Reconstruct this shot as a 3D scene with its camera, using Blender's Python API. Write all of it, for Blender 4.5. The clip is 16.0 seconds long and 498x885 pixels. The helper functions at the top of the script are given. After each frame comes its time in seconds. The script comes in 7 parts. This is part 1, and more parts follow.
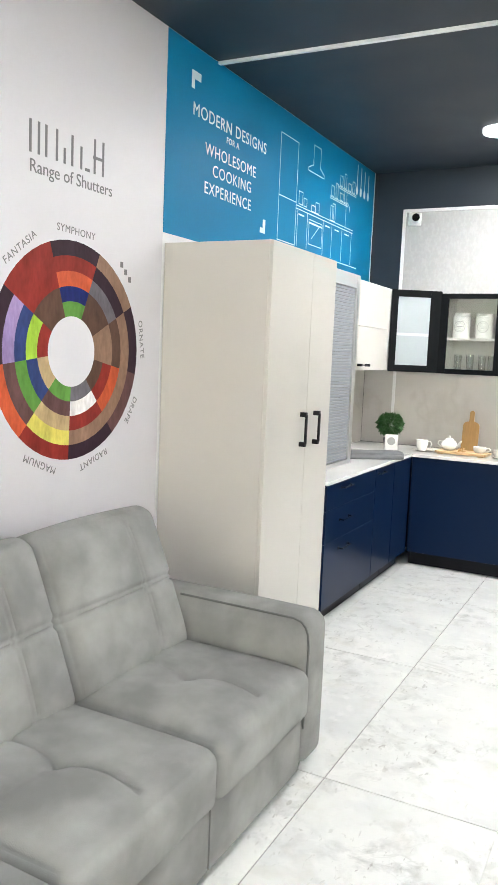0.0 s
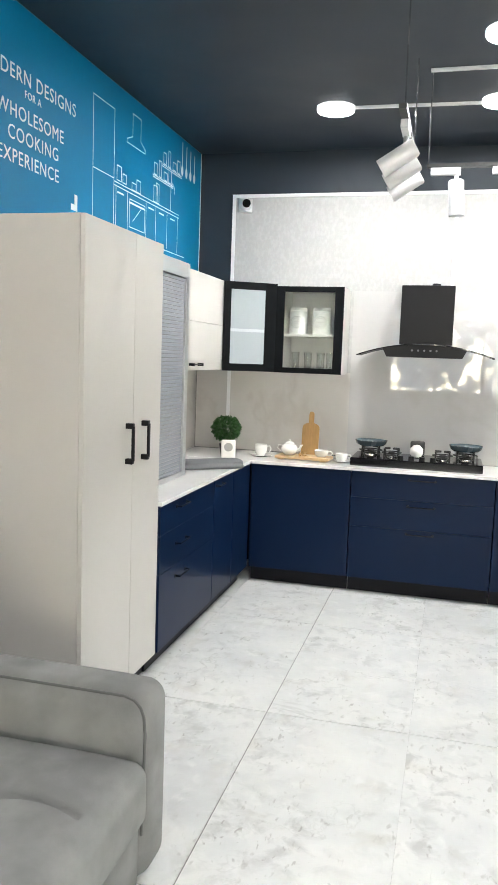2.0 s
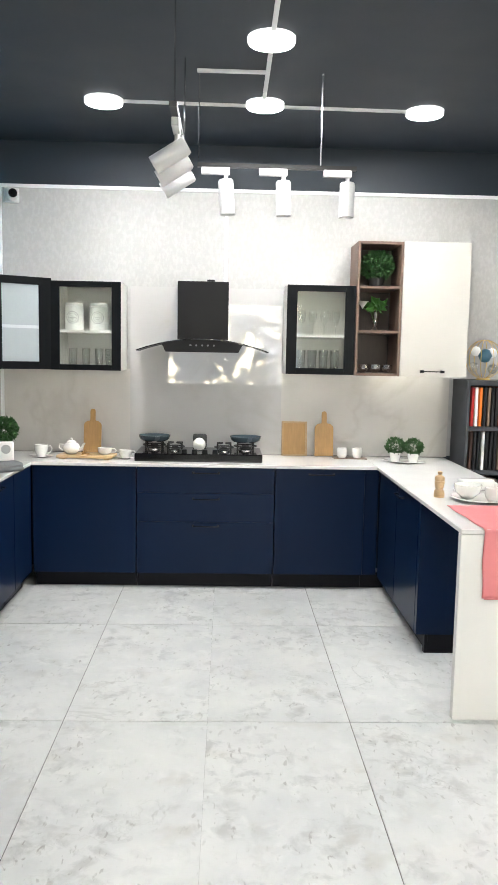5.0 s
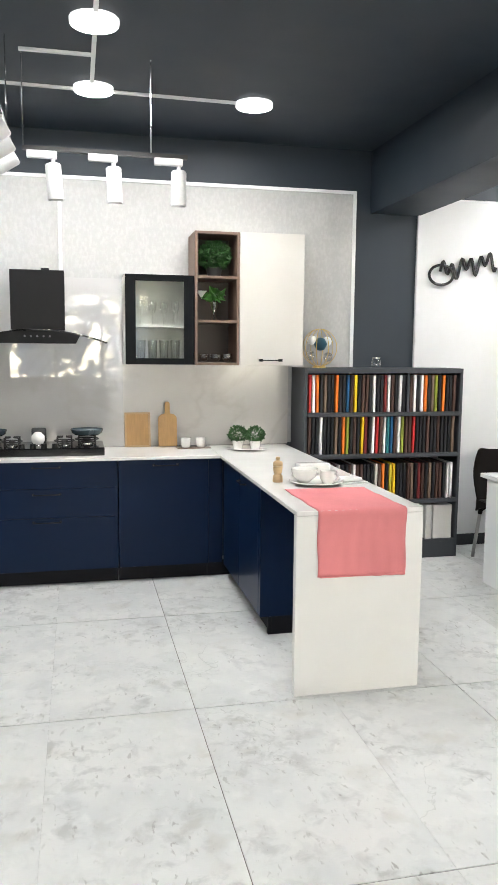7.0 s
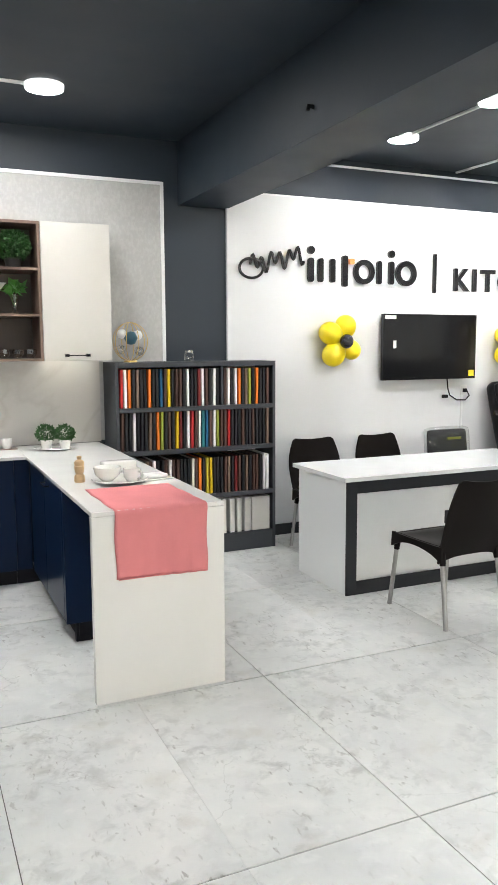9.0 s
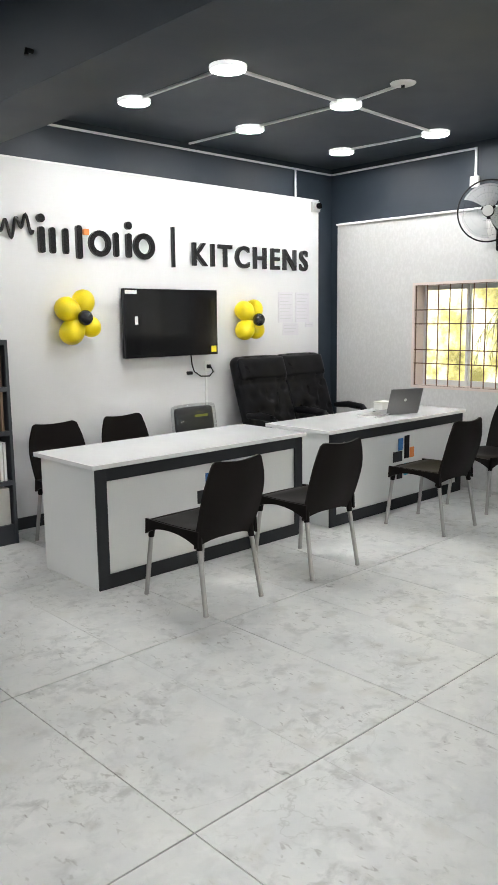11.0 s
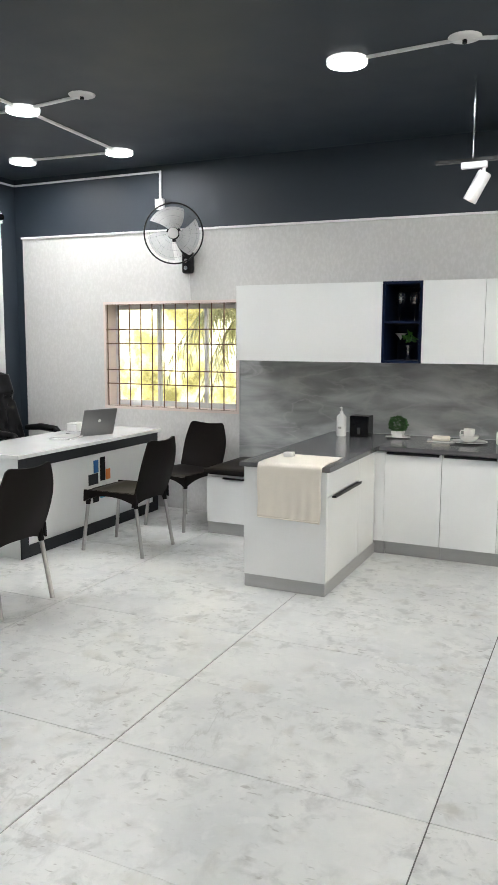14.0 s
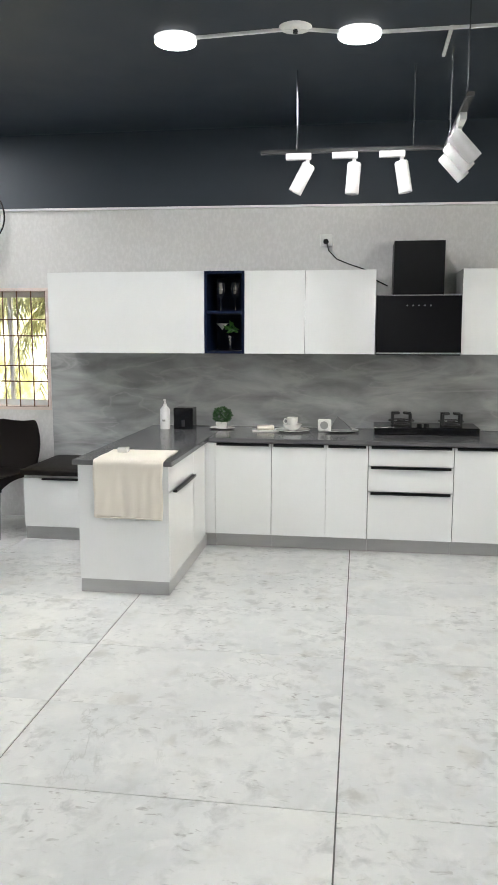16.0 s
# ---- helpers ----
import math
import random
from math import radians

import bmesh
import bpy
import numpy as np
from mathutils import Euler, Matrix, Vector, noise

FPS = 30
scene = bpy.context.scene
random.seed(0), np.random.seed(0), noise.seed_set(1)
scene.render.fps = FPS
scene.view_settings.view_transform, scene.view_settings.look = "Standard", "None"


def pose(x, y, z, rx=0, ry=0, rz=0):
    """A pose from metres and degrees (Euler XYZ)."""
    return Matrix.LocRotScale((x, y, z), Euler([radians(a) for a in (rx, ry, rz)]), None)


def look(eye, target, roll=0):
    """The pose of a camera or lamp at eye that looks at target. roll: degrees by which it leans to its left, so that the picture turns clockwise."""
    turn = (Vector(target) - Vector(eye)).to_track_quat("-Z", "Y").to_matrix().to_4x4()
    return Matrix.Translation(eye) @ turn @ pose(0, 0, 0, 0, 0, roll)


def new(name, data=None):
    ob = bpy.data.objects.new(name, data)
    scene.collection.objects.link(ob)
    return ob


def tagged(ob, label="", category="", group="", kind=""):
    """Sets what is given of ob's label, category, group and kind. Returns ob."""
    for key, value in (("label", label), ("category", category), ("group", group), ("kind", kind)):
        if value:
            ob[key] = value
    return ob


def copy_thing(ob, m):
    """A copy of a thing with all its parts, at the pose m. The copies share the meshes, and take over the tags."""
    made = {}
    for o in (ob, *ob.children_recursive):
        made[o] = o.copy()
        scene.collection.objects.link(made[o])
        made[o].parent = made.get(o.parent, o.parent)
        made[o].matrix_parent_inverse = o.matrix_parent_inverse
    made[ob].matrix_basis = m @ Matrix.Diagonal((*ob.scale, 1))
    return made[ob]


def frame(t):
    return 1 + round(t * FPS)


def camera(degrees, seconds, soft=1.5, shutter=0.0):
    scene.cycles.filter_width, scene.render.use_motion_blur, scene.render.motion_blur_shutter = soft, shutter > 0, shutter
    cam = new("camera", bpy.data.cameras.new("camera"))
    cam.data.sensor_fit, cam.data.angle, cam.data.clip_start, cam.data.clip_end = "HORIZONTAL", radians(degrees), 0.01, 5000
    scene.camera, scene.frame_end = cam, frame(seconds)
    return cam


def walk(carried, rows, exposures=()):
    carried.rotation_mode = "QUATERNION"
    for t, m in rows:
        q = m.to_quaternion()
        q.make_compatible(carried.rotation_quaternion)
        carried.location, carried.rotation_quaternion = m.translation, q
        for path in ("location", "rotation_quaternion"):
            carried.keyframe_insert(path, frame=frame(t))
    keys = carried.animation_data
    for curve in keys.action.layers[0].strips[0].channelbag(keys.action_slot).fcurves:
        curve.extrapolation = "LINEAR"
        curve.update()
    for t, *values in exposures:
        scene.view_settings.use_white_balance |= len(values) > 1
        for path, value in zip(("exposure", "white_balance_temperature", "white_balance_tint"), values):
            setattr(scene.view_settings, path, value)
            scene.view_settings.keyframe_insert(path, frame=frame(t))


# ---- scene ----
cam = camera(35.9, 16.0)
PATH = [
    (0, (0.293, 0.188, 1.537), (-0.622, 1.952, 1.308), 2.4),
    (0.5, (0.193, 0.365, 1.557), (-0.579, 2.198, 1.353), 2.3),
    (1, (0.138, 0.517, 1.546), (-0.538, 2.39, 1.356), 1.9),
    (1.5, (0.114, 0.666, 1.555), (-0.511, 2.554, 1.342), 1.9),
    (2, (0.06, 0.745, 1.553), (-0.444, 2.668, 1.331), 2.0),
    (2.5, (0.016, 0.775, 1.552), (-0.366, 2.725, 1.325), 1.5),
    (3, (0.022, 0.781, 1.554), (-0.268, 2.746, 1.327), 1.4),
    (3.5, (0.022, 0.773, 1.557), (-0.165, 2.752, 1.337), 1.7),
    (6, (0.067, 0.746, 1.566), (0.289, 2.72, 1.339), 0.5),
    (6.5, (0.093, 0.746, 1.558), (0.416, 2.707, 1.331), 0.5),
    (7, (0.112, 0.748, 1.551), (0.545, 2.686, 1.313), 0.5),
    (7.5, (0.138, 0.753, 1.552), (0.692, 2.659, 1.308), 0.3),
    (8, (0.189, 0.764, 1.547), (0.878, 2.626, 1.302), 0.2),
    (8.2, (0.214, 0.761, 1.541), (0.944, 2.608, 1.297), 0.1),
    (10.3, (0.51, 0.931, 1.539), (1.591, 2.588, 1.247), -0.4),
    (10.5, (0.51, 0.966, 1.54), (1.681, 2.56, 1.242), -0.4),
    (11, (0.501, 1.034, 1.544), (1.852, 2.474, 1.229), -0.7),
    (11.5, (0.502, 1.06, 1.547), (1.977, 2.375, 1.234), -1.6),
    (12, (0.536, 1.068, 1.538), (2.096, 2.283, 1.238), -1.1),
    (12.5, (0.591, 1.061, 1.544), (2.207, 2.203, 1.253), -0.9),
    (13, (0.642, 1.06, 1.541), (2.319, 2.116, 1.275), -0.8),
    (13.5, (0.672, 1.064, 1.525), (2.417, 2.009, 1.275), -0.3),
    (14, (0.692, 1.094, 1.514), (2.493, 1.923, 1.253), 0.3),
    (14.5, (0.693, 1.191, 1.513), (2.561, 1.844, 1.228), -0.2),
    (15, (0.674, 1.297, 1.513), (2.586, 1.814, 1.236), -0.3),
    (15.5, (0.703, 1.382, 1.502), (2.632, 1.828, 1.221), 0.5),
    (16, (0.734, 1.47, 1.487), (2.695, 1.752, 1.213), 0.1),
]
walk(cam, [(t, look(eye, target, roll)) for t, eye, target, roll in PATH], exposures=((0, 1.76), (1.5, 1.6), (2.5, 1.41), (3.5, 1.32), (6, 1.30), (7.5, 1.10), (10.5, 0.78), (11, 0.60), (12, 0.52), (13, 0.56), (13.5, 0.72), (14.5, 0.74), (15.5, 0.78), (16, 0.90)))

# ---- world, daylight, exposure ----
world = bpy.data.worlds.new("sky")
scene.world = world
world.use_nodes = True
sky = world.node_tree.nodes.new("ShaderNodeTexSky")
sky.sky_type, sky.sun_disc, sky.sun_elevation, sky.sun_rotation = "NISHITA", False, radians(50), radians(200)
world.node_tree.links.new(sky.outputs["Color"], world.node_tree.nodes["Background"].inputs["Color"])
world.node_tree.nodes["Background"].inputs["Strength"].default_value = 0.12

sun = bpy.data.lights.new("sun", "SUN")
sun.energy, sun.angle, sun.color = 3.5, radians(0.6), (1.0, 0.95, 0.86)
new("sun", sun).matrix_basis = look((0, 0, 10), (2.0, 5.5, 0))  # SUN from the south-south-west

# ---- small builders ----
def thing(name, loc=(0, 0, 0), label="", category="", group="", turn=0.0, kind=""):
    ob = new(name)
    ob.empty_display_size = 0.1
    ob.matrix_basis = pose(*loc, 0, 0, turn)
    return tagged(ob, label, category, group, kind)


def part(name, bm, material, parent=None, label="", smooth=None, kind=""):
    me = bpy.data.meshes.new(name)
    bm.normal_update()
    bm.to_mesh(me)
    bm.free()
    if material is not None:
        for m in (material if isinstance(material, (list, tuple)) else (material,)):
            me.materials.append(m)
    if smooth is not None:
        me.shade_smooth()
        if smooth:
            me.set_sharp_from_angle(angle=radians(smooth))
    ob = new(name, me)
    ob.parent = parent
    return tagged(ob, label, kind=kind)


def box(x0, x1, y0, y1, z0, z1, bevel=0.0, bm=None, seg=2):
    bm = bm or bmesh.new()
    made = bmesh.ops.create_cube(bm, size=1.0)
    vs = made["verts"]
    bmesh.ops.scale(bm, verts=vs, vec=(x1 - x0, y1 - y0, z1 - z0))
    bmesh.ops.translate(bm, verts=vs, vec=((x0 + x1) / 2, (y0 + y1) / 2, (z0 + z1) / 2))
    if bevel:
        edges = list({e for v in vs for e in v.link_edges})
        bmesh.ops.bevel(bm, geom=edges, offset=bevel, segments=seg, profile=0.5, affect="EDGES")
    return bm


def boxes(*rows, bevel=0.0):
    bm = bmesh.new()
    for r in rows:
        box(*r, bevel=bevel, bm=bm)
    return bm


def tube(points, radius, sides=10, bm=None, closed=False, radii=None):
    """A round bar along points."""
    bm = bm or bmesh.new()
    pts = [Vector(p) for p in points]
    n = len(pts)
    rings = []
    up = None
    for i, p in enumerate(pts):
        a = pts[i - 1] if (i or closed) else p
        b = pts[(i + 1) % n] if (i < n - 1 or closed) else p
        d = (b - a).normalized()
        if up is None:
            up = d.orthogonal().normalized()
        up = (up - d * up.dot(d)).normalized()
        side = d.cross(up)
        r = radii[i] if radii else radius
        rings.append([bm.verts.new(p + r * (math.cos(k * math.tau / sides) * up + math.sin(k * math.tau / sides) * side)) for k in range(sides)])
    for i in range(n if closed else n - 1):
        for k in range(sides):
            bm.faces.new((rings[i][k], rings[i][(k + 1) % sides], rings[(i + 1) % n][(k + 1) % sides], rings[(i + 1) % n][k]))
    if not closed:
        bm.faces.new(rings[0][::-1])
        bm.faces.new(rings[-1])
    return bm


def lathe(profile, sides=32, centre=(0, 0, 0), bm=None, sx=1.0, sy=1.0):
    """A turned body from (radius, height) pairs, from the bottom up."""
    bm = bm or bmesh.new()
    rings = []
    for r, z in profile:
        if r < 1e-5:
            rings.append([bm.verts.new((centre[0], centre[1], centre[2] + z))])
        else:
            rings.append([bm.verts.new((centre[0] + sx * r * math.cos(k * math.tau / sides), centre[1] + sy * r * math.sin(k * math.tau / sides), centre[2] + z)) for k in range(sides)])
    for a, b in zip(rings, rings[1:]):
        for k in range(sides):
            j = (k + 1) % sides
            if len(a) == 1 and len(b) == 1:
                continue
            if len(a) == 1:
                bm.faces.new((a[0], b[j], b[k]))
            elif len(b) == 1:
                bm.faces.new((a[k], a[j], b[0]))
            else:
                bm.faces.new((a[k], a[j], b[j], b[k]))
    return bm


def prism(outline, depth, bm=None, matrix=None):
    """A flat outline (x, y) raised by depth along z."""
    bm = bm or bmesh.new()
    low = [bm.verts.new((x, y, 0)) for x, y in outline]
    high = [bm.verts.new((x, y, depth)) for x, y in outline]
    bm.faces.new(low[::-1])
    bm.faces.new(high)
    n = len(low)
    for i in range(n):
        bm.faces.new((low[i], low[(i + 1) % n], high[(i + 1) % n], high[i]))
    if matrix is not None:
        bmesh.ops.transform(bm, matrix=matrix, verts=low + high)
    return bm


def lettering(name, words, size, material, m, parent=None, label="", depth=0.001, align="LEFT", weight=0.0, spacing=1.0, sx=1.0):
    """Words in the built-in font as a mesh; m takes the text's plane into the world."""
    cu = bpy.data.curves.new("words", "FONT")
    cu.body, cu.size, cu.extrude, cu.offset, cu.align_x, cu.space_character = words, size, depth, weight, align, spacing
    cu.resolution_u = 4
    ob = bpy.data.objects.new("words", cu)
    scene.collection.objects.link(ob)
    me = bpy.data.meshes.new_from_object(ob.evaluated_get(bpy.context.evaluated_depsgraph_get()))
    bpy.data.objects.remove(ob)
    bpy.data.curves.remove(cu)
    me.transform(m @ Matrix.Diagonal((sx, 1, 1, 1)))
    me.materials.clear()
    me.materials.append(material)
    made = new(name, me)
    made.parent = parent
    return tagged(made, label)


# ---- materials ----
def material(name, colour, rough=0.5, metal=0.0, vary=0.06, scale=3.0, fine=80.0, bump=0.0, coat=0.0, spec=0.5, rough_vary=0.08, stretch=(1, 1, 1), fine_vary=0.5):
    """Base colour with cloudy and fine variation, uneven gloss and a fine relief."""
    ma = bpy.data.materials.new(name)
    ma.use_nodes = True
    nt = ma.node_tree
    b = nt.nodes["Principled BSDF"]
    co = nt.nodes.new("ShaderNodeTexCoord")
    mp = nt.nodes.new("ShaderNodeMapping")
    mp.inputs["Scale"].default_value = stretch
    nt.links.new(co.outputs["Object"], mp.inputs["Vector"])
    n1, n2 = nt.nodes.new("ShaderNodeTexNoise"), nt.nodes.new("ShaderNodeTexNoise")
    n1.inputs["Scale"].default_value, n1.inputs["Detail"].default_value = scale, 5
    n2.inputs["Scale"].default_value, n2.inputs["Detail"].default_value = fine, 3
    for n in (n1, n2):
        nt.links.new(mp.outputs["Vector"], n.inputs["Vector"])
    mx = nt.nodes.new("ShaderNodeMath")
    mx.operation = "MULTIPLY_ADD"
    mx.inputs[1].default_value = fine_vary
    nt.links.new(n2.outputs["Fac"], mx.inputs[0])
    nt.links.new(n1.outputs["Fac"], mx.inputs[2])
    ramp = nt.nodes.new("ShaderNodeValToRGB")
    lo = [max(0.0, c * (1 - vary)) for c in colour]
    hi = [min(1.0, c * (1 + vary)) for c in colour]
    ramp.color_ramp.elements[0].position, ramp.color_ramp.elements[1].position = 0.45, 1.05
    ramp.color_ramp.elements[0].color, ramp.color_ramp.elements[1].color = (*lo, 1), (*hi, 1)
    nt.links.new(mx.outputs[0], ramp.inputs["Fac"])
    nt.links.new(ramp.outputs["Color"], b.inputs["Base Color"])
    rr = nt.nodes.new("ShaderNodeMapRange")
    rr.inputs["To Min"].default_value, rr.inputs["To Max"].default_value = max(0.02, rough - rough_vary), min(1, rough + rough_vary)
    nt.links.new(n1.outputs["Fac"], rr.inputs["Value"])
    nt.links.new(rr.outputs["Result"], b.inputs["Roughness"])
    b.inputs["Metallic"].default_value = metal
    b.inputs["Coat Weight"].default_value = coat
    b.inputs["Coat Roughness"].default_value = 0.08
    b.inputs["Specular IOR Level"].default_value = spec
    if bump:
        bp = nt.nodes.new("ShaderNodeBump")
        bp.inputs["Strength"].default_value, bp.inputs["Distance"].default_value = bump, 0.004
        nt.links.new(n2.outputs["Fac"], bp.inputs["Height"])
        nt.links.new(bp.outputs["Normal"], b.inputs["Normal"])
    return ma


def glow(name, colour, strength):
    ma = bpy.data.materials.new(name)
    ma.use_nodes = True
    b = ma.node_tree.nodes["Principled BSDF"]
    b.inputs["Base Color"].default_value = (*colour, 1)
    b.inputs["Emission Color"].default_value = (*colour, 1)
    b.inputs["Emission Strength"].default_value = strength
    return ma


def glass(name, colour=(0.95, 0.97, 0.96), rough=0.02, shine_base=0.03, shine_edge=0.85):
    """Thin clear pane: a little mirror over see-through."""
    ma = bpy.data.materials.new(name)
    ma.use_nodes = True
    nt = ma.node_tree
    nt.nodes.clear()
    out = nt.nodes.new("ShaderNodeOutputMaterial")
    clear, shine, mix, edge, power, base = (nt.nodes.new(n) for n in ("ShaderNodeBsdfTransparent", "ShaderNodeBsdfGlossy", "ShaderNodeMixShader", "ShaderNodeLayerWeight", "ShaderNodeMath", "ShaderNodeMath"))
    clear.inputs["Color"].default_value = (*colour, 1)
    shine.inputs["Roughness"].default_value = rough
    power.operation, power.inputs[1].default_value = "POWER", 2.6
    base.operation, base.inputs[1].default_value, base.inputs[2].default_value = "MULTIPLY_ADD", shine_edge, shine_base
    nt.links.new(edge.outputs["Facing"], power.inputs[0])
    nt.links.new(power.outputs[0], base.inputs[0])
    nt.links.new(base.outputs[0], mix.inputs["Fac"])
    nt.links.new(clear.outputs["BSDF"], mix.inputs[1])
    nt.links.new(shine.outputs["BSDF"], mix.inputs[2])
    nt.links.new(mix.outputs["Shader"], out.inputs["Surface"])
    return ma


def marble(name, base, vein, rough=0.25, scale=1.6, stretch=(1, 1, 1), amount=0.6, lo=0.8, hi=1.12, lean=0.0, warp=1.0):
    """Cloudy stone with drawn-out veins."""
    ma = bpy.data.materials.new(name)
    ma.use_nodes = True
    nt = ma.node_tree
    b = nt.nodes["Principled BSDF"]
    co, mp = nt.nodes.new("ShaderNodeTexCoord"), nt.nodes.new("ShaderNodeMapping")
    mp.inputs["Scale"].default_value, mp.inputs["Rotation"].default_value = stretch, (lean, 0, 0)
    nt.links.new(co.outputs["Object"], mp.inputs["Vector"])
    cloud, veins = nt.nodes.new("ShaderNodeTexNoise"), nt.nodes.new("ShaderNodeTexNoise")
    cloud.inputs["Scale"].default_value, cloud.inputs["Detail"].default_value, cloud.inputs["Distortion"].default_value = scale, 7, 1.2 * warp
    veins.inputs["Scale"].default_value, veins.inputs["Detail"].default_value, veins.inputs["Distortion"].default_value = scale * 0.7, 9, 2.2 * warp
    for n in (cloud, veins):
        nt.links.new(mp.outputs["Vector"], n.inputs["Vector"])
    r1, r2 = nt.nodes.new("ShaderNodeValToRGB"), nt.nodes.new("ShaderNodeValToRGB")
    r1.color_ramp.elements[0].position, r1.color_ramp.elements[1].position = 0.3, 0.75
    r1.color_ramp.elements[0].color = (*[c * lo for c in base], 1)
    r1.color_ramp.elements[1].color = (*[min(1, c * hi) for c in base], 1)
    e = r2.color_ramp.elements
    e[0].position, e[0].color = 0.47, (0, 0, 0, 1)
    e[1].position, e[1].color = 0.5, (1, 1, 1, 1)
    e2 = e.new(0.53)
    e2.color = (0, 0, 0, 1)
    nt.links.new(cloud.outputs["Fac"], r1.inputs["Fac"])
    nt.links.new(veins.outputs["Fac"], r2.inputs["Fac"])
    sc = nt.nodes.new("ShaderNodeMath")
    sc.operation = "MULTIPLY"
    sc.inputs[1].default_value = amount
    nt.links.new(r2.outputs["Color"], sc.inputs[0])
    mx = nt.nodes.new("ShaderNodeMix")
    mx.data_type = "RGBA"
    nt.links.new(sc.outputs[0], mx.inputs["Factor"])
    nt.links.new(r1.outputs["Color"], mx.inputs["A"])
    mx.inputs["B"].default_value = (*vein, 1)
    nt.links.new(mx.outputs["Result"], b.inputs["Base Color"])
    b.inputs["Roughness"].default_value = rough
    return ma


CHARCOAL = material("charcoal_paint", (0.0155, 0.0245, 0.0365), 0.55, vary=0.08, bump=0.06, fine=120)
WHITE_WALL = material("white_wall_paint", (0.80, 0.80, 0.81), 0.6, vary=0.02, bump=0.04, fine=150)
MURAL_BLUE = material("blue_print", (0.002, 0.20, 0.40), 0.5, vary=0.05, scale=1.5, spec=0.15)
MURAL_WHITE = material("white_print", (0.75, 0.82, 0.85), 0.5, vary=0.03)
VINYL_WHITE = material("white_print_sheet", (0.66, 0.645, 0.685), 0.4, vary=0.02, scale=1.2)
BEIGE = material("beige_laminate", (0.54, 0.52, 0.485), 0.38, vary=0.025, scale=1.5, fine=200, bump=0.02)
NAVY = material("navy_matt_laminate", (0.003, 0.0115, 0.037), 0.3, vary=0.08, scale=1.5, fine=200, bump=0.02, spec=0.13)
BLACK = material("black_metal", (0.006, 0.006, 0.007), 0.42, vary=0.1, spec=0.18)
BLACK_GLOSS = material("black_gloss", (0.005, 0.005, 0.006), 0.1, vary=0.1, spec=0.35, rough_vary=0.03)
QUARTZ_WHITE = material("white_quartz", (0.74, 0.73, 0.71), 0.16, vary=0.03, fine=260, rough_vary=0.05)
QUARTZ_GREY = material("dark_grey_quartz", (0.10, 0.10, 0.105), 0.16, vary=0.15, fine=220, rough_vary=0.05)
GLOSS_WHITE = material("white_gloss_laminate", (0.78, 0.79, 0.79), 0.18, vary=0.015, coat=0.4, rough_vary=0.04)
ALU = material("brushed_aluminium", (0.55, 0.56, 0.57), 0.35, metal=0.9, vary=0.05, fine=160, stretch=(1, 1, 12))
SHUTTER = material("silver_grey_shutter", (0.30, 0.32, 0.35), 0.4, metal=0.3, vary=0.05)
WHITE_METAL = material("white_powder_coat", (0.62, 0.62, 0.62), 0.35, vary=0.03)
WHITE_PLASTIC = material("white_plastic", (0.75, 0.75, 0.74), 0.4, vary=0.03)
FABRIC = material("grey_velvet", (0.27, 0.272, 0.266), 0.85, vary=0.30, scale=5, fine=420, bump=0.15, spec=0.15, fine_vary=0.18)
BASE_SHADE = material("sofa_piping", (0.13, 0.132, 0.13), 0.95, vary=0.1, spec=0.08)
LIGHT_PANEL = glow("lamp_diffuser", (0.985, 0.99, 0.98), 90.0)
LIGHT_EDGE = glow("lamp_translucent_edge", (0.97, 0.99, 1.0), 0.5)
PANE = glass("clear_glass")
FROST = material("frosted_glass", (0.34, 0.38, 0.40), 0.35, vary=0.03)
WALNUT = material("walnut_laminate", (0.14, 0.088, 0.065), 0.45, vary=0.35, scale=4, fine=60, stretch=(1, 1, 0.12))
DARK_GREY = material("dark_grey_laminate", (0.025, 0.027, 0.031), 0.5, vary=0.08, spec=0.2)

# ---- structure ----
XW, XE, YN, YS, ZC = -1.85, 6.69, 6.36, -3.4, 3.035


def structure(name, bm, ma, label, category, smooth=None):
    ob = part(name, bm, ma, None, label, smooth)
    return tagged(ob, category=category, kind="structure")


structure("ceiling", box(XW - 0.2, XE + 0.25, YS - 0.2, YN + 0.2, ZC, ZC + 0.15), CHARCOAL, "flat ceiling painted dark charcoal grey", "ceiling")
structure("wall_west", box(XW - 0.2, XW, YS - 0.2, YN + 0.2, -0.1, ZC), WHITE_WALL, "plain white wall behind the printed sheets", "wall")
structure("wall_north", box(XW, XE, YN, YN + 0.2, -0.1, ZC), CHARCOAL, "wall painted dark charcoal blue grey", "wall")
# east wall with the barred window
WY0, WY1, WZ0, WZ1 = 3.96, 5.33, 0.90, 1.855
structure("wall_east", boxes((XE, XE + 0.23, YS - 0.2, WY0, -0.1, ZC), (XE, XE + 0.23, WY1, YN + 0.2, -0.1, ZC), (XE, XE + 0.23, WY0, WY1, -0.1, WZ0), (XE, XE + 0.23, WY0, WY1, WZ1, ZC)),
          CHARCOAL, "wall painted charcoal above grey wallpaper", "wall")
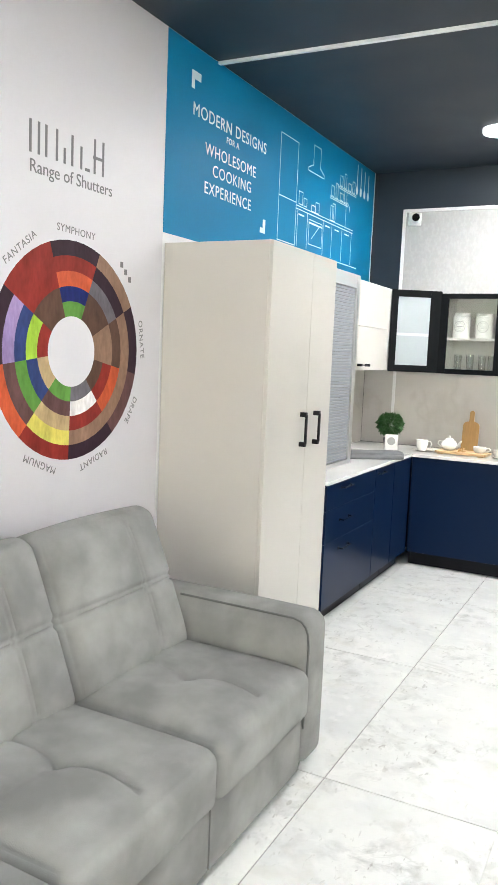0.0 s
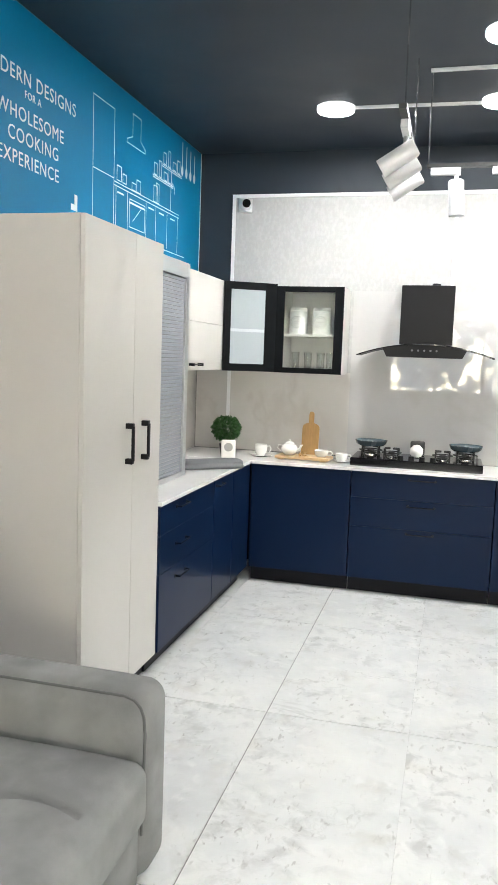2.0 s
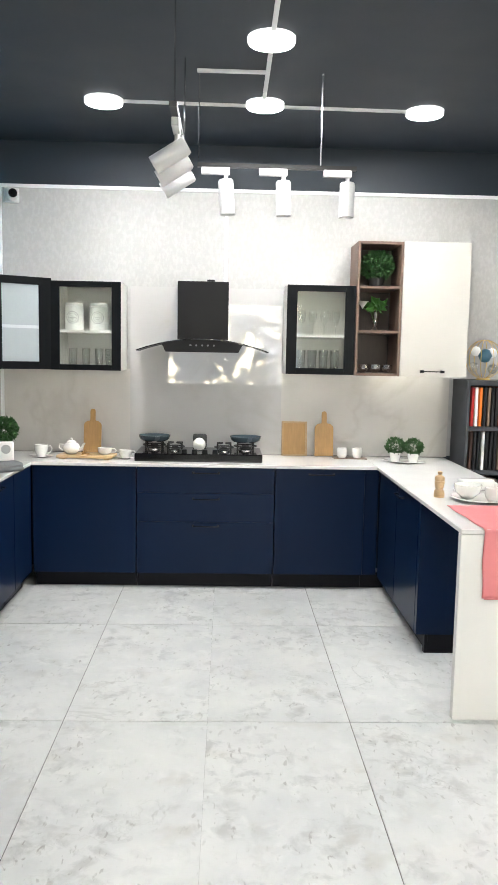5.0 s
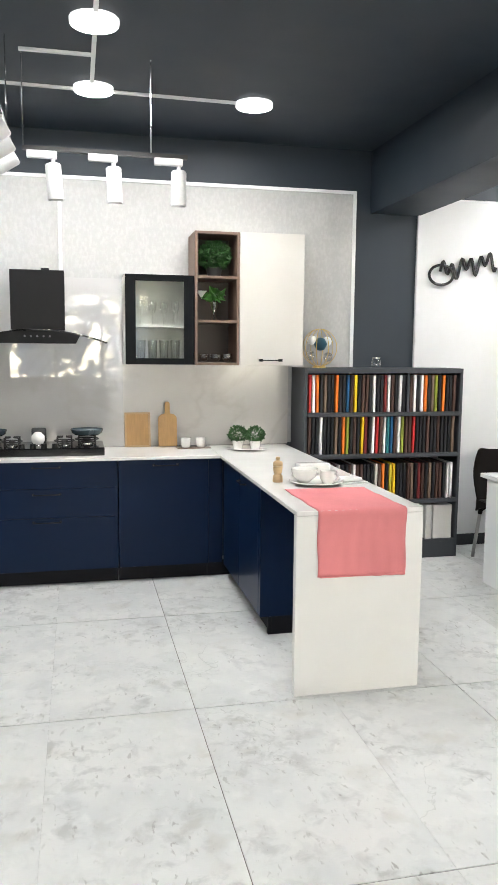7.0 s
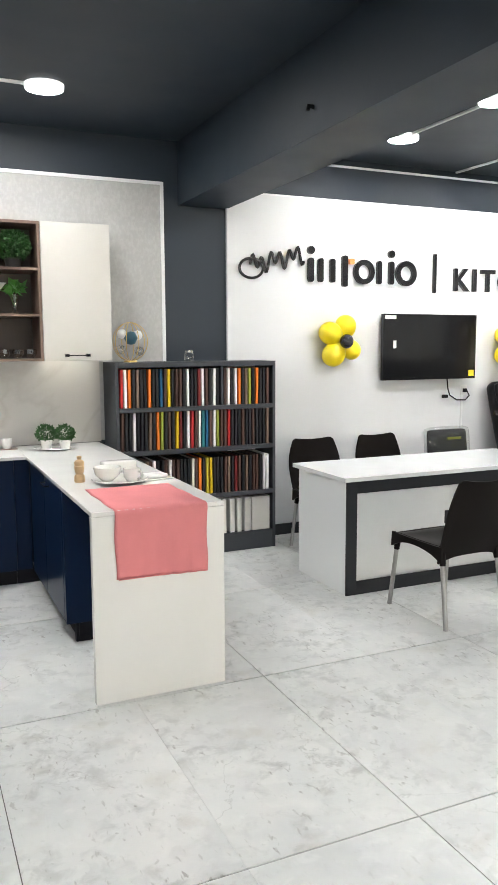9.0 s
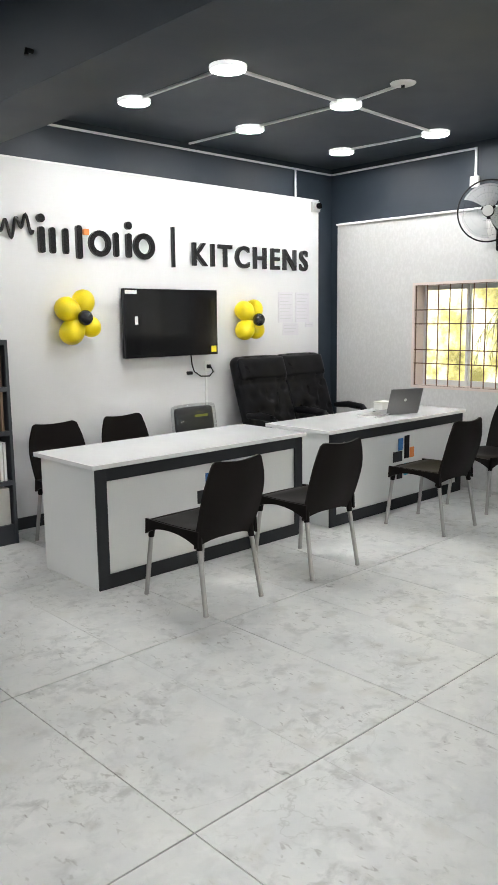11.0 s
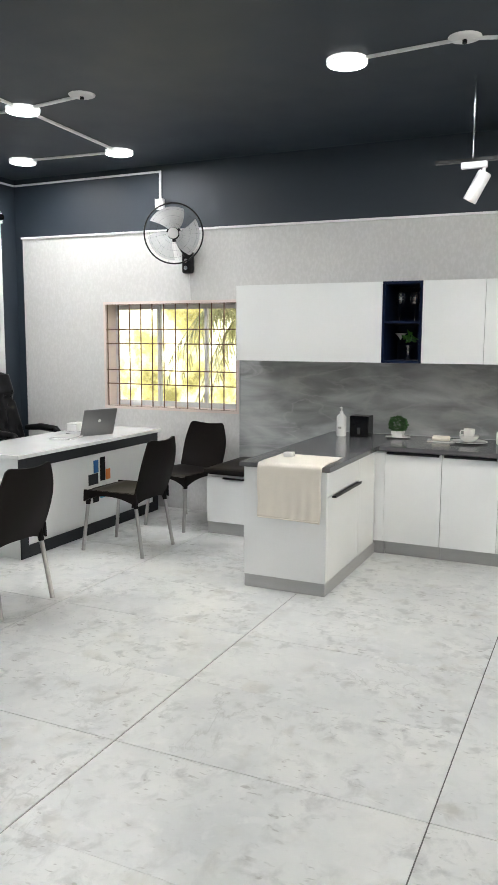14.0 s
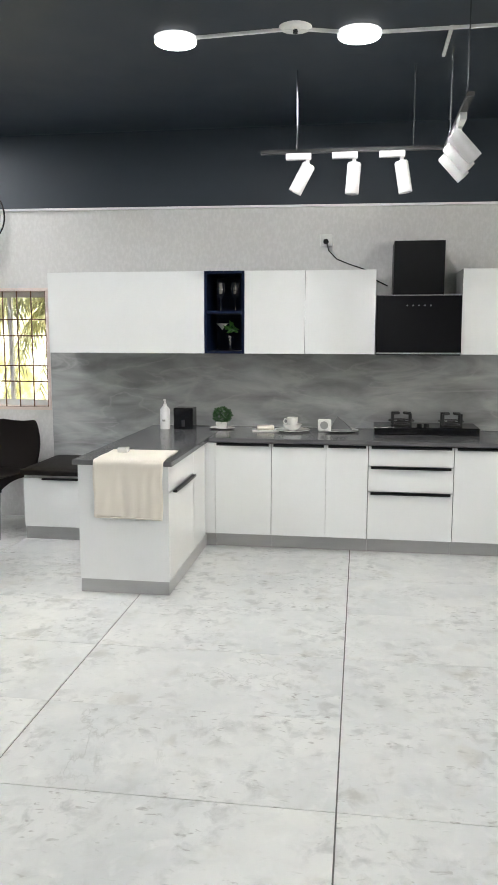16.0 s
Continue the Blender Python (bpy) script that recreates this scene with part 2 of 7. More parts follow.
# south side: shop front, wide glazed opening
structure("wall_south", boxes((XW, -1.2, YS - 0.2, YS, -0.1, ZC), (6.0, XE, YS - 0.2, YS, -0.1, ZC), (1.5, 2.9, YS - 0.2, YS, -0.1, ZC), (-1.2, 1.5, YS - 0.2, YS, 2.62, ZC), (2.9, 6.0, YS - 0.2, YS, 2.62, ZC), (-1.2, 1.5, YS - 0.2, YS, -0.1, 0.95), (2.9, 6.0, YS - 0.2, YS, -0.1, 0.95)),
          WHITE_WALL, "white shop front wall round a glazed opening", "wall")
structure("beam", box(2.29, 2.68, YS, YN, 2.58, ZC), CHARCOAL, "deep ceiling beam painted charcoal grey", "beam")

# ---- wall facings ----
WEST = Matrix(((0, 0, 1, 0), (1, 0, 0, 0), (0, 1, 0, 0), (0, 0, 0, 1)))    # right is +y, out of the wall is +x
NORTH = Matrix(((1, 0, 0, 0), (0, 0, -1, 0), (0, 1, 0, 0), (0, 0, 0, 1)))  # right is +x, out of the wall is -y
EAST = Matrix(((0, 0, -1, 0), (-1, 0, 0, 0), (0, 1, 0, 0), (0, 0, 0, 1)))  # right is -y, out of the wall is -x


def on(face, x, y, z):
    return Matrix.Translation((x, y, z)) @ face


def wallpaper(name, colour, lo, hi):
    """Textured paper with short upright shiny flakes."""
    ma = material(name, colour, 0.5, vary=0.04, scale=2.0, bump=0.1, fine=90)
    nt = ma.node_tree
    b = nt.nodes["Principled BSDF"]
    co, mp, n = nt.nodes.new("ShaderNodeTexCoord"), nt.nodes.new("ShaderNodeMapping"), nt.nodes.new("ShaderNodeTexNoise")
    mp.inputs["Scale"].default_value = (1, 1, 0.6)
    n.inputs["Scale"].default_value, n.inputs["Detail"].default_value = 55, 4
    nt.links.new(co.outputs["Object"], mp.inputs["Vector"])
    nt.links.new(mp.outputs["Vector"], n.inputs["Vector"])
    r = nt.nodes.new("ShaderNodeValToRGB")
    r.color_ramp.elements[0].position, r.color_ramp.elements[1].position = 0.42, 0.66
    r.color_ramp.elements[0].color, r.color_ramp.elements[1].color = (*lo, 1), (*hi, 1)
    nt.links.new(n.outputs["Fac"], r.inputs["Fac"])
    nt.links.new(r.outputs["Color"], b.inputs["Base Color"])
    rr = nt.nodes.new("ShaderNodeMapRange")
    rr.inputs["From Min"].default_value, rr.inputs["From Max"].default_value = 0.5, 0.7
    rr.inputs["To Min"].default_value, rr.inputs["To Max"].default_value = 0.56, 0.42
    nt.links.new(n.outputs["Fac"], rr.inputs["Value"])
    nt.links.new(rr.outputs["Result"], b.inputs["Roughness"])
    bp = nt.nodes.new("ShaderNodeBump")
    bp.inputs["Strength"].default_value, bp.inputs["Distance"].default_value = 0.07, 0.003
    nt.links.new(n.outputs["Fac"], bp.inputs["Height"])
    nt.links.new(bp.outputs["Normal"], b.inputs["Normal"])
    return ma


PAPER_WHITE = wallpaper("pearl_wallpaper", (0.72, 0.71, 0.69), (0.425, 0.422, 0.415), (0.465, 0.462, 0.455))
PAPER_GREY = wallpaper("grey_wallpaper", (0.5, 0.49, 0.48), (0.55, 0.545, 0.54), (0.60, 0.595, 0.59))
SPLASH = marble("white_marble_slab", (0.60, 0.58, 0.55), (0.40, 0.37, 0.33), rough=0.12, scale=0.7, amount=0.28, lo=0.9, hi=1.06)
SPLASH_GLASS = marble("white_marble_gloss", (0.52, 0.515, 0.51), (0.40, 0.37, 0.34), rough=0.015, scale=0.7, amount=0.25, lo=0.92, hi=1.05)
SPLASH_GREY = marble("grey_marble_slab", (0.33, 0.34, 0.34), (0.50, 0.49, 0.49), rough=0.2, scale=3.2, stretch=(1, 0.6, 2.1), amount=0.3, lo=0.62, hi=1.55, lean=0.12, warp=0.35)
TRIM_WHITE = material("white_trim", (0.8, 0.8, 0.8), 0.4, vary=0.02)

# printed blue sheet and white sheet on the west wall
mural = thing("wall_mural", (XW, 4.8, 2.08), "blue printed wall mural with white kitchen line drawing", "mural")
mural.matrix_basis = Matrix.Translation((XW, 0, 0))
part("sheet", box(0, 0.004, 3.33, 6.33, 2.10, ZC - 0.004), MURAL_BLUE, mural)
for words, y, z, size, wt in (("MODERN DESIGNS", 3.555, 2.708, 0.089, 0.0), ("FOR A", 3.90, 2.655, 0.046, 0.0), ("WHOLESOME", 3.685, 2.548, 0.086, 0.0),
                             ("COOKING", 3.765, 2.453, 0.086, 0.0), ("EXPERIENCE", 3.685, 2.355, 0.086, 0.0)):
    lettering("lettering", words, size, MURAL_WHITE, on(WEST, 0.0055, y, z), mural, "white printed words", 0.0008, weight=wt, spacing=1.12)


def corner_mark(y, z, s):
    part("corner_mark", boxes((0.004, 0.006, y, y + 0.3 * s, z - s, z), (0.004, 0.006, y + 0.3 * s, y + s, z - 0.45 * s, z)), MURAL_WHITE, mural)


corner_mark(3.54, 2.915, 0.085)
part("corner_mark", boxes((0.004, 0.006, 4.335, 4.40, 2.255, 2.285), (0.004, 0.006, 4.37, 4.40, 2.285, 2.335)), MURAL_WHITE, mural)


def drawn(points, closed=False, r=0.0028):
    """A printed white line through (y, z) points."""
    bm = bmesh.new()
    seq = points + ([points[0]] if closed else [])
    for (y0, z0), (y1, z1) in zip(seq, seq[1:]):
        d = Vector((0, y1 - y0, z1 - z0))
        n = Vector((0, -d.z, d.y)).normalized() * r
        e = d.normalized() * r
        a, b = Vector((0.0055, y0, z0)) - e, Vector((0.0055, y1, z1)) + e
        bm.faces.new([bm.verts.new(p) for p in (a - n, b - n, b + n, a + n)])
    part("drawn_line", bm, MURAL_WHITE, mural)


def rect(y0, y1, z0, z1):
    drawn([(y0, z0), (y1, z0), (y1, z1), (y0, z1)], True)


rect(4.57, 4.83, 2.25, 2.89)                       # fridge
drawn([(4.57, 2.52), (4.83, 2.52)])
drawn([(4.47, 2.235), (6.0, 2.235)])
for z in (2.485, 2.505):
    drawn([(4.83, z), (5.88, z)])
for y in (4.86, 5.02, 5.30, 5.46, 5.66, 5.86):
    drawn([(y, 2.25), (y, 2.485)])
rect(5.05, 5.28, 2.29, 2.45)
drawn([(5.10, 2.33), (5.22, 2.42)])
drawn([(5.05, 2.43), (5.28, 2.43)], r=0.006)
for y in (4.92, 5.38, 5.56, 5.76):
    drawn([(y - 0.04, 2.455), (y + 0.04, 2.455)], r=0.005)
drawn([(5.0, 2.76), (5.27, 2.76), (5.27, 2.78), (5.2, 2.81), (5.2, 2.94), (5.08, 2.94), (5.08, 2.81), (5.0, 2.78)], True)
for y0, z in ((5.40, 2.66), (5.56, 2.76)):
    drawn([(y0, z), (y0 + 0.36, z)])
    drawn([(y0, z + 0.012), (y0 + 0.36, z + 0.012)])
    for k, (w, h) in enumerate(((0.05, 0.07), (0.04, 0.1), (0.06, 0.05), (0.05, 0.08))):
        rect(y0 + 0.02 + 0.085 * k, y0 + 0.02 + 0.085 * k + w, z + 0.02, z + 0.02 + h)
for k, y in enumerate((5.08, 5.15, 5.42)):
    rect(y, y + 0.06, 2.51, 2.55 + 0.03 * k)
drawn([(5.72, 2.51), (5.72, 2.66), (5.75, 2.69), (5.79, 2.66), (5.79, 2.63)])
rect(5.46, 5.51, 2.51, 2.63)
rect(4.87, 4.93, 2.52, 2.6)
rect(4.95, 5.0, 2.52, 2.57)
for k in range(4):
    y = 5.93 + 0.085 * k
    drawn([(y, 3.0 - 0.01 * k), (y, 2.84)], r=0.006)
    part("drawn_spoon", prism([(0.022 * math.cos(a * math.tau / 14), 0.034 * math.sin(a * math.tau / 14)) for a in range(14)], 0.001, matrix=on(WEST, 0.005, y, 2.815)), MURAL_WHITE, mural)

sheet = thing("wall_poster", (XW, 0, 0), "white printed wall sheet with round colour fan chart", "poster")
part("sheet", box(0, 0.003, -0.6, 3.325, 0.0, ZC - 0.004), VINYL_WHITE, sheet)
INK = material("grey_ink", (0.17, 0.17, 0.18), 0.5)
lettering("lettering", "Range of Shutters", 0.070, INK, on(WEST, 0.004, 2.43, 2.185), sheet, "grey printed words", 0.0006)
for k, (y, w, hz) in enumerate(((2.43, 0.012, 0.12), (2.475, 0.012, 0.12), (2.515, 0.012, 0.12), (2.575, 0.012, 0.12), (2.62, 0.012, 0.06), (2.665, 0.012, 0.12), (2.72, 0.012, 0.09), (2.75, 0.03, 0.012), (2.805, 0.012, 0.14), (2.86, 0.012, 0.14))):
    part("printed_bar", box(0.003, 0.0045, y, y + w, 2.255, 2.255 + hz), INK, sheet)
part("printed_bar", box(0.003, 0.0045, 2.80, 2.872, 2.315, 2.327), INK, sheet)
DISC = Vector((0, 2.687, 1.515))


def sector(r0, r1, a0, a1, ma):
    steps = max(3, int(abs(a1 - a0) / 6))
    ring = [(r1, a0 + (a1 - a0) * k / steps) for k in range(steps + 1)] + [(r0, a1 + (a0 - a1) * k / steps) for k in range(steps + 1)]
    part("colour_swatch", prism([(r * math.sin(radians(a)), r * math.cos(radians(a))) for r, a in ring], 0.0012, matrix=on(WEST, 0.003, DISC.y, DISC.z)), ma, sheet)


INKS = {}


def ink(colour):
    if colour not in INKS:
        INKS[colour] = material("printed_ink", colour, 0.45, vary=0.3, scale=14, spec=0.12, stretch=(1, 1, 0.4))
    return INKS[colour]


DK, RD, OR, BL, GR = (0.035, 0.018, 0.028), (0.25, 0.028, 0.022), (0.55, 0.10, 0.04), (0.012, 0.02, 0.12), (0.10, 0.25, 0.05)
TN, BR, GY, WH, YE = (0.26, 0.16, 0.11), (0.10, 0.055, 0.04), (0.14, 0.13, 0.15), (0.8, 0.8, 0.8), (0.62, 0.55, 0.12)
LV, LM, NV, CR, PL = (0.30, 0.22, 0.42), (0.35, 0.55, 0.06), (0.03, 0.05, 0.16), (0.45, 0.33, 0.18), (0.12, 0.06, 0.06)
for a, cols in ((-18, (DK, RD, OR, BL, GR)), (22, (TN, DK, GY, BR, BR)), (62, (DK, TN, BR, TN, TN)), (102, (PL, TN, OR, RD, BR)), (142, (DK, TN, RD, WH, GY)),
                (182, (RD, YE, CR, PL, GR)), (222, (OR, PL, GR, NV, CR)), (262, (DK, LV, NV, LM, RD)), (302, (RD, RD, RD, BR, BR))):
    for k, c in enumerate(cols):
        sector(0.45 - 0.061 * (k + 1), 0.45 - 0.061 * k, a, a + 40, ink(c))
for words, a, flip in (("SYMPHONY", 2, 1), ("ORNATE", 82, 1), ("DRAPE", 122, 1), ("RADIANT", 162, 1), ("MAGNUM", 202, 1), ("FANTASIA", 322, 1)):
    p = DISC + Vector((0, 0.475 * math.sin(radians(a)), 0.475 * math.cos(radians(a))))
    lettering("lettering", words, 0.042, INK, on(WEST, 0.004, p.y, p.z) @ pose(0, 0, 0, 0, 0, -a), sheet, "grey printed word", 0.0004, align="CENTER", spacing=1.1)
for k in range(3):
    part("printed_bar", box(0.003, 0.0042, 3.0 + 0.03 * k, 3.02 + 0.03 * k, 1.895 - 0.03 * k, 1.92 - 0.03 * k), INK, sheet)

# papered panel, slabs behind the worktop
npaper = structure("wallpaper_north", box(-1.575, 2.15, YN - 0.006, YN, 0.86, 2.72), PAPER_WHITE, "pearl white textured wallpaper with shiny flakes", "wallpaper")
structure("trim", boxes((-1.595, -1.57, YN - 0.016, YN, 0.86, 2.735), (2.145, 2.17, YN - 0.016, YN, 0.86, 2.735), (-1.57, 2.145, YN - 0.016, YN, 2.712, 2.735)), TRIM_WHITE, "thin white trim round the wallpaper", "trim")
structure("wire_trunking", box(0.0, 0.025, YN - 0.022, YN - 0.006, 2.06, 2.712, 0.003), TRIM_WHITE, "narrow white wire trunking up the wall", "trunking")
structure("splashback_north", box(-1.84, 1.66, YN - 0.012, YN - 0.007, 0.851, 1.46), SPLASH, "cream white marble splashback slab", "splashback")
structure("splashback_west", box(XW + 0.001, XW + 0.008, 4.12, YN - 0.013, 0.851, 1.46), SPLASH, "cream white marble splashback slab", "splashback")
structure("splashback_hob", box(-0.665, 0.43, YN - 0.02, YN - 0.013, 0.851, 2.045), SPLASH_GLASS, "polished white glass splashback behind the hob", "splashback")


# ---- cabinets ----
def handle(kind, parent, x, z, w=0.17, ma=None):
    """Pulls on a front at local y = -0.018."""
    ma = ma or BLACK
    y = -0.018
    if kind == "bar":
        bm = tube([(x - w / 2, y, z), (x - w / 2, y - 0.026, z), (x + w / 2, y - 0.026, z), (x + w / 2, y, z)], 0.0042, 8)
        box(x - w / 2 - 0.008, x - w / 2 + 0.008, y - 0.004, y, z - 0.008, z + 0.008, bm=bm)
        box(x + w / 2 - 0.008, x + w / 2 + 0.008, y - 0.004, y, z - 0.008, z + 0.008, bm=bm)
    elif kind == "knobbed":
        bm = tube([(x - w / 2, y - 0.026, z), (x + w / 2, y - 0.026, z)], 0.0035, 8)
        for s in (-1, 1):
            box(x + s * w / 2 - 0.012, x + s * w / 2 + 0.012, y - 0.034, y, z - 0.009, z + 0.009, 0.002, bm=bm)
    elif kind == "upright":
        bm = box(x - 0.008, x + 0.008, y - 0.038, y - 0.026, z - w / 2, z + w / 2, 0.003)
        for s in (-1, 1):
            box(x - 0.012, x + 0.012, y - 0.034, y, z + s * w / 2 - 0.012, z + s * w / 2 + 0.012, 0.003, bm=bm)
    else:
        bm = boxes((x - w / 2, x + w / 2, y - 0.022, y + 0.001, z - 0.003, z + 0.002), (x - w / 2, x + w / 2, y - 0.022, y - 0.019, z - 0.015, z + 0.002))
    return part("handle", bm, ma, parent, "", 40)


def cabinet(name, loc, turn, w, d, z0, z1, fronts, body_ma, front_ma, label, category, plinth=None, group="", front_name="door", body_top=None):
    """Closed unit: local x along the front, front plane at y = 0, z as in the room. fronts: x0, x1, z0, z1, handle kind, handle x, z, width."""
    t = thing(name, (*loc, 0), label, category, group, turn)
    part("body", box(0.001, w - 0.001, 0.001, d, z0, z1, 0.001), body_ma, t)
    for x0, x1, a, b, kind, hx, hz, hw in fronts:
        fr = part(front_name, box(x0 + 0.0009, x1 - 0.0009, -0.018, 0.0, a + 0.0009, b - 0.0009, 0.0012), front_ma, t)
        if kind:
            handle(kind, fr, hx, hz, hw)
    if plinth is not None:
        part("plinth", box(0.0, w, 0.05, 0.066, 0.0, z0 - 0.001), plinth, t)
    return t


PLINTH = material("black_plinth", (0.006, 0.006, 0.009), 0.45, vary=0.1, spec=0.15)
D0 = (None, 0, 0, 0)
FX = -1.278
cabinet("tall_cabinet", (FX, 3.34), 90, 0.78, 0.565, 0.10, 2.05,
        [(0, 0.465, 0.10, 2.05, "upright", 0.395, 1.17, 0.15), (0.465, 0.78, 0.10, 2.05, "upright", 0.565, 1.17, 0.15)], BEIGE, BEIGE,
        "tall beige two-door larder cabinet with black handles", "cabinet", PLINTH)
cabinet("drawer_unit", (FX + 0.01, 4.125), 90, 0.855, 0.57, 0.105, 0.828,
        [(0, 0.855, 0.68, 0.826, "bar", 0.30, 0.79, 0.15), (0, 0.855, 0.49, 0.68, "bar", 0.30, 0.60, 0.15), (0, 0.855, 0.105, 0.49, "bar", 0.30, 0.43, 0.15)], NAVY, NAVY,
        "matt navy blue base unit with three drawers", "cabinet", PLINTH, "navy base units", "drawer_front")
cabinet("base_cabinet", (FX + 0.01, 4.985), 90, 0.405, 0.57, 0.105, 0.828, [(0, 0.405, 0.105, 0.826, "bar", 0.10, 0.79, 0.12)], NAVY, NAVY,
        "narrow matt navy blue base cabinet with one door", "cabinet", PLINTH, "navy base units")
cabinet("base_cabinet", (FX + 0.01, 5.395), 90, 0.40, 0.57, 0.105, 0.828, [(0, 0.40, 0.105, 0.826, *D0)], NAVY, NAVY,
        "matt navy blue corner base cabinet, plain door", "cabinet", PLINTH, "navy base units")
cabinet("base_cabinet", (-1.24, 5.82), 0, 0.68, 0.53, 0.105, 0.828, [(0.0, 0.68, 0.105, 0.826, *D0)], NAVY, NAVY,
        "matt navy blue base cabinet with plain wide door", "cabinet", PLINTH, "navy base units")
cabinet("drawer_unit", (-0.555, 5.82), 0, 0.915, 0.53, 0.105, 0.828,
        [(0, 0.915, 0.652, 0.826, "bar", 0.46, 0.79, 0.17), (0, 0.915, 0.457, 0.652, "bar", 0.46, 0.615, 0.17), (0, 0.915, 0.105, 0.457, "bar", 0.46, 0.432, 0.17)], NAVY, NAVY,
        "wide matt navy drawer unit under the hob", "cabinet", PLINTH, "navy base units", "drawer_front")
cabinet("base_cabinet", (0.365, 5.82), 0, 0.60, 0.53, 0.105, 0.828, [(0, 0.60, 0.105, 0.826, "bar", 0.31, 0.79, 0.16)], NAVY, NAVY,
        "matt navy base cabinet with one black handle", "cabinet", PLINTH, "navy base units")
part_filler = thing("filler_panel", (0.967, 5.815, 0), "matt navy filler panel in the cabinet corner", "panel")
part("board", box(0, 0.094, 0, 0.018, 0.105, 0.826, 0.001), NAVY, part_filler)
part("plinth", box(0, 0.16, 0.055, 0.07, 0, 0.104), PLINTH, part_filler)
cabinet("base_cabinet", (1.08, 5.815), -90, 0.55, 0.48, 0.105, 0.828, [(0.05, 0.55, 0.105, 0.826, *D0)], NAVY, NAVY,
        "matt navy base cabinet under the peninsula", "cabinet", PLINTH, "navy base units")
cabinet("base_cabinet", (1.08, 5.26), -90, 0.52, 0.48, 0.105, 0.828, [(0, 0.52, 0.105, 0.826, "bar", 0.10, 0.77, 0.14)], NAVY, NAVY,
        "matt navy peninsula base cabinet with black handle", "cabinet", PLINTH, "navy base units")
last = thing("cabinet_end_panel", (1.062, 4.69, 0), "matt navy end panel closing the peninsula cabinets", "panel")
part("board", box(0, 0.54, 0, 0.043, 0.104, 0.827, 0.0015), NAVY, last)
part("plinth", box(0.066, 0.53, 0.008, 0.024, 0, 0.1035), PLINTH, last, "black plinth board")
part("plinth", box(0.05, 0.0655, 0.008, 0.043, 0, 0.1035), PLINTH, last, "black plinth board")



def slab(name, rows, ma, label, z0, z1):
    t = thing(name, (0, 0, 0), label, "worktop")
    for r in rows:
        part("slab", box(*r[:4], z0, z1, 0.003), ma, t)
    return t


worktop = slab("worktop", [(XW + 0.009, -1.24, 4.125, 5.7785), (XW + 0.009, 1.0385, 5.78, YN - 0.021), (1.04, 1.64, 3.93, YN - 0.021)], QUARTZ_WHITE, "white quartz worktop running round three sides", 0.829, 0.85)
end = thing("end_panel", (1.04, 3.93, 0), "white waterfall end panel of the peninsula", "panel")
part("panel", box(0.0, 0.60, 0, 0.04, 0, 0.828, 0.002), QUARTZ_WHITE, end)

# roller shutter unit standing on the worktop
roller = thing("roller_shutter_cabinet", (-1.44, 4.13, 0.85), "grey aluminium roller shutter cabinet standing on worktop", "cabinet", turn=90)
part("body", boxes((0.0, 0.02, 0.0, 0.39, 0.0, 1.215), (0.82, 0.84, 0.012, 0.39, 0.0, 1.215), (0.02, 0.82, 0.012, 0.39, 1.195, 1.215), (0.02, 0.82, 0.05, 0.39, 0, 0.015), (0.02, 0.82, 0.375, 0.39, 0.015, 1.195)), BEIGE, roller)
part("frame", boxes((0.0, 0.05, -0.012, 0.012, 0.0, 1.215), (0.785, 0.84, -0.012, 0.012, 0.0, 1.215), (0.05, 0.785, -0.012, 0.012, 1.13, 1.215), (0.05, 0.785, -0.012, 0.012, 0.0, 0.03), bevel=0.002), ALU, roller)
slat = bpy.data.meshes.new("slat")
bm = box(0.05, 0.785, 0.0, 0.006, 0.0, 0.0195, 0.0025, seg=1)
bm.to_mesh(slat)
bm.free()
slat.materials.append(SHUTTER)
for k in range(54):
    s = new("slat", slat)
    s.parent, s.location = roller, (0, 0.0, 0.032 + 0.0203 * k)

cabinet("wall_cabinet", (-1.508, 4.975), 90, 0.865, 0.33, 1.457, 2.062,
        [(0, 0.865, 1.757, 2.062, *D0), (0, 0.865, 1.457, 1.757, "knobbed", 0.28, 1.493, 0.16)], BEIGE, BEIGE,
        "beige wall cabinet with two lift-up fronts", "cabinet", None, "wall cabinets", "flap")
INSIDE = material("pale_carcass", (0.66, 0.64, 0.60), 0.5, vary=0.03)


def glass_cabinet(name, loc, turn, w, d, z0, z1, frame, pane, ma, label, shelf=None, frame_left=None):
    """Open carcass with a framed glass door."""
    t = thing(name, (*loc, 0), label, "cabinet", "wall cabinets", turn)
    part("body", boxes((0, 0.018, 0, d, z0, z1), (w - 0.018, w, 0, d, z0, z1), (0.018, w - 0.018, 0, d, z1 - 0.018, z1), (0.018, w - 0.018, 0, d, z0, z0 + 0.018), (0.018, w - 0.018, d - 0.01, d, z0 + 0.018, z1 - 0.018)), INSIDE, t)
    if shelf:
        part("shelf", box(0.019, w - 0.019, 0.02, d - 0.011, shelf - 0.018, shelf, 0.001), INSIDE, t)
    fl = frame_left or frame
    door = part("door", boxes((0.001, fl, -0.02, -0.001, z0, z1), (w - frame, w - 0.001, -0.02, -0.001, z0, z1), (fl, w - frame, -0.02, -0.001, z1 - frame * 0.6, z1), (fl, w - frame, -0.02, -0.001, z0, z0 + frame * 0.6), bevel=0.001), ma, t, "black door frame")
    g = part("pane", box(fl, w - frame, -0.013, -0.008, z0 + frame * 0.6, z1 - frame * 0.6), pane, door, "glass door pane")
    g.visible_shadow = False
    return t


BLACK_FRAME = material("black_anodised_frame", (0.004, 0.005, 0.006), 0.45, vary=0.1, spec=0.1)
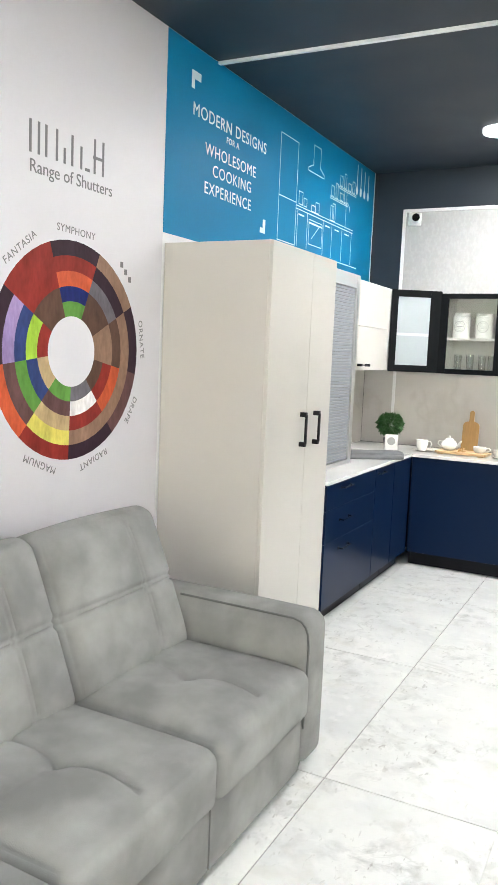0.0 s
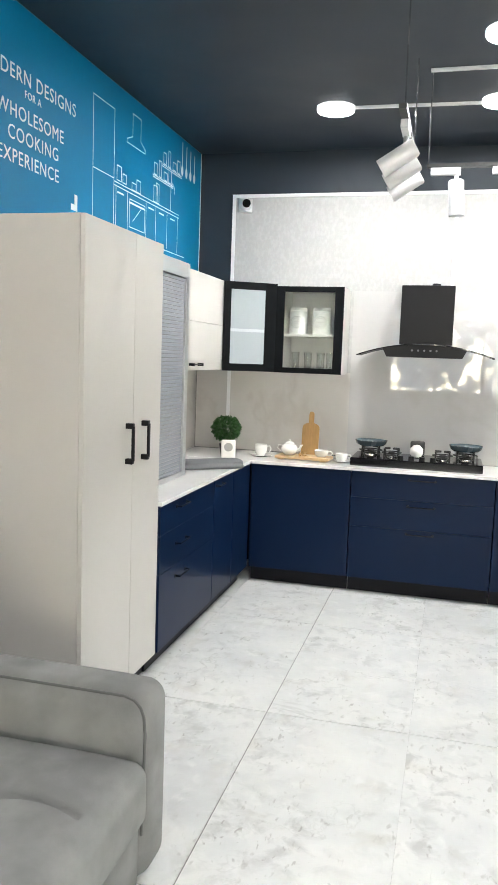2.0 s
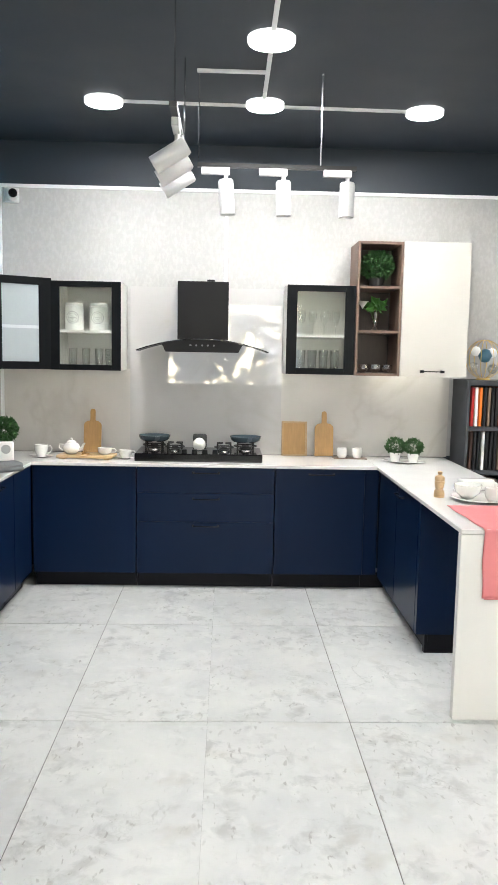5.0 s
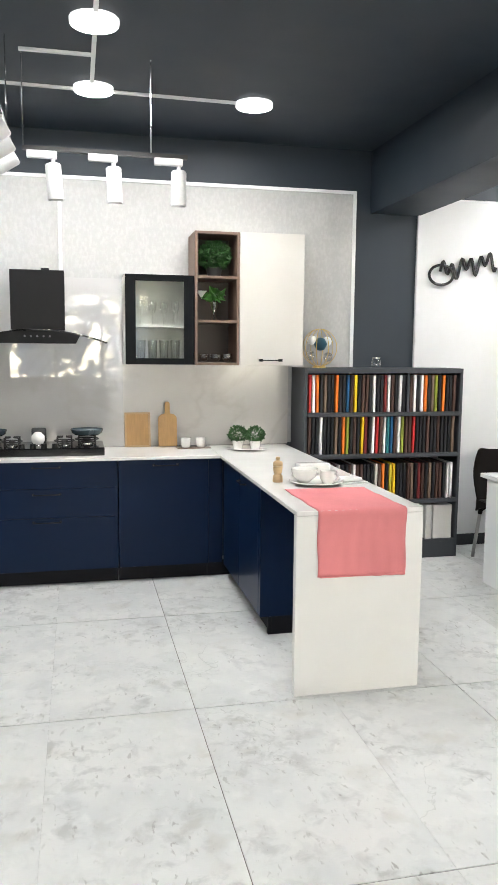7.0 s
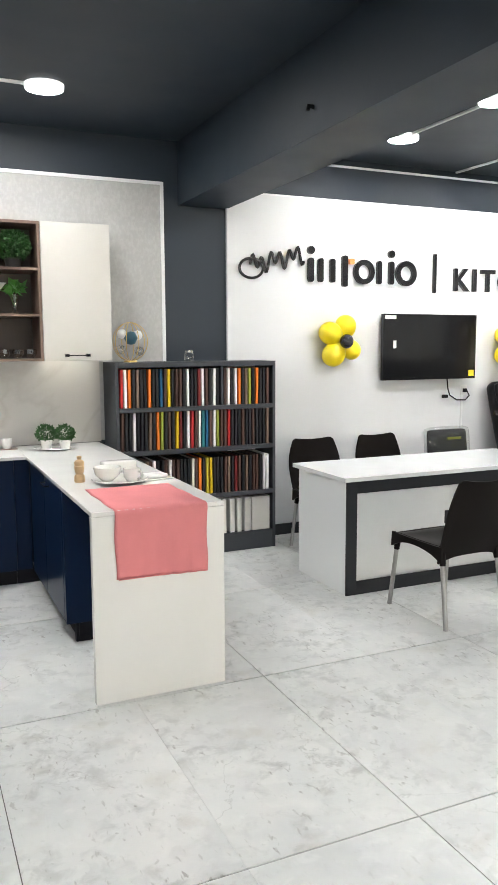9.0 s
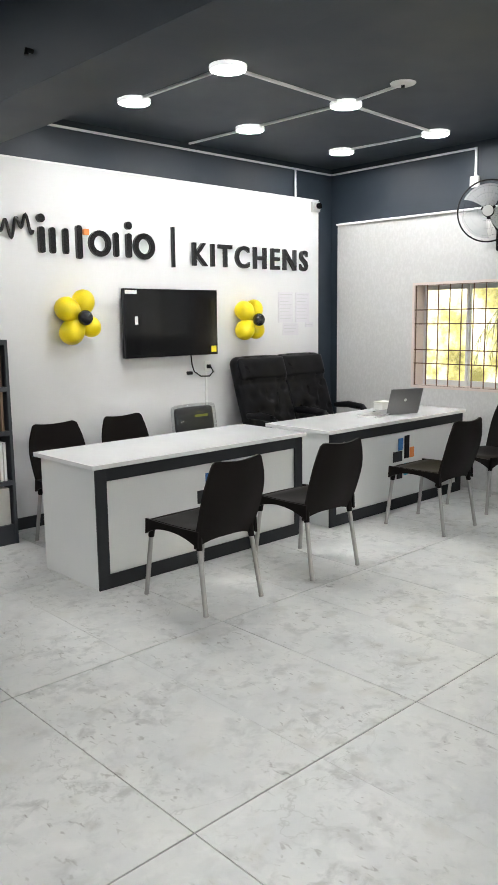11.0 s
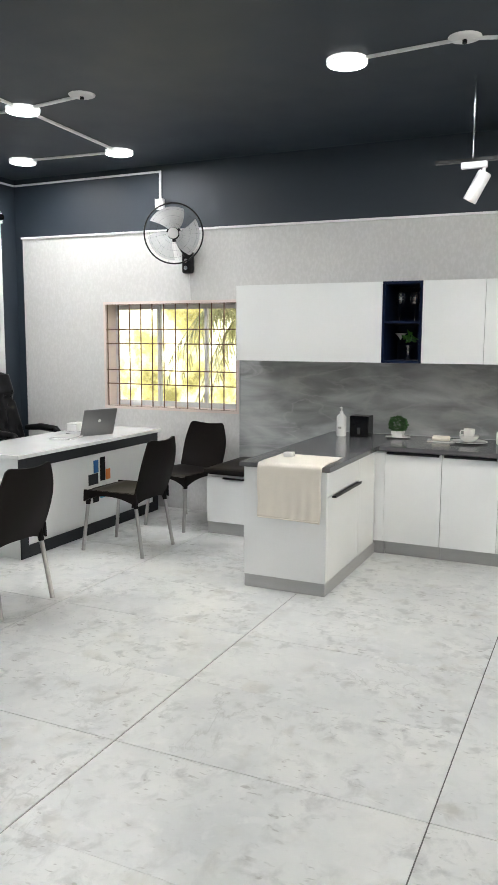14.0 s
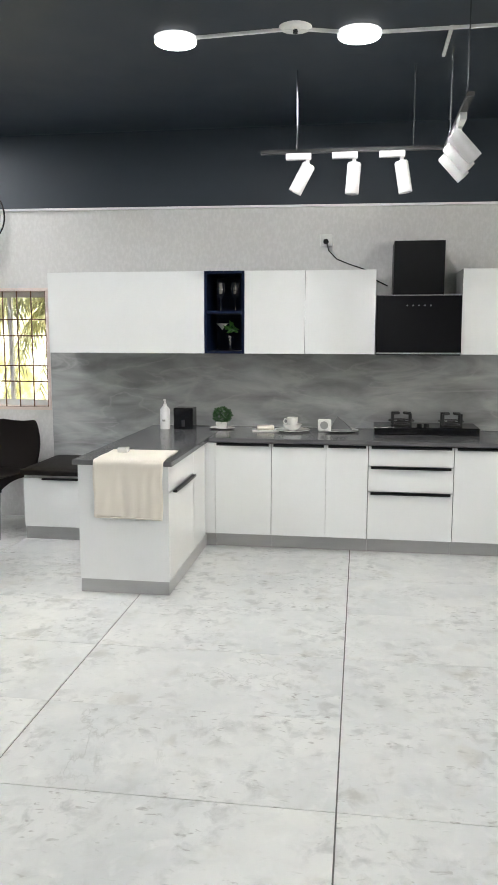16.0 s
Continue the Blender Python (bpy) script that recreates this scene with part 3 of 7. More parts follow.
# corner unit with a slanting door
dx, dy = -1.165 + 1.49, 6.04 - 5.842
turn = math.degrees(math.atan2(dy, dx))
corner = glass_cabinet("corner_cabinet", (-1.49, 5.842), turn, math.hypot(dx, dy), 0.02, 1.452, 2.06, 0.085, FROST, BLACK_FRAME, "black-framed frosted glass corner wall cabinet", None, 0.05)
part("carcass", prism([(0.0, 0.03), (0.36, 0.03), (0.55, 0.14), (0.30, 0.50), (-0.06, 0.3)], 0.59, matrix=Matrix.Translation((0, 0, 1.46))), BEIGE, corner)
part("shelf_edge", box(0.052, math.hypot(dx, dy) - 0.087, -0.0145, -0.0125, 1.722, 1.742), material("pale_frosted_band", (0.5, 0.54, 0.56), 0.35), corner, "pale shelf edge behind the frosted pane")
glass_cabinet("glass_cabinet", (-1.165, 6.04), 0, 0.475, YN - 0.025 - 6.04, 1.45, 2.045, 0.062, PANE, BLACK_FRAME, "black-framed glass wall cabinet holding canisters", 1.722)
glass_cabinet("glass_cabinet", (0.432, 6.04), 0, 0.468, YN - 0.025 - 6.04, 1.45, 2.052, 0.07, PANE, BLACK_FRAME, "black-framed glass wall cabinet holding tumblers", 1.72)
niche = thing("open_shelf", (0.905, 6.02, 1.447), "walnut open shelf unit with three niches", "shelf")
d = YN - 0.013 - 6.02
part("side_panel", box(0, 0.018, 0, d, 0, 0.905, 0.001), WALNUT, niche)
part("side_panel", box(0.292, 0.31, 0, d, 0, 0.905, 0.001), WALNUT, niche)
for z in (0.0, 0.292, 0.59, 0.887):
    part("shelf", box(0.0185, 0.2915, 0.001, d, z, z + 0.018, 0.001), WALNUT, niche)
part("back_panel", box(0.0185, 0.2915, d - 0.008, d, 0.018, 0.887), material("dark_walnut_back", (0.03, 0.018, 0.014), 0.5, vary=0.3, stretch=(1, 1, 0.15)), niche, "dark brown back panel")
cabinet("wall_cabinet", (1.217, 6.038), 0, 0.46, YN - 0.013 - 6.038, 1.447, 2.355, [(0, 0.46, 1.447, 2.355, "knobbed", 0.22, 1.483, 0.14)], BEIGE, BEIGE,
        "beige one-door wall cabinet beside walnut shelf", "cabinet", None, "wall cabinets")

# chimney hood with curved glass
hood = thing("cooker_hood", (-0.14, 6.10, 1.62), "black chimney cooker hood with curved glass canopy", "cooker hood")
part("chimney", box(-0.176, 0.176, 0.04, 0.235, 0.055, 0.452, 0.003), BLACK, hood)
part("collar", lathe([(0, 0), (0.03, 0), (0.028, 0.02), (0, 0.022)], 20, (0.05, 0.14, 0.452)), BLACK, hood, "", 40)
bm = bmesh.new()
rows = []
for k in range(33):
    u = -1 + k / 16
    x, z = 0.455 * u, 0.058 - 0.082 * abs(u) ** 2.0
    yf = -0.10 + 0.06 * u * u
    rows.append([bm.verts.new((x, yf, z)), bm.verts.new((x, 0.225, z)), bm.verts.new((x, 0.225, z - 0.007)), bm.verts.new((x, yf, z - 0.007))])
for a, b in zip(rows, rows[1:]):
    for i in range(4):
        bm.faces.new((a[i], b[i], b[(i + 1) % 4], a[(i + 1) % 4]))
bm.faces.new(rows[0][::-1])
bm.faces.new(rows[-1])
part("canopy", bm, glass("smoked_glass", (0.10, 0.11, 0.12), 0.03, 0.03, 0.2), hood, "curved smoked glass canopy", 40)
bm = bmesh.new()
rows = []
for k in range(25):
    u = -1 + k / 12
    x, z = 0.275 * u, 0.05 - 0.03 * u * u
    rows.append([bm.verts.new((x, -0.085, z)), bm.verts.new((x, 0.2, z)), bm.verts.new((x * 0.9, 0.2, -0.034)), bm.verts.new((x * 0.9, -0.085, -0.034))])
for a, b in zip(rows, rows[1:]):
    for i in range(4):
        bm.faces.new((a[i], b[i], b[(i + 1) % 4], a[(i + 1) % 4]))
bm.faces.new(rows[0][::-1])
bm.faces.new(rows[-1])
visor = part("motor_housing", bm, BLACK, hood, "", 40)
BUTTON = material("dim_button", (0.09, 0.09, 0.1), 0.4)
for k in range(5):
    part("button", prism([(0.007 * math.cos(a * math.tau / 12), 0.007 * math.sin(a * math.tau / 12)) for a in range(12)], 0.003, matrix=on(NORTH, -0.08 + 0.04 * k, -0.085, 0.012)), BUTTON, visor)
for s in (-1, 1):
    part("hood_lamp", lathe([(0, -0.004), (0.022, -0.004), (0.024, 0), (0, 0)], 16, (0.14 * s, 0.0, -0.012)), BUTTON, hood)

# ---- things on the north worktop ----
CERAMIC = material("white_ceramic", (0.78, 0.77, 0.74), 0.15, vary=0.02, coat=0.4, rough_vary=0.04)
BAMBOO = material("bamboo_wood", (0.46, 0.27, 0.10), 0.5, vary=0.22, scale=5, fine=70, stretch=(1, 1, 0.15))
TIMBER = material("pale_wood", (0.50, 0.34, 0.18), 0.5, vary=0.2, scale=6, fine=60, stretch=(0.15, 1, 1))
CAST = material("black_cast_iron", (0.014, 0.014, 0.015), 0.55, vary=0.2, bump=0.1)
STEEL = material("steel", (0.5, 0.5, 0.5), 0.25, metal=1.0)
LEAF = material("leaf_green", (0.027, 0.088, 0.02), 0.5, vary=0.55, scale=25, fine=60)
LEAF_BRIGHT = material("bright_leaf_green", (0.06, 0.20, 0.035), 0.45, vary=0.4, scale=25)
CHARCOAL_POT = material("charcoal_pot", (0.025, 0.025, 0.027), 0.5)
PRINT_GREY = material("grey_print", (0.33, 0.33, 0.32), 0.6)
TOWEL_GREY = material("grey_towel", (0.16, 0.165, 0.17), 0.95, vary=0.15, fine=500, bump=0.3, spec=0.1)
CLEAR = glass("clear_tumbler_glass", (0.97, 0.975, 0.97), 0.04, 0.11, 0.9)
CUT = glass("cut_glass", (0.97, 0.975, 0.97), 0.03, 0.28, 0.9)
SLATE = material("slate_blue_enamel", (0.05, 0.075, 0.09), 0.25, vary=0.1)
ZT = 0.85


def rosette(n, radius, size, seed, squash=1.0, shell=0.75):
    """A clipped ball of many small leaves."""
    rnd = random.Random(seed)
    bm = bmesh.new()
    for _ in range(n):
        d = Vector((rnd.gauss(0, 1), rnd.gauss(0, 1), rnd.gauss(0, 1))).normalized()
        c = d * radius * rnd.uniform(shell, 1.04)
        c.z *= squash
        s = size * rnd.uniform(0.7, 1.3)
        u = (d + Vector((rnd.uniform(-0.8, 0.8), rnd.uniform(-0.8, 0.8), rnd.uniform(-0.8, 0.8)))).normalized()
        v = u.cross(Vector((rnd.uniform(-1, 1), rnd.uniform(-1, 1), rnd.uniform(-1, 1)))).normalized()
        w = u.cross(v) * 0.25 * s
        pts = [c - u * s * 0.2, c + u * s * 0.35 + v * s * 0.38 + w, c + u * s, c + u * s * 0.35 - v * s * 0.38 + w]
        bm.faces.new([bm.verts.new(p) for p in pts])
    return bm


def topiary(loc, radius, pot_r, pot_h, label, seed, pot_ma, leaves=520, square=False, stem=0.0, size=0.02):
    t = thing("potted_plant", loc, label, "plant", "artificial plants")
    if square:
        bm = bmesh.new()
        bot, top = [], []
        for sx, sy in ((-1, -1), (1, -1), (1, 1), (-1, 1)):
            bot.append(bm.verts.new((sx * pot_r * 0.8, sy * pot_r * 0.8, 0)))
            top.append(bm.verts.new((sx * pot_r, sy * pot_r, pot_h)))
        bm.faces.new(bot[::-1])
        bm.faces.new(top)
        for i in range(4):
            bm.faces.new((bot[i], bot[(i + 1) % 4], top[(i + 1) % 4], top[i]))
        part("pot", bm, pot_ma, t)
    else:
        part("pot", lathe([(0, 0), (pot_r * 0.72, 0), (pot_r, pot_h), (pot_r * 0.9, pot_h), (pot_r * 0.85, pot_h - 0.012), (0, pot_h - 0.012)], 24), pot_ma, t, "", 50)
    if stem:
        part("stem", tube([(0, 0, pot_h - 0.02), (0.003, 0, pot_h + stem)], 0.006, 8), BAMBOO, t)
    bm = rosette(leaves, radius, size, seed, 0.85)
    bmesh.ops.translate(bm, verts=bm.verts, vec=(0, 0, pot_h + stem + radius * 0.72))
    part("foliage", bm, LEAF, t, "round clipped green foliage")
    return t


topiary((-1.475, 5.96, ZT), 0.092, 0.05, 0.085, "round green topiary ball in dark glazed pot", 3, CHARCOAL_POT, 900, False, 0.04, 0.026)
sign = thing("display_block", (-1.41, 5.80, ZT), "small white standing block with grey round print", "ornament", turn=15)
part("block", box(-0.05, 0.05, -0.018, 0.018, 0, 0.13, 0.012, seg=3), CERAMIC, sign, "", 50)
part("print", prism([(0.03 * math.cos(a * math.tau / 24), 0.03 * math.sin(a * math.tau / 24)) for a in range(24)], 0.0008, matrix=on(NORTH, 0, -0.018, 0.08)), PRINT_GREY, sign)
bottle = thing("bottle", (-1.60, 5.35, ZT), "white pump bottle at the worktop back", "bottle")
part("body", lathe([(0, 0), (0.032, 0), (0.034, 0.01), (0.034, 0.13), (0.012, 0.15), (0.012, 0.165), (0, 0.165)], 24), WHITE_PLASTIC, bottle, "", 50)
part("pump", tube([(0, 0, 0.165), (0, 0, 0.195), (0.03, 0, 0.195)], 0.005, 8), WHITE_PLASTIC, bottle)
towel = thing("folded_towel", (-1.42, 5.33, ZT), "folded grey towel lying on white worktop", "towel", turn=38)
part("roll", box(-0.24, 0.24, -0.06, 0.06, 0.0, 0.05, 0.024, seg=4), TOWEL_GREY, towel, "", 60)
part("fold", box(-0.22, 0.22, -0.11, -0.02, 0.0, 0.03, 0.014, seg=3), TOWEL_GREY, towel, "", 60)


def cup(loc, r, h, label, turn=0.0, saucer=0.0, cat="cup", name="cup"):
    t = thing(name, loc, label, cat, "white crockery", turn)
    z = 0.0
    if saucer:
        part("saucer", lathe([(0, 0), (saucer * 0.5, 0), (saucer, 0.012), (saucer * 0.97, 0.015), (saucer * 0.5, 0.006), (0, 0.006)], 32), CERAMIC, t, "", 50)
        z = 0.007
    part("bowl", lathe([(0, z), (r * 0.6, z), (r * 0.92, z + h * 0.35), (r, z + h), (r * 0.94, z + h), (r * 0.85, z + h * 0.35), (r * 0.5, z + 0.008), (0, z + 0.008)], 28), CERAMIC, t, "", 50)
    part("handle", tube([(r * 0.93, 0, z + h * 0.8), (r * 1.35, 0, z + h * 0.85), (r * 1.55, 0, z + h * 0.6), (r * 1.35, 0, z + h * 0.32), (r * 0.85, 0, z + h * 0.25)], 0.005, 8), CERAMIC, t, "", 50)
    return t


cup((-1.235, 6.03, ZT), 0.046, 0.08, "tall white ceramic cup on a saucer", 20, 0.085)
tray = thing("wooden_tray", (-0.92, 6.02, ZT), "pale wooden serving board lying on worktop", "tray", turn=-3)
part("board", box(-0.19, 0.19, -0.09, 0.09, 0.008, 0.026, 0.003), TIMBER, tray)
for x in (-0.15, 0.15):
    part("foot", box(x - 0.02, x + 0.02, -0.08, 0.08, 0, 0.008), TIMBER, tray)
pot = thing("teapot", (-1.03, 6.04, ZT + 0.026), "white ceramic teapot with lid on the board", "teapot", turn=-10)
part("body", lathe([(0, 0), (0.035, 0), (0.058, 0.025), (0.06, 0.045), (0.045, 0.07), (0.03, 0.076), (0, 0.076)], 28), CERAMIC, pot, "", 50)
part("lid", lathe([(0, 0.076), (0.034, 0.076), (0.028, 0.088), (0.008, 0.094), (0.01, 0.105), (0, 0.11)], 24), CERAMIC, pot, "", 50)
part("spout", tube([(0.05, 0, 0.03), (0.075, 0, 0.04), (0.085, 0, 0.066), (0.095, 0, 0.074)], 0.01, 8, radii=[0.014, 0.011, 0.008, 0.006]), CERAMIC, pot, "", 50)
part("handle", tube([(-0.052, 0, 0.06), (-0.085, 0, 0.062), (-0.092, 0, 0.04), (-0.07, 0, 0.022), (-0.055, 0, 0.02)], 0.005, 8), CERAMIC, pot, "", 50)
biscuits = tagged(part("biscuits", rosette(40, 0.035, 0.02, 9, 0.4, 0.2), BAMBOO, None, "small heap of brown biscuits on the board"), category="food")
biscuits.location = (-0.92, 5.98, ZT + 0.036)
cup((-0.80, 6.03, ZT + 0.026), 0.05, 0.045, "wide white tea cup on the wooden board", 0, 0.0)
cup((-0.655, 6.0, ZT), 0.044, 0.055, "white tea cup on a small coaster", 10, 0.06)


def paddle(loc, w, h, label, lean=8):
    t = thing("cutting_board", loc, label, "cutting board", "wooden boards")
    out = [(-w / 2, 0), (w / 2, 0), (w / 2, h * 0.62)]
    out += [(w / 2 - w * 0.32 * (1 - math.cos(a * math.pi / 12)), h * 0.62 + h * 0.12 * math.sin(a * math.pi / 12)) for a in range(1, 7)]
    out += [(0.018, h * 0.76), (0.018, h * 0.93)] + [(0.018 * math.cos(a * math.pi / 8), h * 0.96 + 0.018 * math.sin(a * math.pi / 8)) for a in range(9)] + [(-0.018, h * 0.93), (-0.018, h * 0.76)]
    out += [(-(w / 2 - w * 0.32 * (1 - math.cos(a * math.pi / 12))), h * 0.62 + h * 0.12 * math.sin(a * math.pi / 12)) for a in range(6, 0, -1)] + [(-w / 2, h * 0.62)]
    seen = []
    for p in out:
        if not seen or (Vector(p) - Vector(seen[-1])).length > 1e-4:
            seen.append(p)
    part("board", prism(seen, 0.016, matrix=pose(0, 0, 0, 90 - lean, 0, 0)), BAMBOO, t)
    return t


paddle((-0.93, YN - 0.07, ZT + 0.003), 0.125, 0.31, "bamboo paddle cutting board leaning on the splashback")
paddle((0.745, YN - 0.07, ZT + 0.003), 0.135, 0.32, "bamboo paddle cutting board beside wooden tray")
t = thing("wooden_board_tray", (0.53, YN - 0.07, ZT + 0.002), "rectangular bamboo tray leaning on the splashback", "tray", "wooden boards")
fr = part("frame", boxes((-0.092, -0.08, 0, 0.02, 0, 0.25), (0.08, 0.092, 0, 0.02, 0, 0.25), (-0.08, 0.08, 0, 0.02, 0, 0.012), (-0.08, 0.08, 0, 0.02, 0.238, 0.25)), TIMBER, t)
part("base", box(-0.08, 0.08, 0.012, 0.02, 0.012, 0.238), BAMBOO, t)
for o in t.children:
    o.matrix_basis = pose(0, 0, 0, -8, 0, 0)
t = thing("coaster_tray", (0.92, 6.20, ZT), "thin brown tray under two small cups", "tray")
part("base", box(-0.12, 0.12, -0.05, 0.05, 0, 0.006, 0.002), WALNUT, t)
for x in (0.865, 0.975):
    t = thing("cup", (x, 6.20, ZT + 0.006), "small white ceramic tumbler cup", "cup", "white crockery")
    part("bowl", lathe([(0, 0), (0.026, 0), (0.036, 0.02), (0.037, 0.07), (0.034, 0.07), (0.032, 0.02), (0, 0.01)], 24), CERAMIC, t, "", 50)
t = thing("oval_platter", (1.27, 6.02, ZT), "white oval platter under two small plants", "platter", turn=-25)
part("plate", lathe([(0, 0), (0.09, 0), (0.15, 0.012), (0.145, 0.016), (0.09, 0.006), (0, 0.006)], 36, sy=0.6), CERAMIC, t, "", 50)
for x, y in ((1.215, 6.05), (1.33, 6.0)):
    topiary((x, y, ZT + 0.008), 0.062, 0.042, 0.06, "small round green plant in white bowl", int(x * 100), CERAMIC, 420, False, 0.0, 0.018)


# gas hob
def hob(loc, turn, w, d, burners, label, top_ma, ring_ma, lift=1.0):
    t = thing("gas_hob", loc, label, "hob", turn=turn)
    part("glass_top", box(-w / 2, w / 2, 0, d, 0.0, 0.055, 0.006), top_ma, t)
    for x, y, r in burners:
        b = part("burner", lathe([(0, 0.055), (r * 0.75, 0.055), (r * 0.7, 0.07), (r * 0.45, 0.072), (r * 0.42, 0.088), (0, 0.09)], 24, (x, y, 0)), CAST, t, "", 40)
        bm = bmesh.new()
        for k in range(4):
            a = math.tau * k / 4 + math.pi / 4
            c, s = math.cos(a), math.sin(a)
            tube([(x + c * r * 1.3, y + s * r * 1.3, 0.055), (x + c * r * 1.3, y + s * r * 1.3, 0.055 + 0.055 * lift), (x + c * r * 0.35, y + s * r * 0.35, 0.055 + 0.057 * lift)], 0.006 * lift, 6, bm=bm)
        tube([(x + r * 1.3 * math.cos(k * math.tau / 20), y + r * 1.3 * math.sin(k * math.tau / 20), 0.085) for k in range(20)], 0.005, 6, bm=bm, closed=True)
        part("pan_support", bm, CAST, b, "", 50)
        part("ring", lathe([(r * 0.8, 0.055), (r * 1.05, 0.055), (r * 1.05, 0.062), (r * 0.8, 0.064)], 24, (x, y, 0)), ring_ma, b, "drip ring", 40)
    for k in range(len(burners)):
        part("knob", lathe([(0, 0.055), (0.02, 0.055), (0.018, 0.08), (0, 0.082)], 16, (-0.10 + 0.07 * k if len(burners) == 4 else -0.05 + 0.05 * k, 0.05, 0)), BLACK, t, "", 40)
    return t


hob((-0.15, 5.88, ZT), 0, 0.86, 0.40, [(-0.32, 0.27, 0.06), (-0.17, 0.18, 0.05), (0.17, 0.18, 0.05), (0.32, 0.27, 0.06)], "black four-burner gas hob on white worktop", BLACK_GLOSS, STEEL)
for x in (-0.47, 0.17):
    t = thing("frying_pan", (x, 6.15, ZT + 0.115), "shallow dark blue enamel pan on hob", "pan", "pans on the hob")
    part("pan", lathe([(0, 0), (0.085, 0), (0.102, 0.012), (0.112, 0.038), (0.108, 0.038), (0.098, 0.014), (0.082, 0.005), (0, 0.005)], 32), SLATE, t, "", 50)
t = thing("kettle", (-0.155, 6.10, ZT + 0.055), "rounded white pot standing on the hob", "pot")
part("body", lathe([(0, 0), (0.03, 0), (0.046, 0.03), (0.044, 0.06), (0.02, 0.085), (0, 0.088)], 24), CERAMIC, t, "", 50)
part("foot", lathe([(0, -0.0), (0.034, 0.0), (0.03, 0.01), (0, 0.01)], 20), STEEL, t)
t = thing("spoon_rest", (-0.155, 6.24, ZT + 0.055), "dark upright spoon rest behind the pot", "ornament")
part("plate", box(-0.05, 0.05, -0.015, 0.015, 0.0, 0.10, 0.012, seg=3), CHARCOAL_POT, t, "", 50)

# inside the glass cabinets
def ring_print(parent, x, y, z, r):
    """A printed double ring with short bars across it."""
    bm = tube([(x + r * math.cos(k * math.tau / 28), y, z + r * math.sin(k * math.tau / 28)) for k in range(28)], 0.0022, 6, closed=True)
    tube([(x + 0.72 * r * math.cos(k * math.tau / 24), y, z + 0.72 * r * math.sin(k * math.tau / 24)) for k in range(24)], 0.0012, 6, bm=bm, closed=True)
    part("print", bm, PRINT_GREY, parent, "grey printed rings")
    part("print_bar", boxes((x - 0.5 * r, x + 0.5 * r, y - 0.0015, y + 0.003, z - 0.06 * r, z + 0.06 * r)), PRINT_GREY, parent)
    part("print_bar", boxes((x - 0.3 * r, x + 0.3 * r, y - 0.0015, y + 0.003, z - 0.32 * r, z - 0.22 * r)), PRINT_GREY, parent)


for x in (-1.03, -0.86):
    t = thing("canister", (x, 6.17, 1.722), "white storage canister with grey round print", "canister", "canisters")
    part("body", lathe([(0, 0), (0.064, 0), (0.066, 0.01), (0.066, 0.16), (0.06, 0.165), (0.06, 0.185), (0, 0.188)], 28), CERAMIC, t, "", 50)
    ring_print(t, 0, -0.066, 0.085, 0.04)


def tumbler(x, y, z, r, h, label="clear glass tumbler on cabinet shelf", stem=0.0):
    t = thing("drinking_glass", (x, y, z), label, "glass", "drinking glasses")
    if stem:
        prof = [(0, 0), (r * 0.85, 0), (r * 0.8, 0.003), (0.004, 0.006), (0.004, stem), (r * 0.7, stem + h * 0.25), (r, stem + h * 0.6), (r * 0.85, stem + h)]
    else:
        prof = [(0, 0), (r * 0.85, 0), (r, h), (r * 0.94, h), (r * 0.8, 0.008), (0, 0.008)]
    part("glass", lathe(prof, 20), CLEAR, t, "", 60)


for x in (-1.04, -0.95, -0.86, -0.79):
    tumbler(x, 6.17, 1.468, 0.03, 0.13)
for x in (0.55, 0.63, 0.71, 0.79):
    tumbler(x, 6.2, 1.468, 0.034, 0.15)
    tumbler(x, 6.2, 1.72, 0.03, 0.10, "stemmed wine glass on cabinet shelf", 0.07)
# walnut niches
topiary((1.06, 6.16, 1.447 + 0.609), 0.11, 0.06, 0.07, "bushy green plant in dark round pot", 21, CHARCOAL_POT, 1300, False, 0.0, 0.022)
vase = thing("vase_plant", (1.06, 6.16, 1.447 + 0.31), "white lily with green leaves in glass vase", "plant")
part("vase", lathe([(0, 0), (0.03, 0), (0.012, 0.03), (0.025, 0.10), (0.032, 0.13), (0.028, 0.13), (0.02, 0.1), (0, 0.04)], 20), CUT, vase, "clear glass vase", 50)
part("foliage", (lambda b: (bmesh.ops.translate(b, verts=b.verts, vec=(0.01, 0, 0.18)), b)[1])(rosette(30, 0.04, 0.06, 31, 0.8, 0.3)), LEAF_BRIGHT, vase, "bright green leaves")
part("flower", lathe([(0, 0), (0.012, 0.02), (0.035, 0.05), (0.045, 0.055), (0.03, 0.045), (0, 0.02)], 12, (-0.09, 0, 0.15), sy=0.6), CERAMIC, vase, "white lily flower", 60)
part("stem", tube([(0, 0, 0.05), (-0.03, 0, 0.13), (-0.09, 0, 0.16)], 0.004, 6), LEAF_BRIGHT, vase)
for x in (0.975, 1.06, 1.145):
    t = thing("glass_bowl", (x, 6.1, 1.447 + 0.018), "small cut-glass bowl in walnut niche", "bowl", "cut-glass bowls")
    part("bowl", lathe([(0, 0), (0.018, 0), (0.02, 0.008), (0.038, 0.03), (0.036, 0.06), (0.032, 0.058), (0.03, 0.03), (0, 0.015)], 10), CUT, t, "clear cut glass")

# on the peninsula
PINK = material("pink_cotton", (0.68, 0.235, 0.245), 0.95, vary=0.12, fine=500, bump=0.35, spec=0.1)
CREAM = material("cream_linen", (0.76, 0.71, 0.63), 0.95, vary=0.08, fine=500, bump=0.3, spec=0.1)


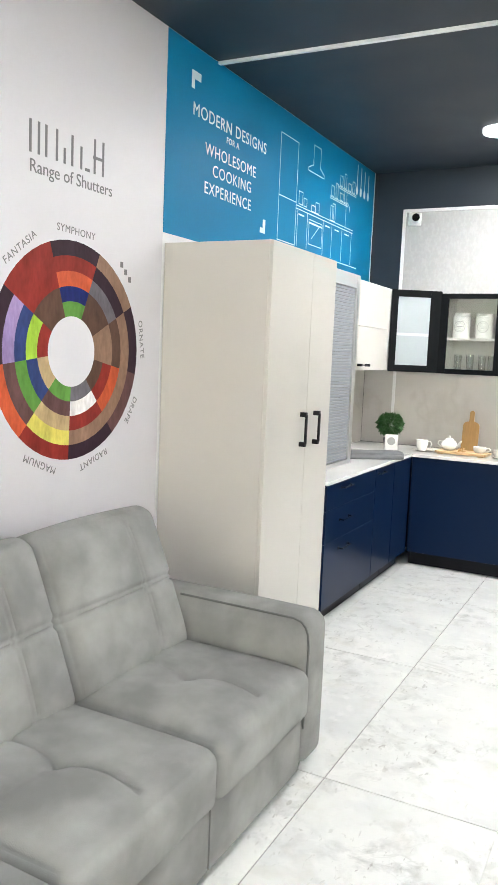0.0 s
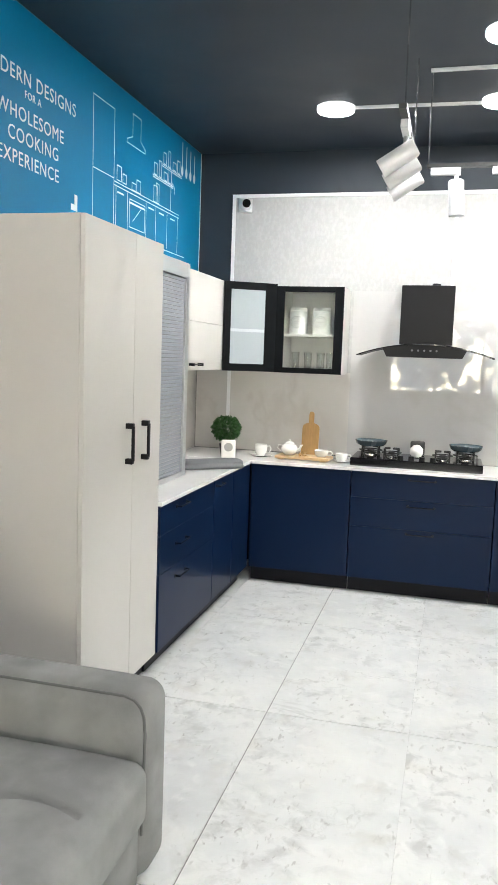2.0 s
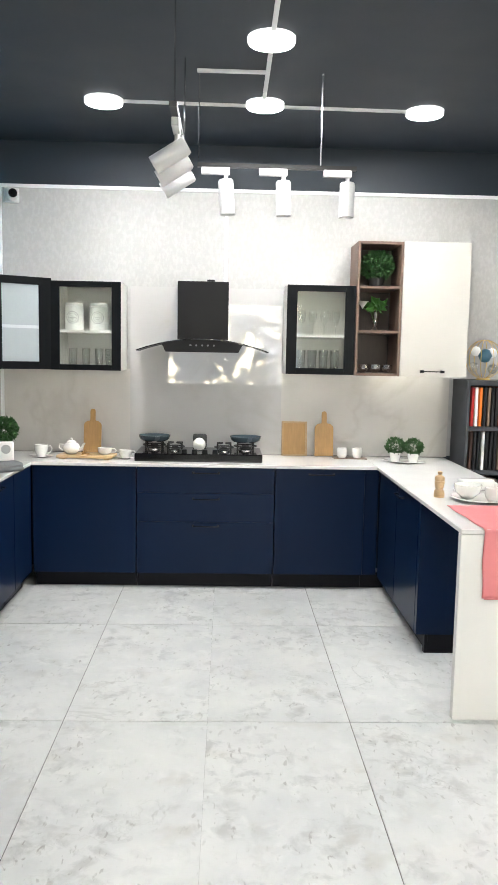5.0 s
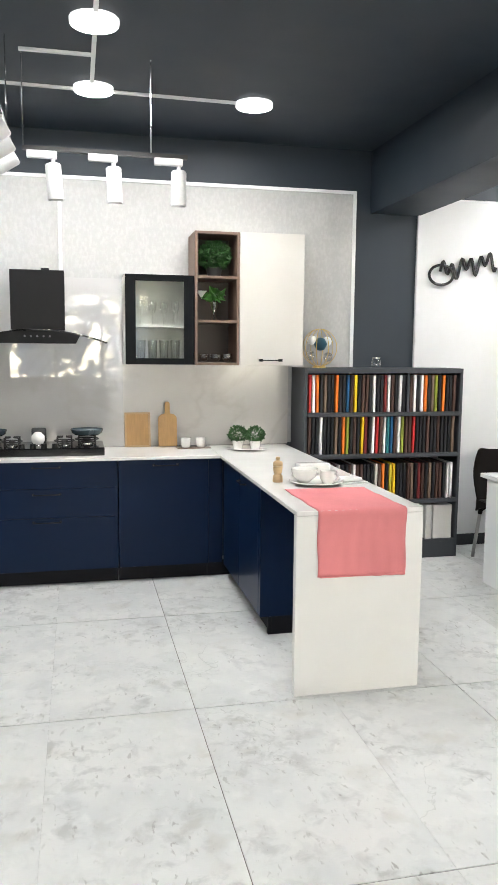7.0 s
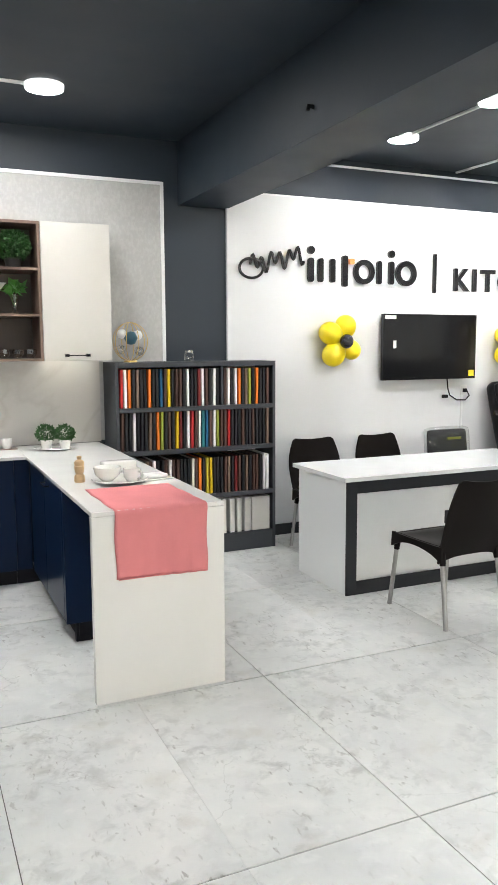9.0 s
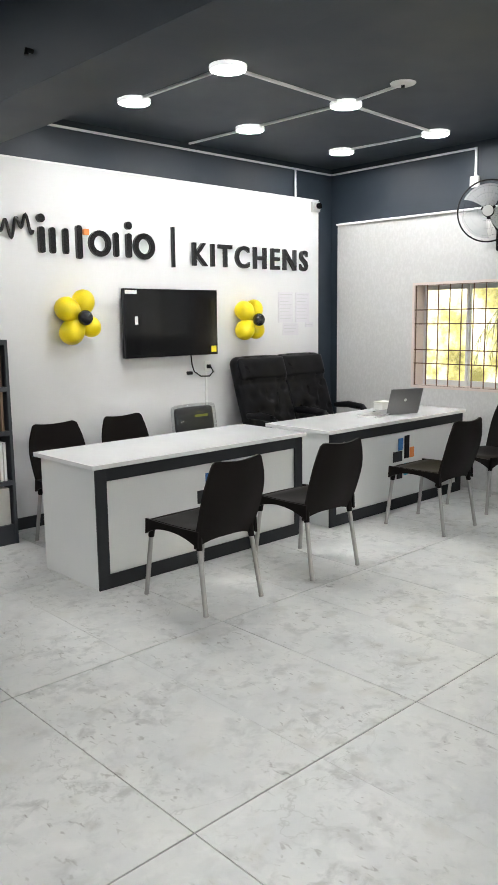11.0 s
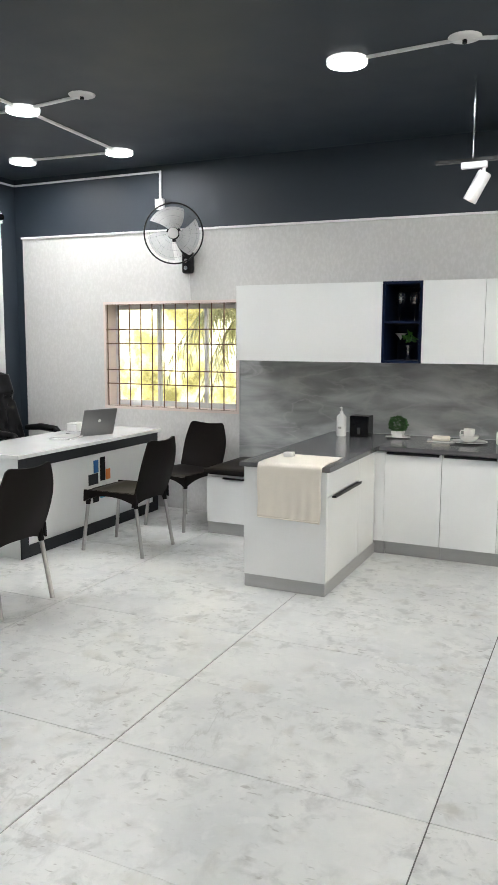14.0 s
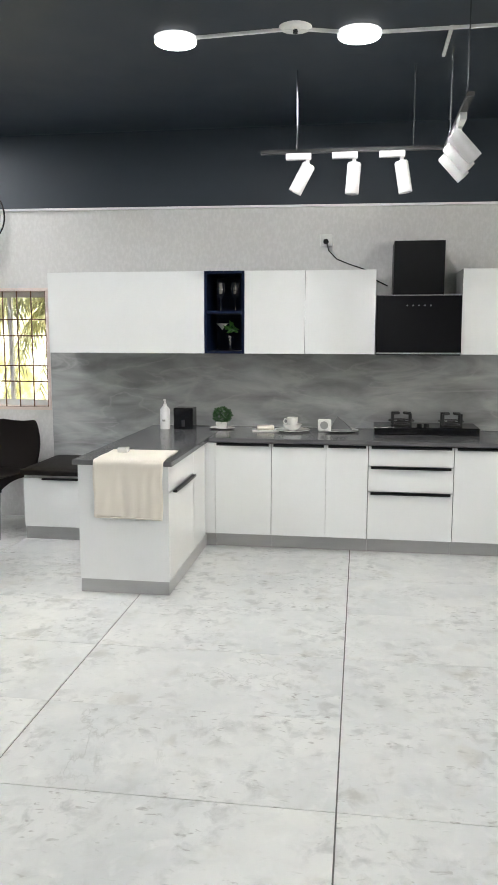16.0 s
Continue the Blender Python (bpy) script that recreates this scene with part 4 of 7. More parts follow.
def runner(name, loc, turn, w, along, drop, ma, label, seed, top_shift=0.0, rise=0.0):
    """Cloth lying on a top and hanging over its edge; local y = 0 at the edge, +y inwards."""
    rnd = random.Random(seed)
    t = thing(name, loc, label, "cloth", turn=turn)
    bm = bmesh.new()
    nx, ny = 26, 44
    total = along + drop
    ph = [rnd.uniform(0, 6.28) for _ in range(4)]
    grid = []
    for j in range(ny + 1):
        s = total * j / ny
        row = []
        for i in range(nx + 1):
            u = i / nx - 0.5
            hang = max(0.0, s - along)
            wob = 0.006 * hang / max(drop, 0.01) * (math.sin(9 * u * 2 + ph[0]) + 0.6 * math.sin(23 * u + ph[1])) + 0.0012 * math.sin(31 * u + 17 * s + ph[2])
            x = u * (w - 0.02 * hang) + top_shift * max(0, along - s) + 0.003 * math.sin(25 * s + ph[3])
            if s <= along - 0.01:
                p = (x, along - s + 0.002, 0.004 + abs(0.0012 * math.sin(40 * u + 30 * s)))
            elif s < along + 0.01:
                a = (s - along + 0.01) / 0.02 * math.pi / 2
                p = (x, 0.012 - 0.02 * math.sin(a), 0.004 - 0.012 * (1 - math.cos(a)))
            else:
                p = (x, -0.008 - abs(wob), -0.008 - (s - along - 0.01) * (1.0 + 0.03 * u))
            row.append(bm.verts.new(p))
        grid.append(row)
    for j in range(ny):
        for i in range(nx):
            bm.faces.new((grid[j][i], grid[j][i + 1], grid[j + 1][i + 1], grid[j + 1][i]))
    ob = part("cloth", bm, ma, t, "", 80)
    so = ob.modifiers.new("thickness", "SOLIDIFY")
    so.thickness, so.offset = 0.003, 1.0
    part("hem", tube([(-w / 2 + 0.012, -0.014, -drop + 0.006), (w / 2 - 0.012, -0.014, -drop + 0.006)], 0.0035, 6), ma, t)
    return t


runner("table_runner", (1.345, 3.93, ZT), 0, 0.42, 0.52, 0.305, PINK, "pink cotton table runner hanging over the end", 4, -0.02)
t = thing("pepper_mill", (1.155, 4.70, ZT), "small pale wooden pepper mill on peninsula", "pepper mill")
part("body", lathe([(0, 0), (0.027, 0), (0.028, 0.012), (0.026, 0.034), (0.021, 0.038), (0.019, 0.046), (0.022, 0.05), (0.025, 0.066), (0.026, 0.084), (0, 0.085)], 20), TIMBER, t, "", 50)
part("top", lathe([(0, 0.086), (0.025, 0.087), (0.026, 0.104), (0.02, 0.112), (0.011, 0.115), (0.009, 0.12), (0.013, 0.126), (0.012, 0.134), (0, 0.138)], 20), TIMBER, t, "", 50)
t = thing("dinner_plate", (1.34, 4.60, ZT + 0.004), "round white plate under bowl and cup", "plate")
part("plate", lathe([(0, 0), (0.085, 0), (0.145, 0.014), (0.14, 0.018), (0.085, 0.007), (0, 0.007)], 40), CERAMIC, t, "", 50)
t = thing("bowl", (1.28, 4.62, ZT + 0.012), "white ceramic bowl on the plate", "bowl")
part("bowl", lathe([(0, 0), (0.03, 0), (0.062, 0.03), (0.072, 0.07), (0.068, 0.07), (0.055, 0.03), (0, 0.012)], 28), CERAMIC, t, "", 50)
cup((1.39, 4.55, ZT + 0.012), 0.045, 0.065, "white tea cup with grey print on plate", -60)
t = thing("butter_dish", (1.40, 4.86, ZT), "white rectangular covered dish on peninsula", "dish", turn=5)
part("base", box(-0.11, 0.11, -0.05, 0.05, 0, 0.014, 0.004), CERAMIC, t)
part("cover", box(-0.095, 0.095, -0.038, 0.038, 0.014, 0.075, 0.012, seg=3), CERAMIC, t, "", 50)
t = thing("serving_tray", (1.53, 4.62, ZT), "small white tray with folded napkin", "tray", turn=10)
part("base", box(-0.085, 0.085, -0.06, 0.06, 0, 0.01, 0.003), CERAMIC, t)
part("napkin", box(-0.06, 0.06, -0.04, 0.04, 0.0105, 0.03, 0.006), WHITE_PLASTIC, t)

# ---- desk corner: north-east walls ----
PANEL_WHITE = material("white_panel_paint", (0.69, 0.69, 0.70), 0.6, vary=0.02, bump=0.04, fine=150)
structure("logo_panel", box(2.665, 6.46, YN - 0.03, YN, 0.0, 2.70, 0.002), PANEL_WHITE, "white painted panel behind the desks", "wall panel")
structure("skirting", boxes((2.665, 6.46, YN - 0.042, YN - 0.03, 0, 0.09), (6.46, XE, YN - 0.012, YN, 0, 0.09)), DARK_GREY, "grey skirting along the wall foot", "skirting")


def paper_top(y):
    """Upper edge of the east wallpaper, which drops a little towards the shop front."""
    return 2.438 + 0.0066 * (y - 0.5)


def east_sheet(y0, y1, z0, top, thick, bm=None):
    """Upright sheet on the east wall; top is a height or None for the sloping edge."""
    za, zb = (paper_top(y0), paper_top(y1)) if top is None else (top, top)
    return prism([(-y1, z0), (-y0, z0), (-y0, za), (-y1, zb)], thick, bm, on(EAST, XE, 0, 0))


bm = east_sheet(YS, WY0, 0.0, None, 0.006)
east_sheet(WY1, 6.27, 0.0, None, 0.006, bm)
east_sheet(WY0, WY1, 0.0, WZ0, 0.006, bm)
east_sheet(WY0, WY1, WZ1, None, 0.006, bm)
structure("wallpaper_east", bm, PAPER_GREY, "grey textured wallpaper", "wallpaper")
bm = prism([(-6.27, paper_top(6.27)), (-YS, paper_top(YS)), (-YS, paper_top(YS) + 0.015), (-6.27, paper_top(6.27) + 0.015)], 0.03, None, on(EAST, XE, 0, 0))
structure("trim_east", bm, TRIM_WHITE, "thin white trim on the wallpaper edge", "trim")

YL = YN - 0.03
BLACK_LETTER = material("black_acrylic", (0.012, 0.012, 0.013), 0.25, vary=0.1)
ORANGE = material("orange_acrylic", (0.75, 0.24, 0.06), 0.3)
word = thing("wall_lettering", (0, 0, 0), "raised black acrylic word on white wall", "sign")
lettering("letters", "KITCHENS", 0.27, BLACK_LETTER, on(NORTH, 4.80, YL - 0.016, 2.018), word, "", 0.014, weight=0.0055, spacing=1.30, sx=0.955)
wd = thing("wall_sign_bar", (4.605, YL, 1.99), "raised black upright bar between wall words", "sign")
part("bar", box(-0.012, 0.012, -0.03, 0, 0, 0.33, 0.002), BLACK_LETTER, wd)
logo = thing("wall_logo", (0, 0, 0), "raised black acrylic emblem shapes on white wall", "sign")


def blob(x, z, w, h, r, name="emblem_shape", ma=None):
    pts = []
    for cx, cz, a0 in ((w / 2 - r, h / 2 - r, 0), (-w / 2 + r, h / 2 - r, 90), (-w / 2 + r, -h / 2 + r, 180), (w / 2 - r, -h / 2 + r, 270)):
        pts += [(cx + r * math.cos(radians(a0 + 15 * k)), cz + r * math.sin(radians(a0 + 15 * k))) for k in range(7)]
    part(name, prism(pts, 0.028, matrix=on(NORTH, x, YL - 0.001, z)), ma or BLACK_LETTER, logo)


def ring_shape(x, z, ro, ri):
    bm = bmesh.new()
    n = 28
    rings = [[bm.verts.new((r * math.cos(k * math.tau / n), r * math.sin(k * math.tau / n), y)) for k in range(n)] for r, y in ((ro, 0), (ro, 0.028), (ri, 0.028), (ri, 0))]
    for i in range(4):
        a, b = rings[i], rings[(i + 1) % 4]
        for k in range(n):
            bm.faces.new((a[k], a[(k + 1) % n], b[(k + 1) % n], b[k]))
    bmesh.ops.transform(bm, matrix=on(NORTH, x, YL - 0.001, z), verts=bm.verts)
    part("emblem_shape", bm, BLACK_LETTER, logo)


for x in (3.385, 4.155):
    blob(x, 2.145, 0.05, 0.19, 0.02)
    blob(x, 2.30, 0.062, 0.062, 0.030)
for x, w in ((3.475, 0.045), (3.585, 0.045), (3.70, 0.05), (4.035, 0.045)):
    blob(x, 2.145, w, 0.19 if w < 0.05 else 0.25, 0.02)
blob(3.765, 2.225, 0.045, 0.045, 0.008, "accent_square", ORANGE)
ring_shape(3.885, 2.145, 0.10, 0.058)
ring_shape(4.305, 2.145, 0.105, 0.06)
part("emblem_scroll", tube([(2.85 + 0.47 * k / 60, YL - 0.018, 2.165 + 0.10 * (k / 60) + 0.055 * math.sin(k * 0.62) + 0.03 * math.sin(k * 0.29)) for k in range(61)], 0.012, 8), BLACK_LETTER, logo, "", 60)
part("emblem_scroll", tube([(2.86 + 0.1 * math.cos(k * math.tau / 24) * 1.0, YL - 0.018, 2.14 + 0.075 * math.sin(k * math.tau / 24)) for k in range(24)], 0.011, 8, closed=True), BLACK_LETTER, logo, "", 60)

# television
tv = thing("television", (4.53, YL, 1.247), "black flat television hung on white wall", "television")
part("housing", box(-0.45, 0.45, -0.075, -0.03, 0.02, 0.54, 0.006), BLACK, tv)
part("bezel", boxes((-0.49, -0.478, -0.088, -0.05, 0, 0.557), (0.478, 0.49, -0.088, -0.05, 0, 0.557), (-0.478, 0.478, -0.088, -0.05, 0.545, 0.557), (-0.478, 0.478, -0.088, -0.05, 0, 0.022), bevel=0.002), BLACK_GLOSS, tv)
part("screen", box(-0.478, 0.478, -0.082, -0.074, 0.022, 0.545), BLACK_GLOSS, tv, "dark glossy screen")
part("wall_mount", box(-0.2, 0.2, -0.03, 0.0, 0.12, 0.42), BLACK, tv)
part("sticker", box(0.42, 0.478, -0.0835, -0.0825, 0.022, 0.075), material("yellow_sticker", (0.75, 0.6, 0.02), 0.5), tv, "yellow corner sticker")
part("sticker", box(-0.478, -0.36, -0.0835, -0.0825, 0.515, 0.545), WHITE_PLASTIC, tv, "white printed sticker")
part("sticker", box(-0.385, -0.355, -0.0835, -0.0825, 0.27, 0.335), WHITE_PLASTIC, tv, "small white label on screen")
sk = thing("wall_socket", (4.965, YL, 1.14), "white wall socket with black plug", "socket")
part("plate", box(-0.035, 0.035, -0.01, 0, -0.045, 0.045, 0.003), WHITE_PLASTIC, sk)
part("plug", box(-0.016, 0.016, -0.04, -0.01, -0.02, 0.015, 0.005), BLACK, sk)
cable = thing("cable", (0, 0, 0), "black cable hanging from television to socket", "cable")
part("wire", tube([(4.75, YL - 0.04, 1.25), (4.77, YL - 0.03, 1.16), (4.80, YL - 0.02, 1.1), (4.88, YL - 0.015, 1.055), (4.98, YL - 0.015, 1.05), (5.02, YL - 0.02, 1.09), (4.975, YL - 0.04, 1.135)], 0.006, 8), BLACK, cable, "", 60)
part("adapter", box(4.725, 4.77, YL - 0.04, YL, 1.075, 1.105, 0.006), BLACK, cable)
structure("socket_trunking", box(4.935, 4.955, YL - 0.012, YL, 0.09, 1.09, 0.002), TRIM_WHITE, "white wire trunking under the socket", "trunking")

# balloon flowers
YELLOW = material("yellow_balloon", (0.86, 0.67, 0.004), 0.33, vary=0.06, coat=0.15)
BALLOON_BLACK = material("black_balloon", (0.012, 0.012, 0.013), 0.25, coat=0.3)
PETALS = {"yellow and black balloon flower on wall": (3.62, 1.575, ((0.04, 0.112, 0.088), (-0.09, 0.06, 0.092), (-0.06, -0.098, 0.095), (0.09, -0.062, 0.08))),
          "yellow and black balloon flower by television": (5.43, 1.545, ((0.025, 0.085, 0.086), (-0.085, 0.075, 0.088), (-0.08, -0.085, 0.09), (0.045, -0.08, 0.084)))}
for label, (cx, cz, petals) in PETALS.items():
    fl = thing("balloon_flower", (cx, YL, cz), label, "balloons", "balloon flowers")
    for px, pz, r in petals:
        prof = [(r * 0.99 * math.sin(math.pi * k / 14) * (1 - 0.10 * math.cos(math.pi * k / 14)), -1.16 * r * math.cos(math.pi * k / 14)) for k in range(15)]
        bm = lathe(prof, 28)
        bmesh.ops.transform(bm, matrix=pose(px, -0.10, pz, 0, math.degrees(math.atan2(px - 0.02, pz)), 0), verts=bm.verts)
        part("balloon", bm, YELLOW, fl, "yellow balloon", 80)
    part("balloon", lathe([(0.056 * math.sin(math.pi * k / 12), -0.058 * math.cos(math.pi * k / 12)) for k in range(13)], 24, (-0.005, -0.20, 0.0)), BALLOON_BLACK, fl, "black centre balloon", 80)
# pinned papers
PRINT_FAINT = material("faint_print", (0.56, 0.56, 0.57), 0.6)
for x, z, w, h in ((5.98, 1.66, 0.2, 0.29), (6.22, 1.66, 0.2, 0.29), (6.05, 1.45, 0.22, 0.12), (6.32, 1.49, 0.12, 0.05)):
    n = thing("notice", (x, YL, z), "faint printed white notice on white wall", "notice", "wall notices")
    part("paper", box(-w / 2, w / 2, -0.003, 0, -h / 2, h / 2), VINYL_WHITE, n)
    for k in range(int(h / 0.035)):
        part("printed_line", box(-w * 0.42, w * (0.42 - 0.1 * (k % 3)), -0.0045, -0.003, h / 2 - 0.025 - 0.033 * k, h / 2 - 0.018 - 0.033 * k), PRINT_FAINT, n)


def wall_camera(loc, turn, label):
    t = thing("security_camera", loc, label, "camera", "security cameras", turn)
    part("base", box(-0.05, 0.05, -0.03, 0, -0.05, 0.05, 0.006), WHITE_PLASTIC, t)
    part("ball", lathe([(0, -0.045), (0.03, -0.035), (0.045, 0), (0.03, 0.035), (0, 0.045)], 20, (0, -0.055, 0)), WHITE_PLASTIC, t, "", 80)
    part("lens", prism([(0.03 * math.cos(a * math.tau / 20), 0.03 * math.sin(a * math.tau / 20)) for a in range(20)], 0.012, matrix=on(NORTH, 0, -0.092, 0)), BLACK_GLOSS, t)
    return t


wall_camera((-1.50, YN - 0.006, 2.655), 20, "white security camera in wallpaper corner")
wall_camera((6.40, YN - 0.03, 2.64), -20, "white security camera on panel corner")

# sample rack
RACK_GREY = material("slate_grey_laminate", (0.055, 0.06, 0.068), 0.5, vary=0.08, spec=0.2)
rack = thing("sample_rack", (1.69, 6.01, 0), "dark grey rack filled with colour sample boards", "rack")
RW, RD_ = 1.23, YN - 6.012
part("side_panel", box(0, 0.022, 0, RD_, 0, 1.43, 0.001), RACK_GREY, rack)
part("side_panel", box(RW - 0.022, RW, 0, RD_, 0, 1.43, 0.001), RACK_GREY, rack)
part("top_panel", box(0.0225, RW - 0.0225, 0, RD_, 1.408, 1.43), RACK_GREY, rack)
part("back_panel", box(0.0225, RW - 0.0225, RD_ - 0.012, RD_, 0.12, 1.407), RACK_GREY, rack)
part("plinth", box(0.0225, RW - 0.0225, 0.004, RD_, 0, 0.119), RACK_GREY, rack)
for z in (0.12, 0.435, 0.785, 1.09):
    part("shelf", box(0.0225, RW - 0.0225, 0.001, RD_ - 0.0125, z, z + 0.02), RACK_GREY, rack)
for z in (0.437, 0.787, 1.092, 1.409):
    part("divider_rail", box(0.0225, RW - 0.0225, -0.006, 0.0005, z - 0.012, z + 0.016), RACK_GREY, rack)
part("divider", box(0.79, 0.805, 0.002, RD_ - 0.0125, 1.11, 1.405), RACK_GREY, rack)
SWATCH = [(0.45, 0.03, 0.03), (0.85, 0.83, 0.8), (0.78, 0.19, 0.03), (0.05, 0.05, 0.055), (0.20, 0.14, 0.10), (0.30, 0.34, 0.05), (0.10, 0.16, 0.08), (0.02, 0.10, 0.22), (0.75, 0.50, 0.02),
          (0.02, 0.02, 0.022), (0.19, 0.145, 0.115), (0.20, 0.03, 0.03), (0.48, 0.46, 0.44), (0.12, 0.11, 0.12), (0.60, 0.09, 0.03), (0.03, 0.18, 0.20), (0.55, 0.45, 0.04), (0.09, 0.05, 0.04), (0.30, 0.30, 0.33), (0.66, 0.62, 0.56)]
boards = []
for c in SWATCH:
    ma = material("sample_board", c, 0.45, vary=0.08, spec=0.12)
    me = bpy.data.meshes.new("sample_board")
    bm = box(-0.0095, 0.0095, 0, 0.28, 0, 0.27, 0.0012, seg=1)
    bm.to_mesh(me)
    bm.free()
    me.materials.append(ma)
    boards.append(me)
NAMES = ["red", "white", "orange", "dark grey", "brown", "olive green", "dark green", "blue", "yellow", "black", "taupe", "maroon", "pale grey", "charcoal", "rust", "teal", "mustard", "dark brown", "grey", "cream"]
rnd = random.Random(12)
picks = {1.111: [0, 1, 2, 9, 4, 5, 3, 6, 9, 13, 7, 17, 8, 9, 10, 12, 3, 18, 13, 9, 11, 1, 10, 9, 1, 0, 13, 9, 18, 3],
         0.806: [10, 9, 13, 1, 9, 17, 3, 4, 13, 6, 5, 9, 17, 2, 8, 11, 9, 18, 0, 17, 1, 15, 7, 9, 12, 5, 10, 9, 0, 14, 2, 9, 13],
         0.456: [4, 10, 17, 11, 10, 9, 4, 3, 18, 17, 9, 12, 1, 10, 17, 3, 9, 0, 19, 15, 2, 9, 16, 8, 9, 5, 13, 9]}
SWAP = {3: 9, 18: 1, 13: 9, 12: 1, 10: 17, 6: 2}
for z, pool in picks.items():
    for k in range(40):
        x = 0.045 + k * 0.0288
        if z > 1.0 and abs(x - 0.797) < 0.018:
            continue
        i = pool[(k + k // 30) % len(pool)]
        i = SWAP[i] if i in SWAP else i
        if k % 2 and rnd.random() < 0.45:
            i = (9, 17)[k // 2 % 2]
        s = new("sample_board", boards[i])
        s.matrix_basis = Matrix.Translation((1.69 + x, 6.018 + rnd.uniform(0, 0.006), z)) @ pose(0, 0, 0, 0, rnd.uniform(-0.6, 1.2), 0)
        tagged(s, NAMES[i] + " laminate sample board standing in the rack", "sample", "sample boards")
for k, w in enumerate((0.035, 0.03, 0.045, 0.03, 0.04, 0.035, 0.05, 0.15)):
    s = thing("sample_box", (1.69 + 0.62 + 0.06 * k, 6.03, 0.1405), "pale grey sample box file on lowest shelf", "box file", "sample boxes")
    part("case", box(0, w, 0, 0.24, 0, 0.26, 0.002), INSIDE if k % 2 else WHITE_PLASTIC, s)
    part("spine", box(0.004, w - 0.004, -0.002, 0.0, 0.01, 0.25), INSIDE, s)
# ornaments on the rack
GOLD = material("gold_wire", (0.65, 0.45, 0.15), 0.3, metal=0.9)
lampo = thing("wire_ornament", (1.84, 6.15, 1.43), "round gold wire ornament with blue and cream balls", "ornament")
part("base", lathe([(0, 0), (0.05, 0), (0.045, 0.012), (0, 0.015)], 20), GOLD, lampo)
bm = bmesh.new()
for k in range(4):
    m = pose(0, 0, 0.145, 0, 0, 25 + 38 * k)
    tube([m @ Vector((0.135 * math.cos(a * math.tau / 28), 0, 0.135 * math.sin(a * math.tau / 28))) for a in range(28)], 0.0026, 5, bm=bm, closed=True)
part("cage", bm, GOLD, lampo, "gold wire cage", 60)
part("ball", lathe([(0, -0.05), (0.03, -0.04), (0.05, 0), (0.03, 0.04), (0, 0.05)], 16, (0, -0.02, 0.17)), material("teal_ball", (0.02, 0.08, 0.12), 0.3), lampo, "dark blue ball", 80)
for bx_, bz_ in ((-0.07, 0.09), (0.065, 0.08), (0.055, 0.19), (-0.06, 0.2)):
    part("ball", lathe([(0, -0.036), (0.025, -0.026), (0.036, 0), (0.025, 0.026), (0, 0.036)], 14, (bx_, 0.0, bz_)), CUT if bz_ < 0.15 else WHITE_PLASTIC, lampo, "pale glass ball", 80)
t = thing("glass_jar", (2.27, 6.12, 1.43), "small clear glass jar on the rack", "jar")
part("jar", lathe([(0, 0), (0.032, 0), (0.036, 0.01), (0.036, 0.055), (0.028, 0.065), (0, 0.065)], 20), CLEAR, t, "", 50)
part("lid", lathe([(0, 0.0655), (0.03, 0.0655), (0.03, 0.08), (0, 0.082)], 20), STEEL, t)


# ---- desks ----
def desk(loc, w, d, h, label):
    t = thing("desk", loc, label, "desk", "white desks")
    part("desktop", box(-0.025, w + 0.025, -0.03, d, h - 0.028, h, 0.003), GLOSS_WHITE, t, "glossy white desktop")
    part("side_panel", box(0, 0.025, 0.0005, d - 0.05, 0, h - 0.0285, 0.001), GLOSS_WHITE, t)
    part("side_panel", box(w - 0.025, w, 0.0005, d - 0.05, 0, h - 0.0285, 0.001), GLOSS_WHITE, t)
    part("front_panel", box(0.0255, w - 0.0255, 0.008, 0.026, 0.0, h - 0.0285), GLOSS_WHITE, t)
    part("dark_border", boxes((0.0, 0.075, -0.012, 0.0, 0, h - 0.03), (w - 0.075, w, -0.012, 0.0, 0, h - 0.03), (0.075, w - 0.075, -0.012, 0.0, 0, 0.085), (0.075, w - 0.075, -0.012, 0.0, h - 0.105, h - 0.03), bevel=0.001), DARK_GREY, t, "dark grey front border")
    cols = (DARK_GREY, material("blue_square", (0.02, 0.14, 0.4), 0.4), BLACK, ORANGE, BLACK, material("cyan_square", (0.02, 0.35, 0.5), 0.4))
    cx = w * 0.53
    for (x, z, sw, sh), ma in zip(((-0.155, 0.385, 0.125, 0.085), (-0.085, 0.475, 0.06, 0.10), (0.0, 0.40, 0.065, 0.19), (0.075, 0.40, 0.06, 0.085), (-0.1, 0.24, 0.075, 0.12), (-0.005, 0.26, 0.06, 0.10)), cols):
        part("decal", box(cx + x, cx + x + sw, 0.004, 0.0075, z, z + sh), ma, t, "coloured square decal")
    return t


desk((2.78, 4.75, 0), 1.72, 0.66, 0.745, "white desk with dark grey framed front")
desk((4.745, 4.70, 0), 1.80, 0.64, 0.735, "white desk with coloured squares near window")

SEAT = material("dark_brown_plastic", (0.0065, 0.0048, 0.0045), 0.5, vary=0.15, fine=300, bump=0.05, spec=0.11)
LEG_ALU = material("satin_aluminium", (0.42, 0.41, 0.40), 0.32, metal=0.85, vary=0.05)


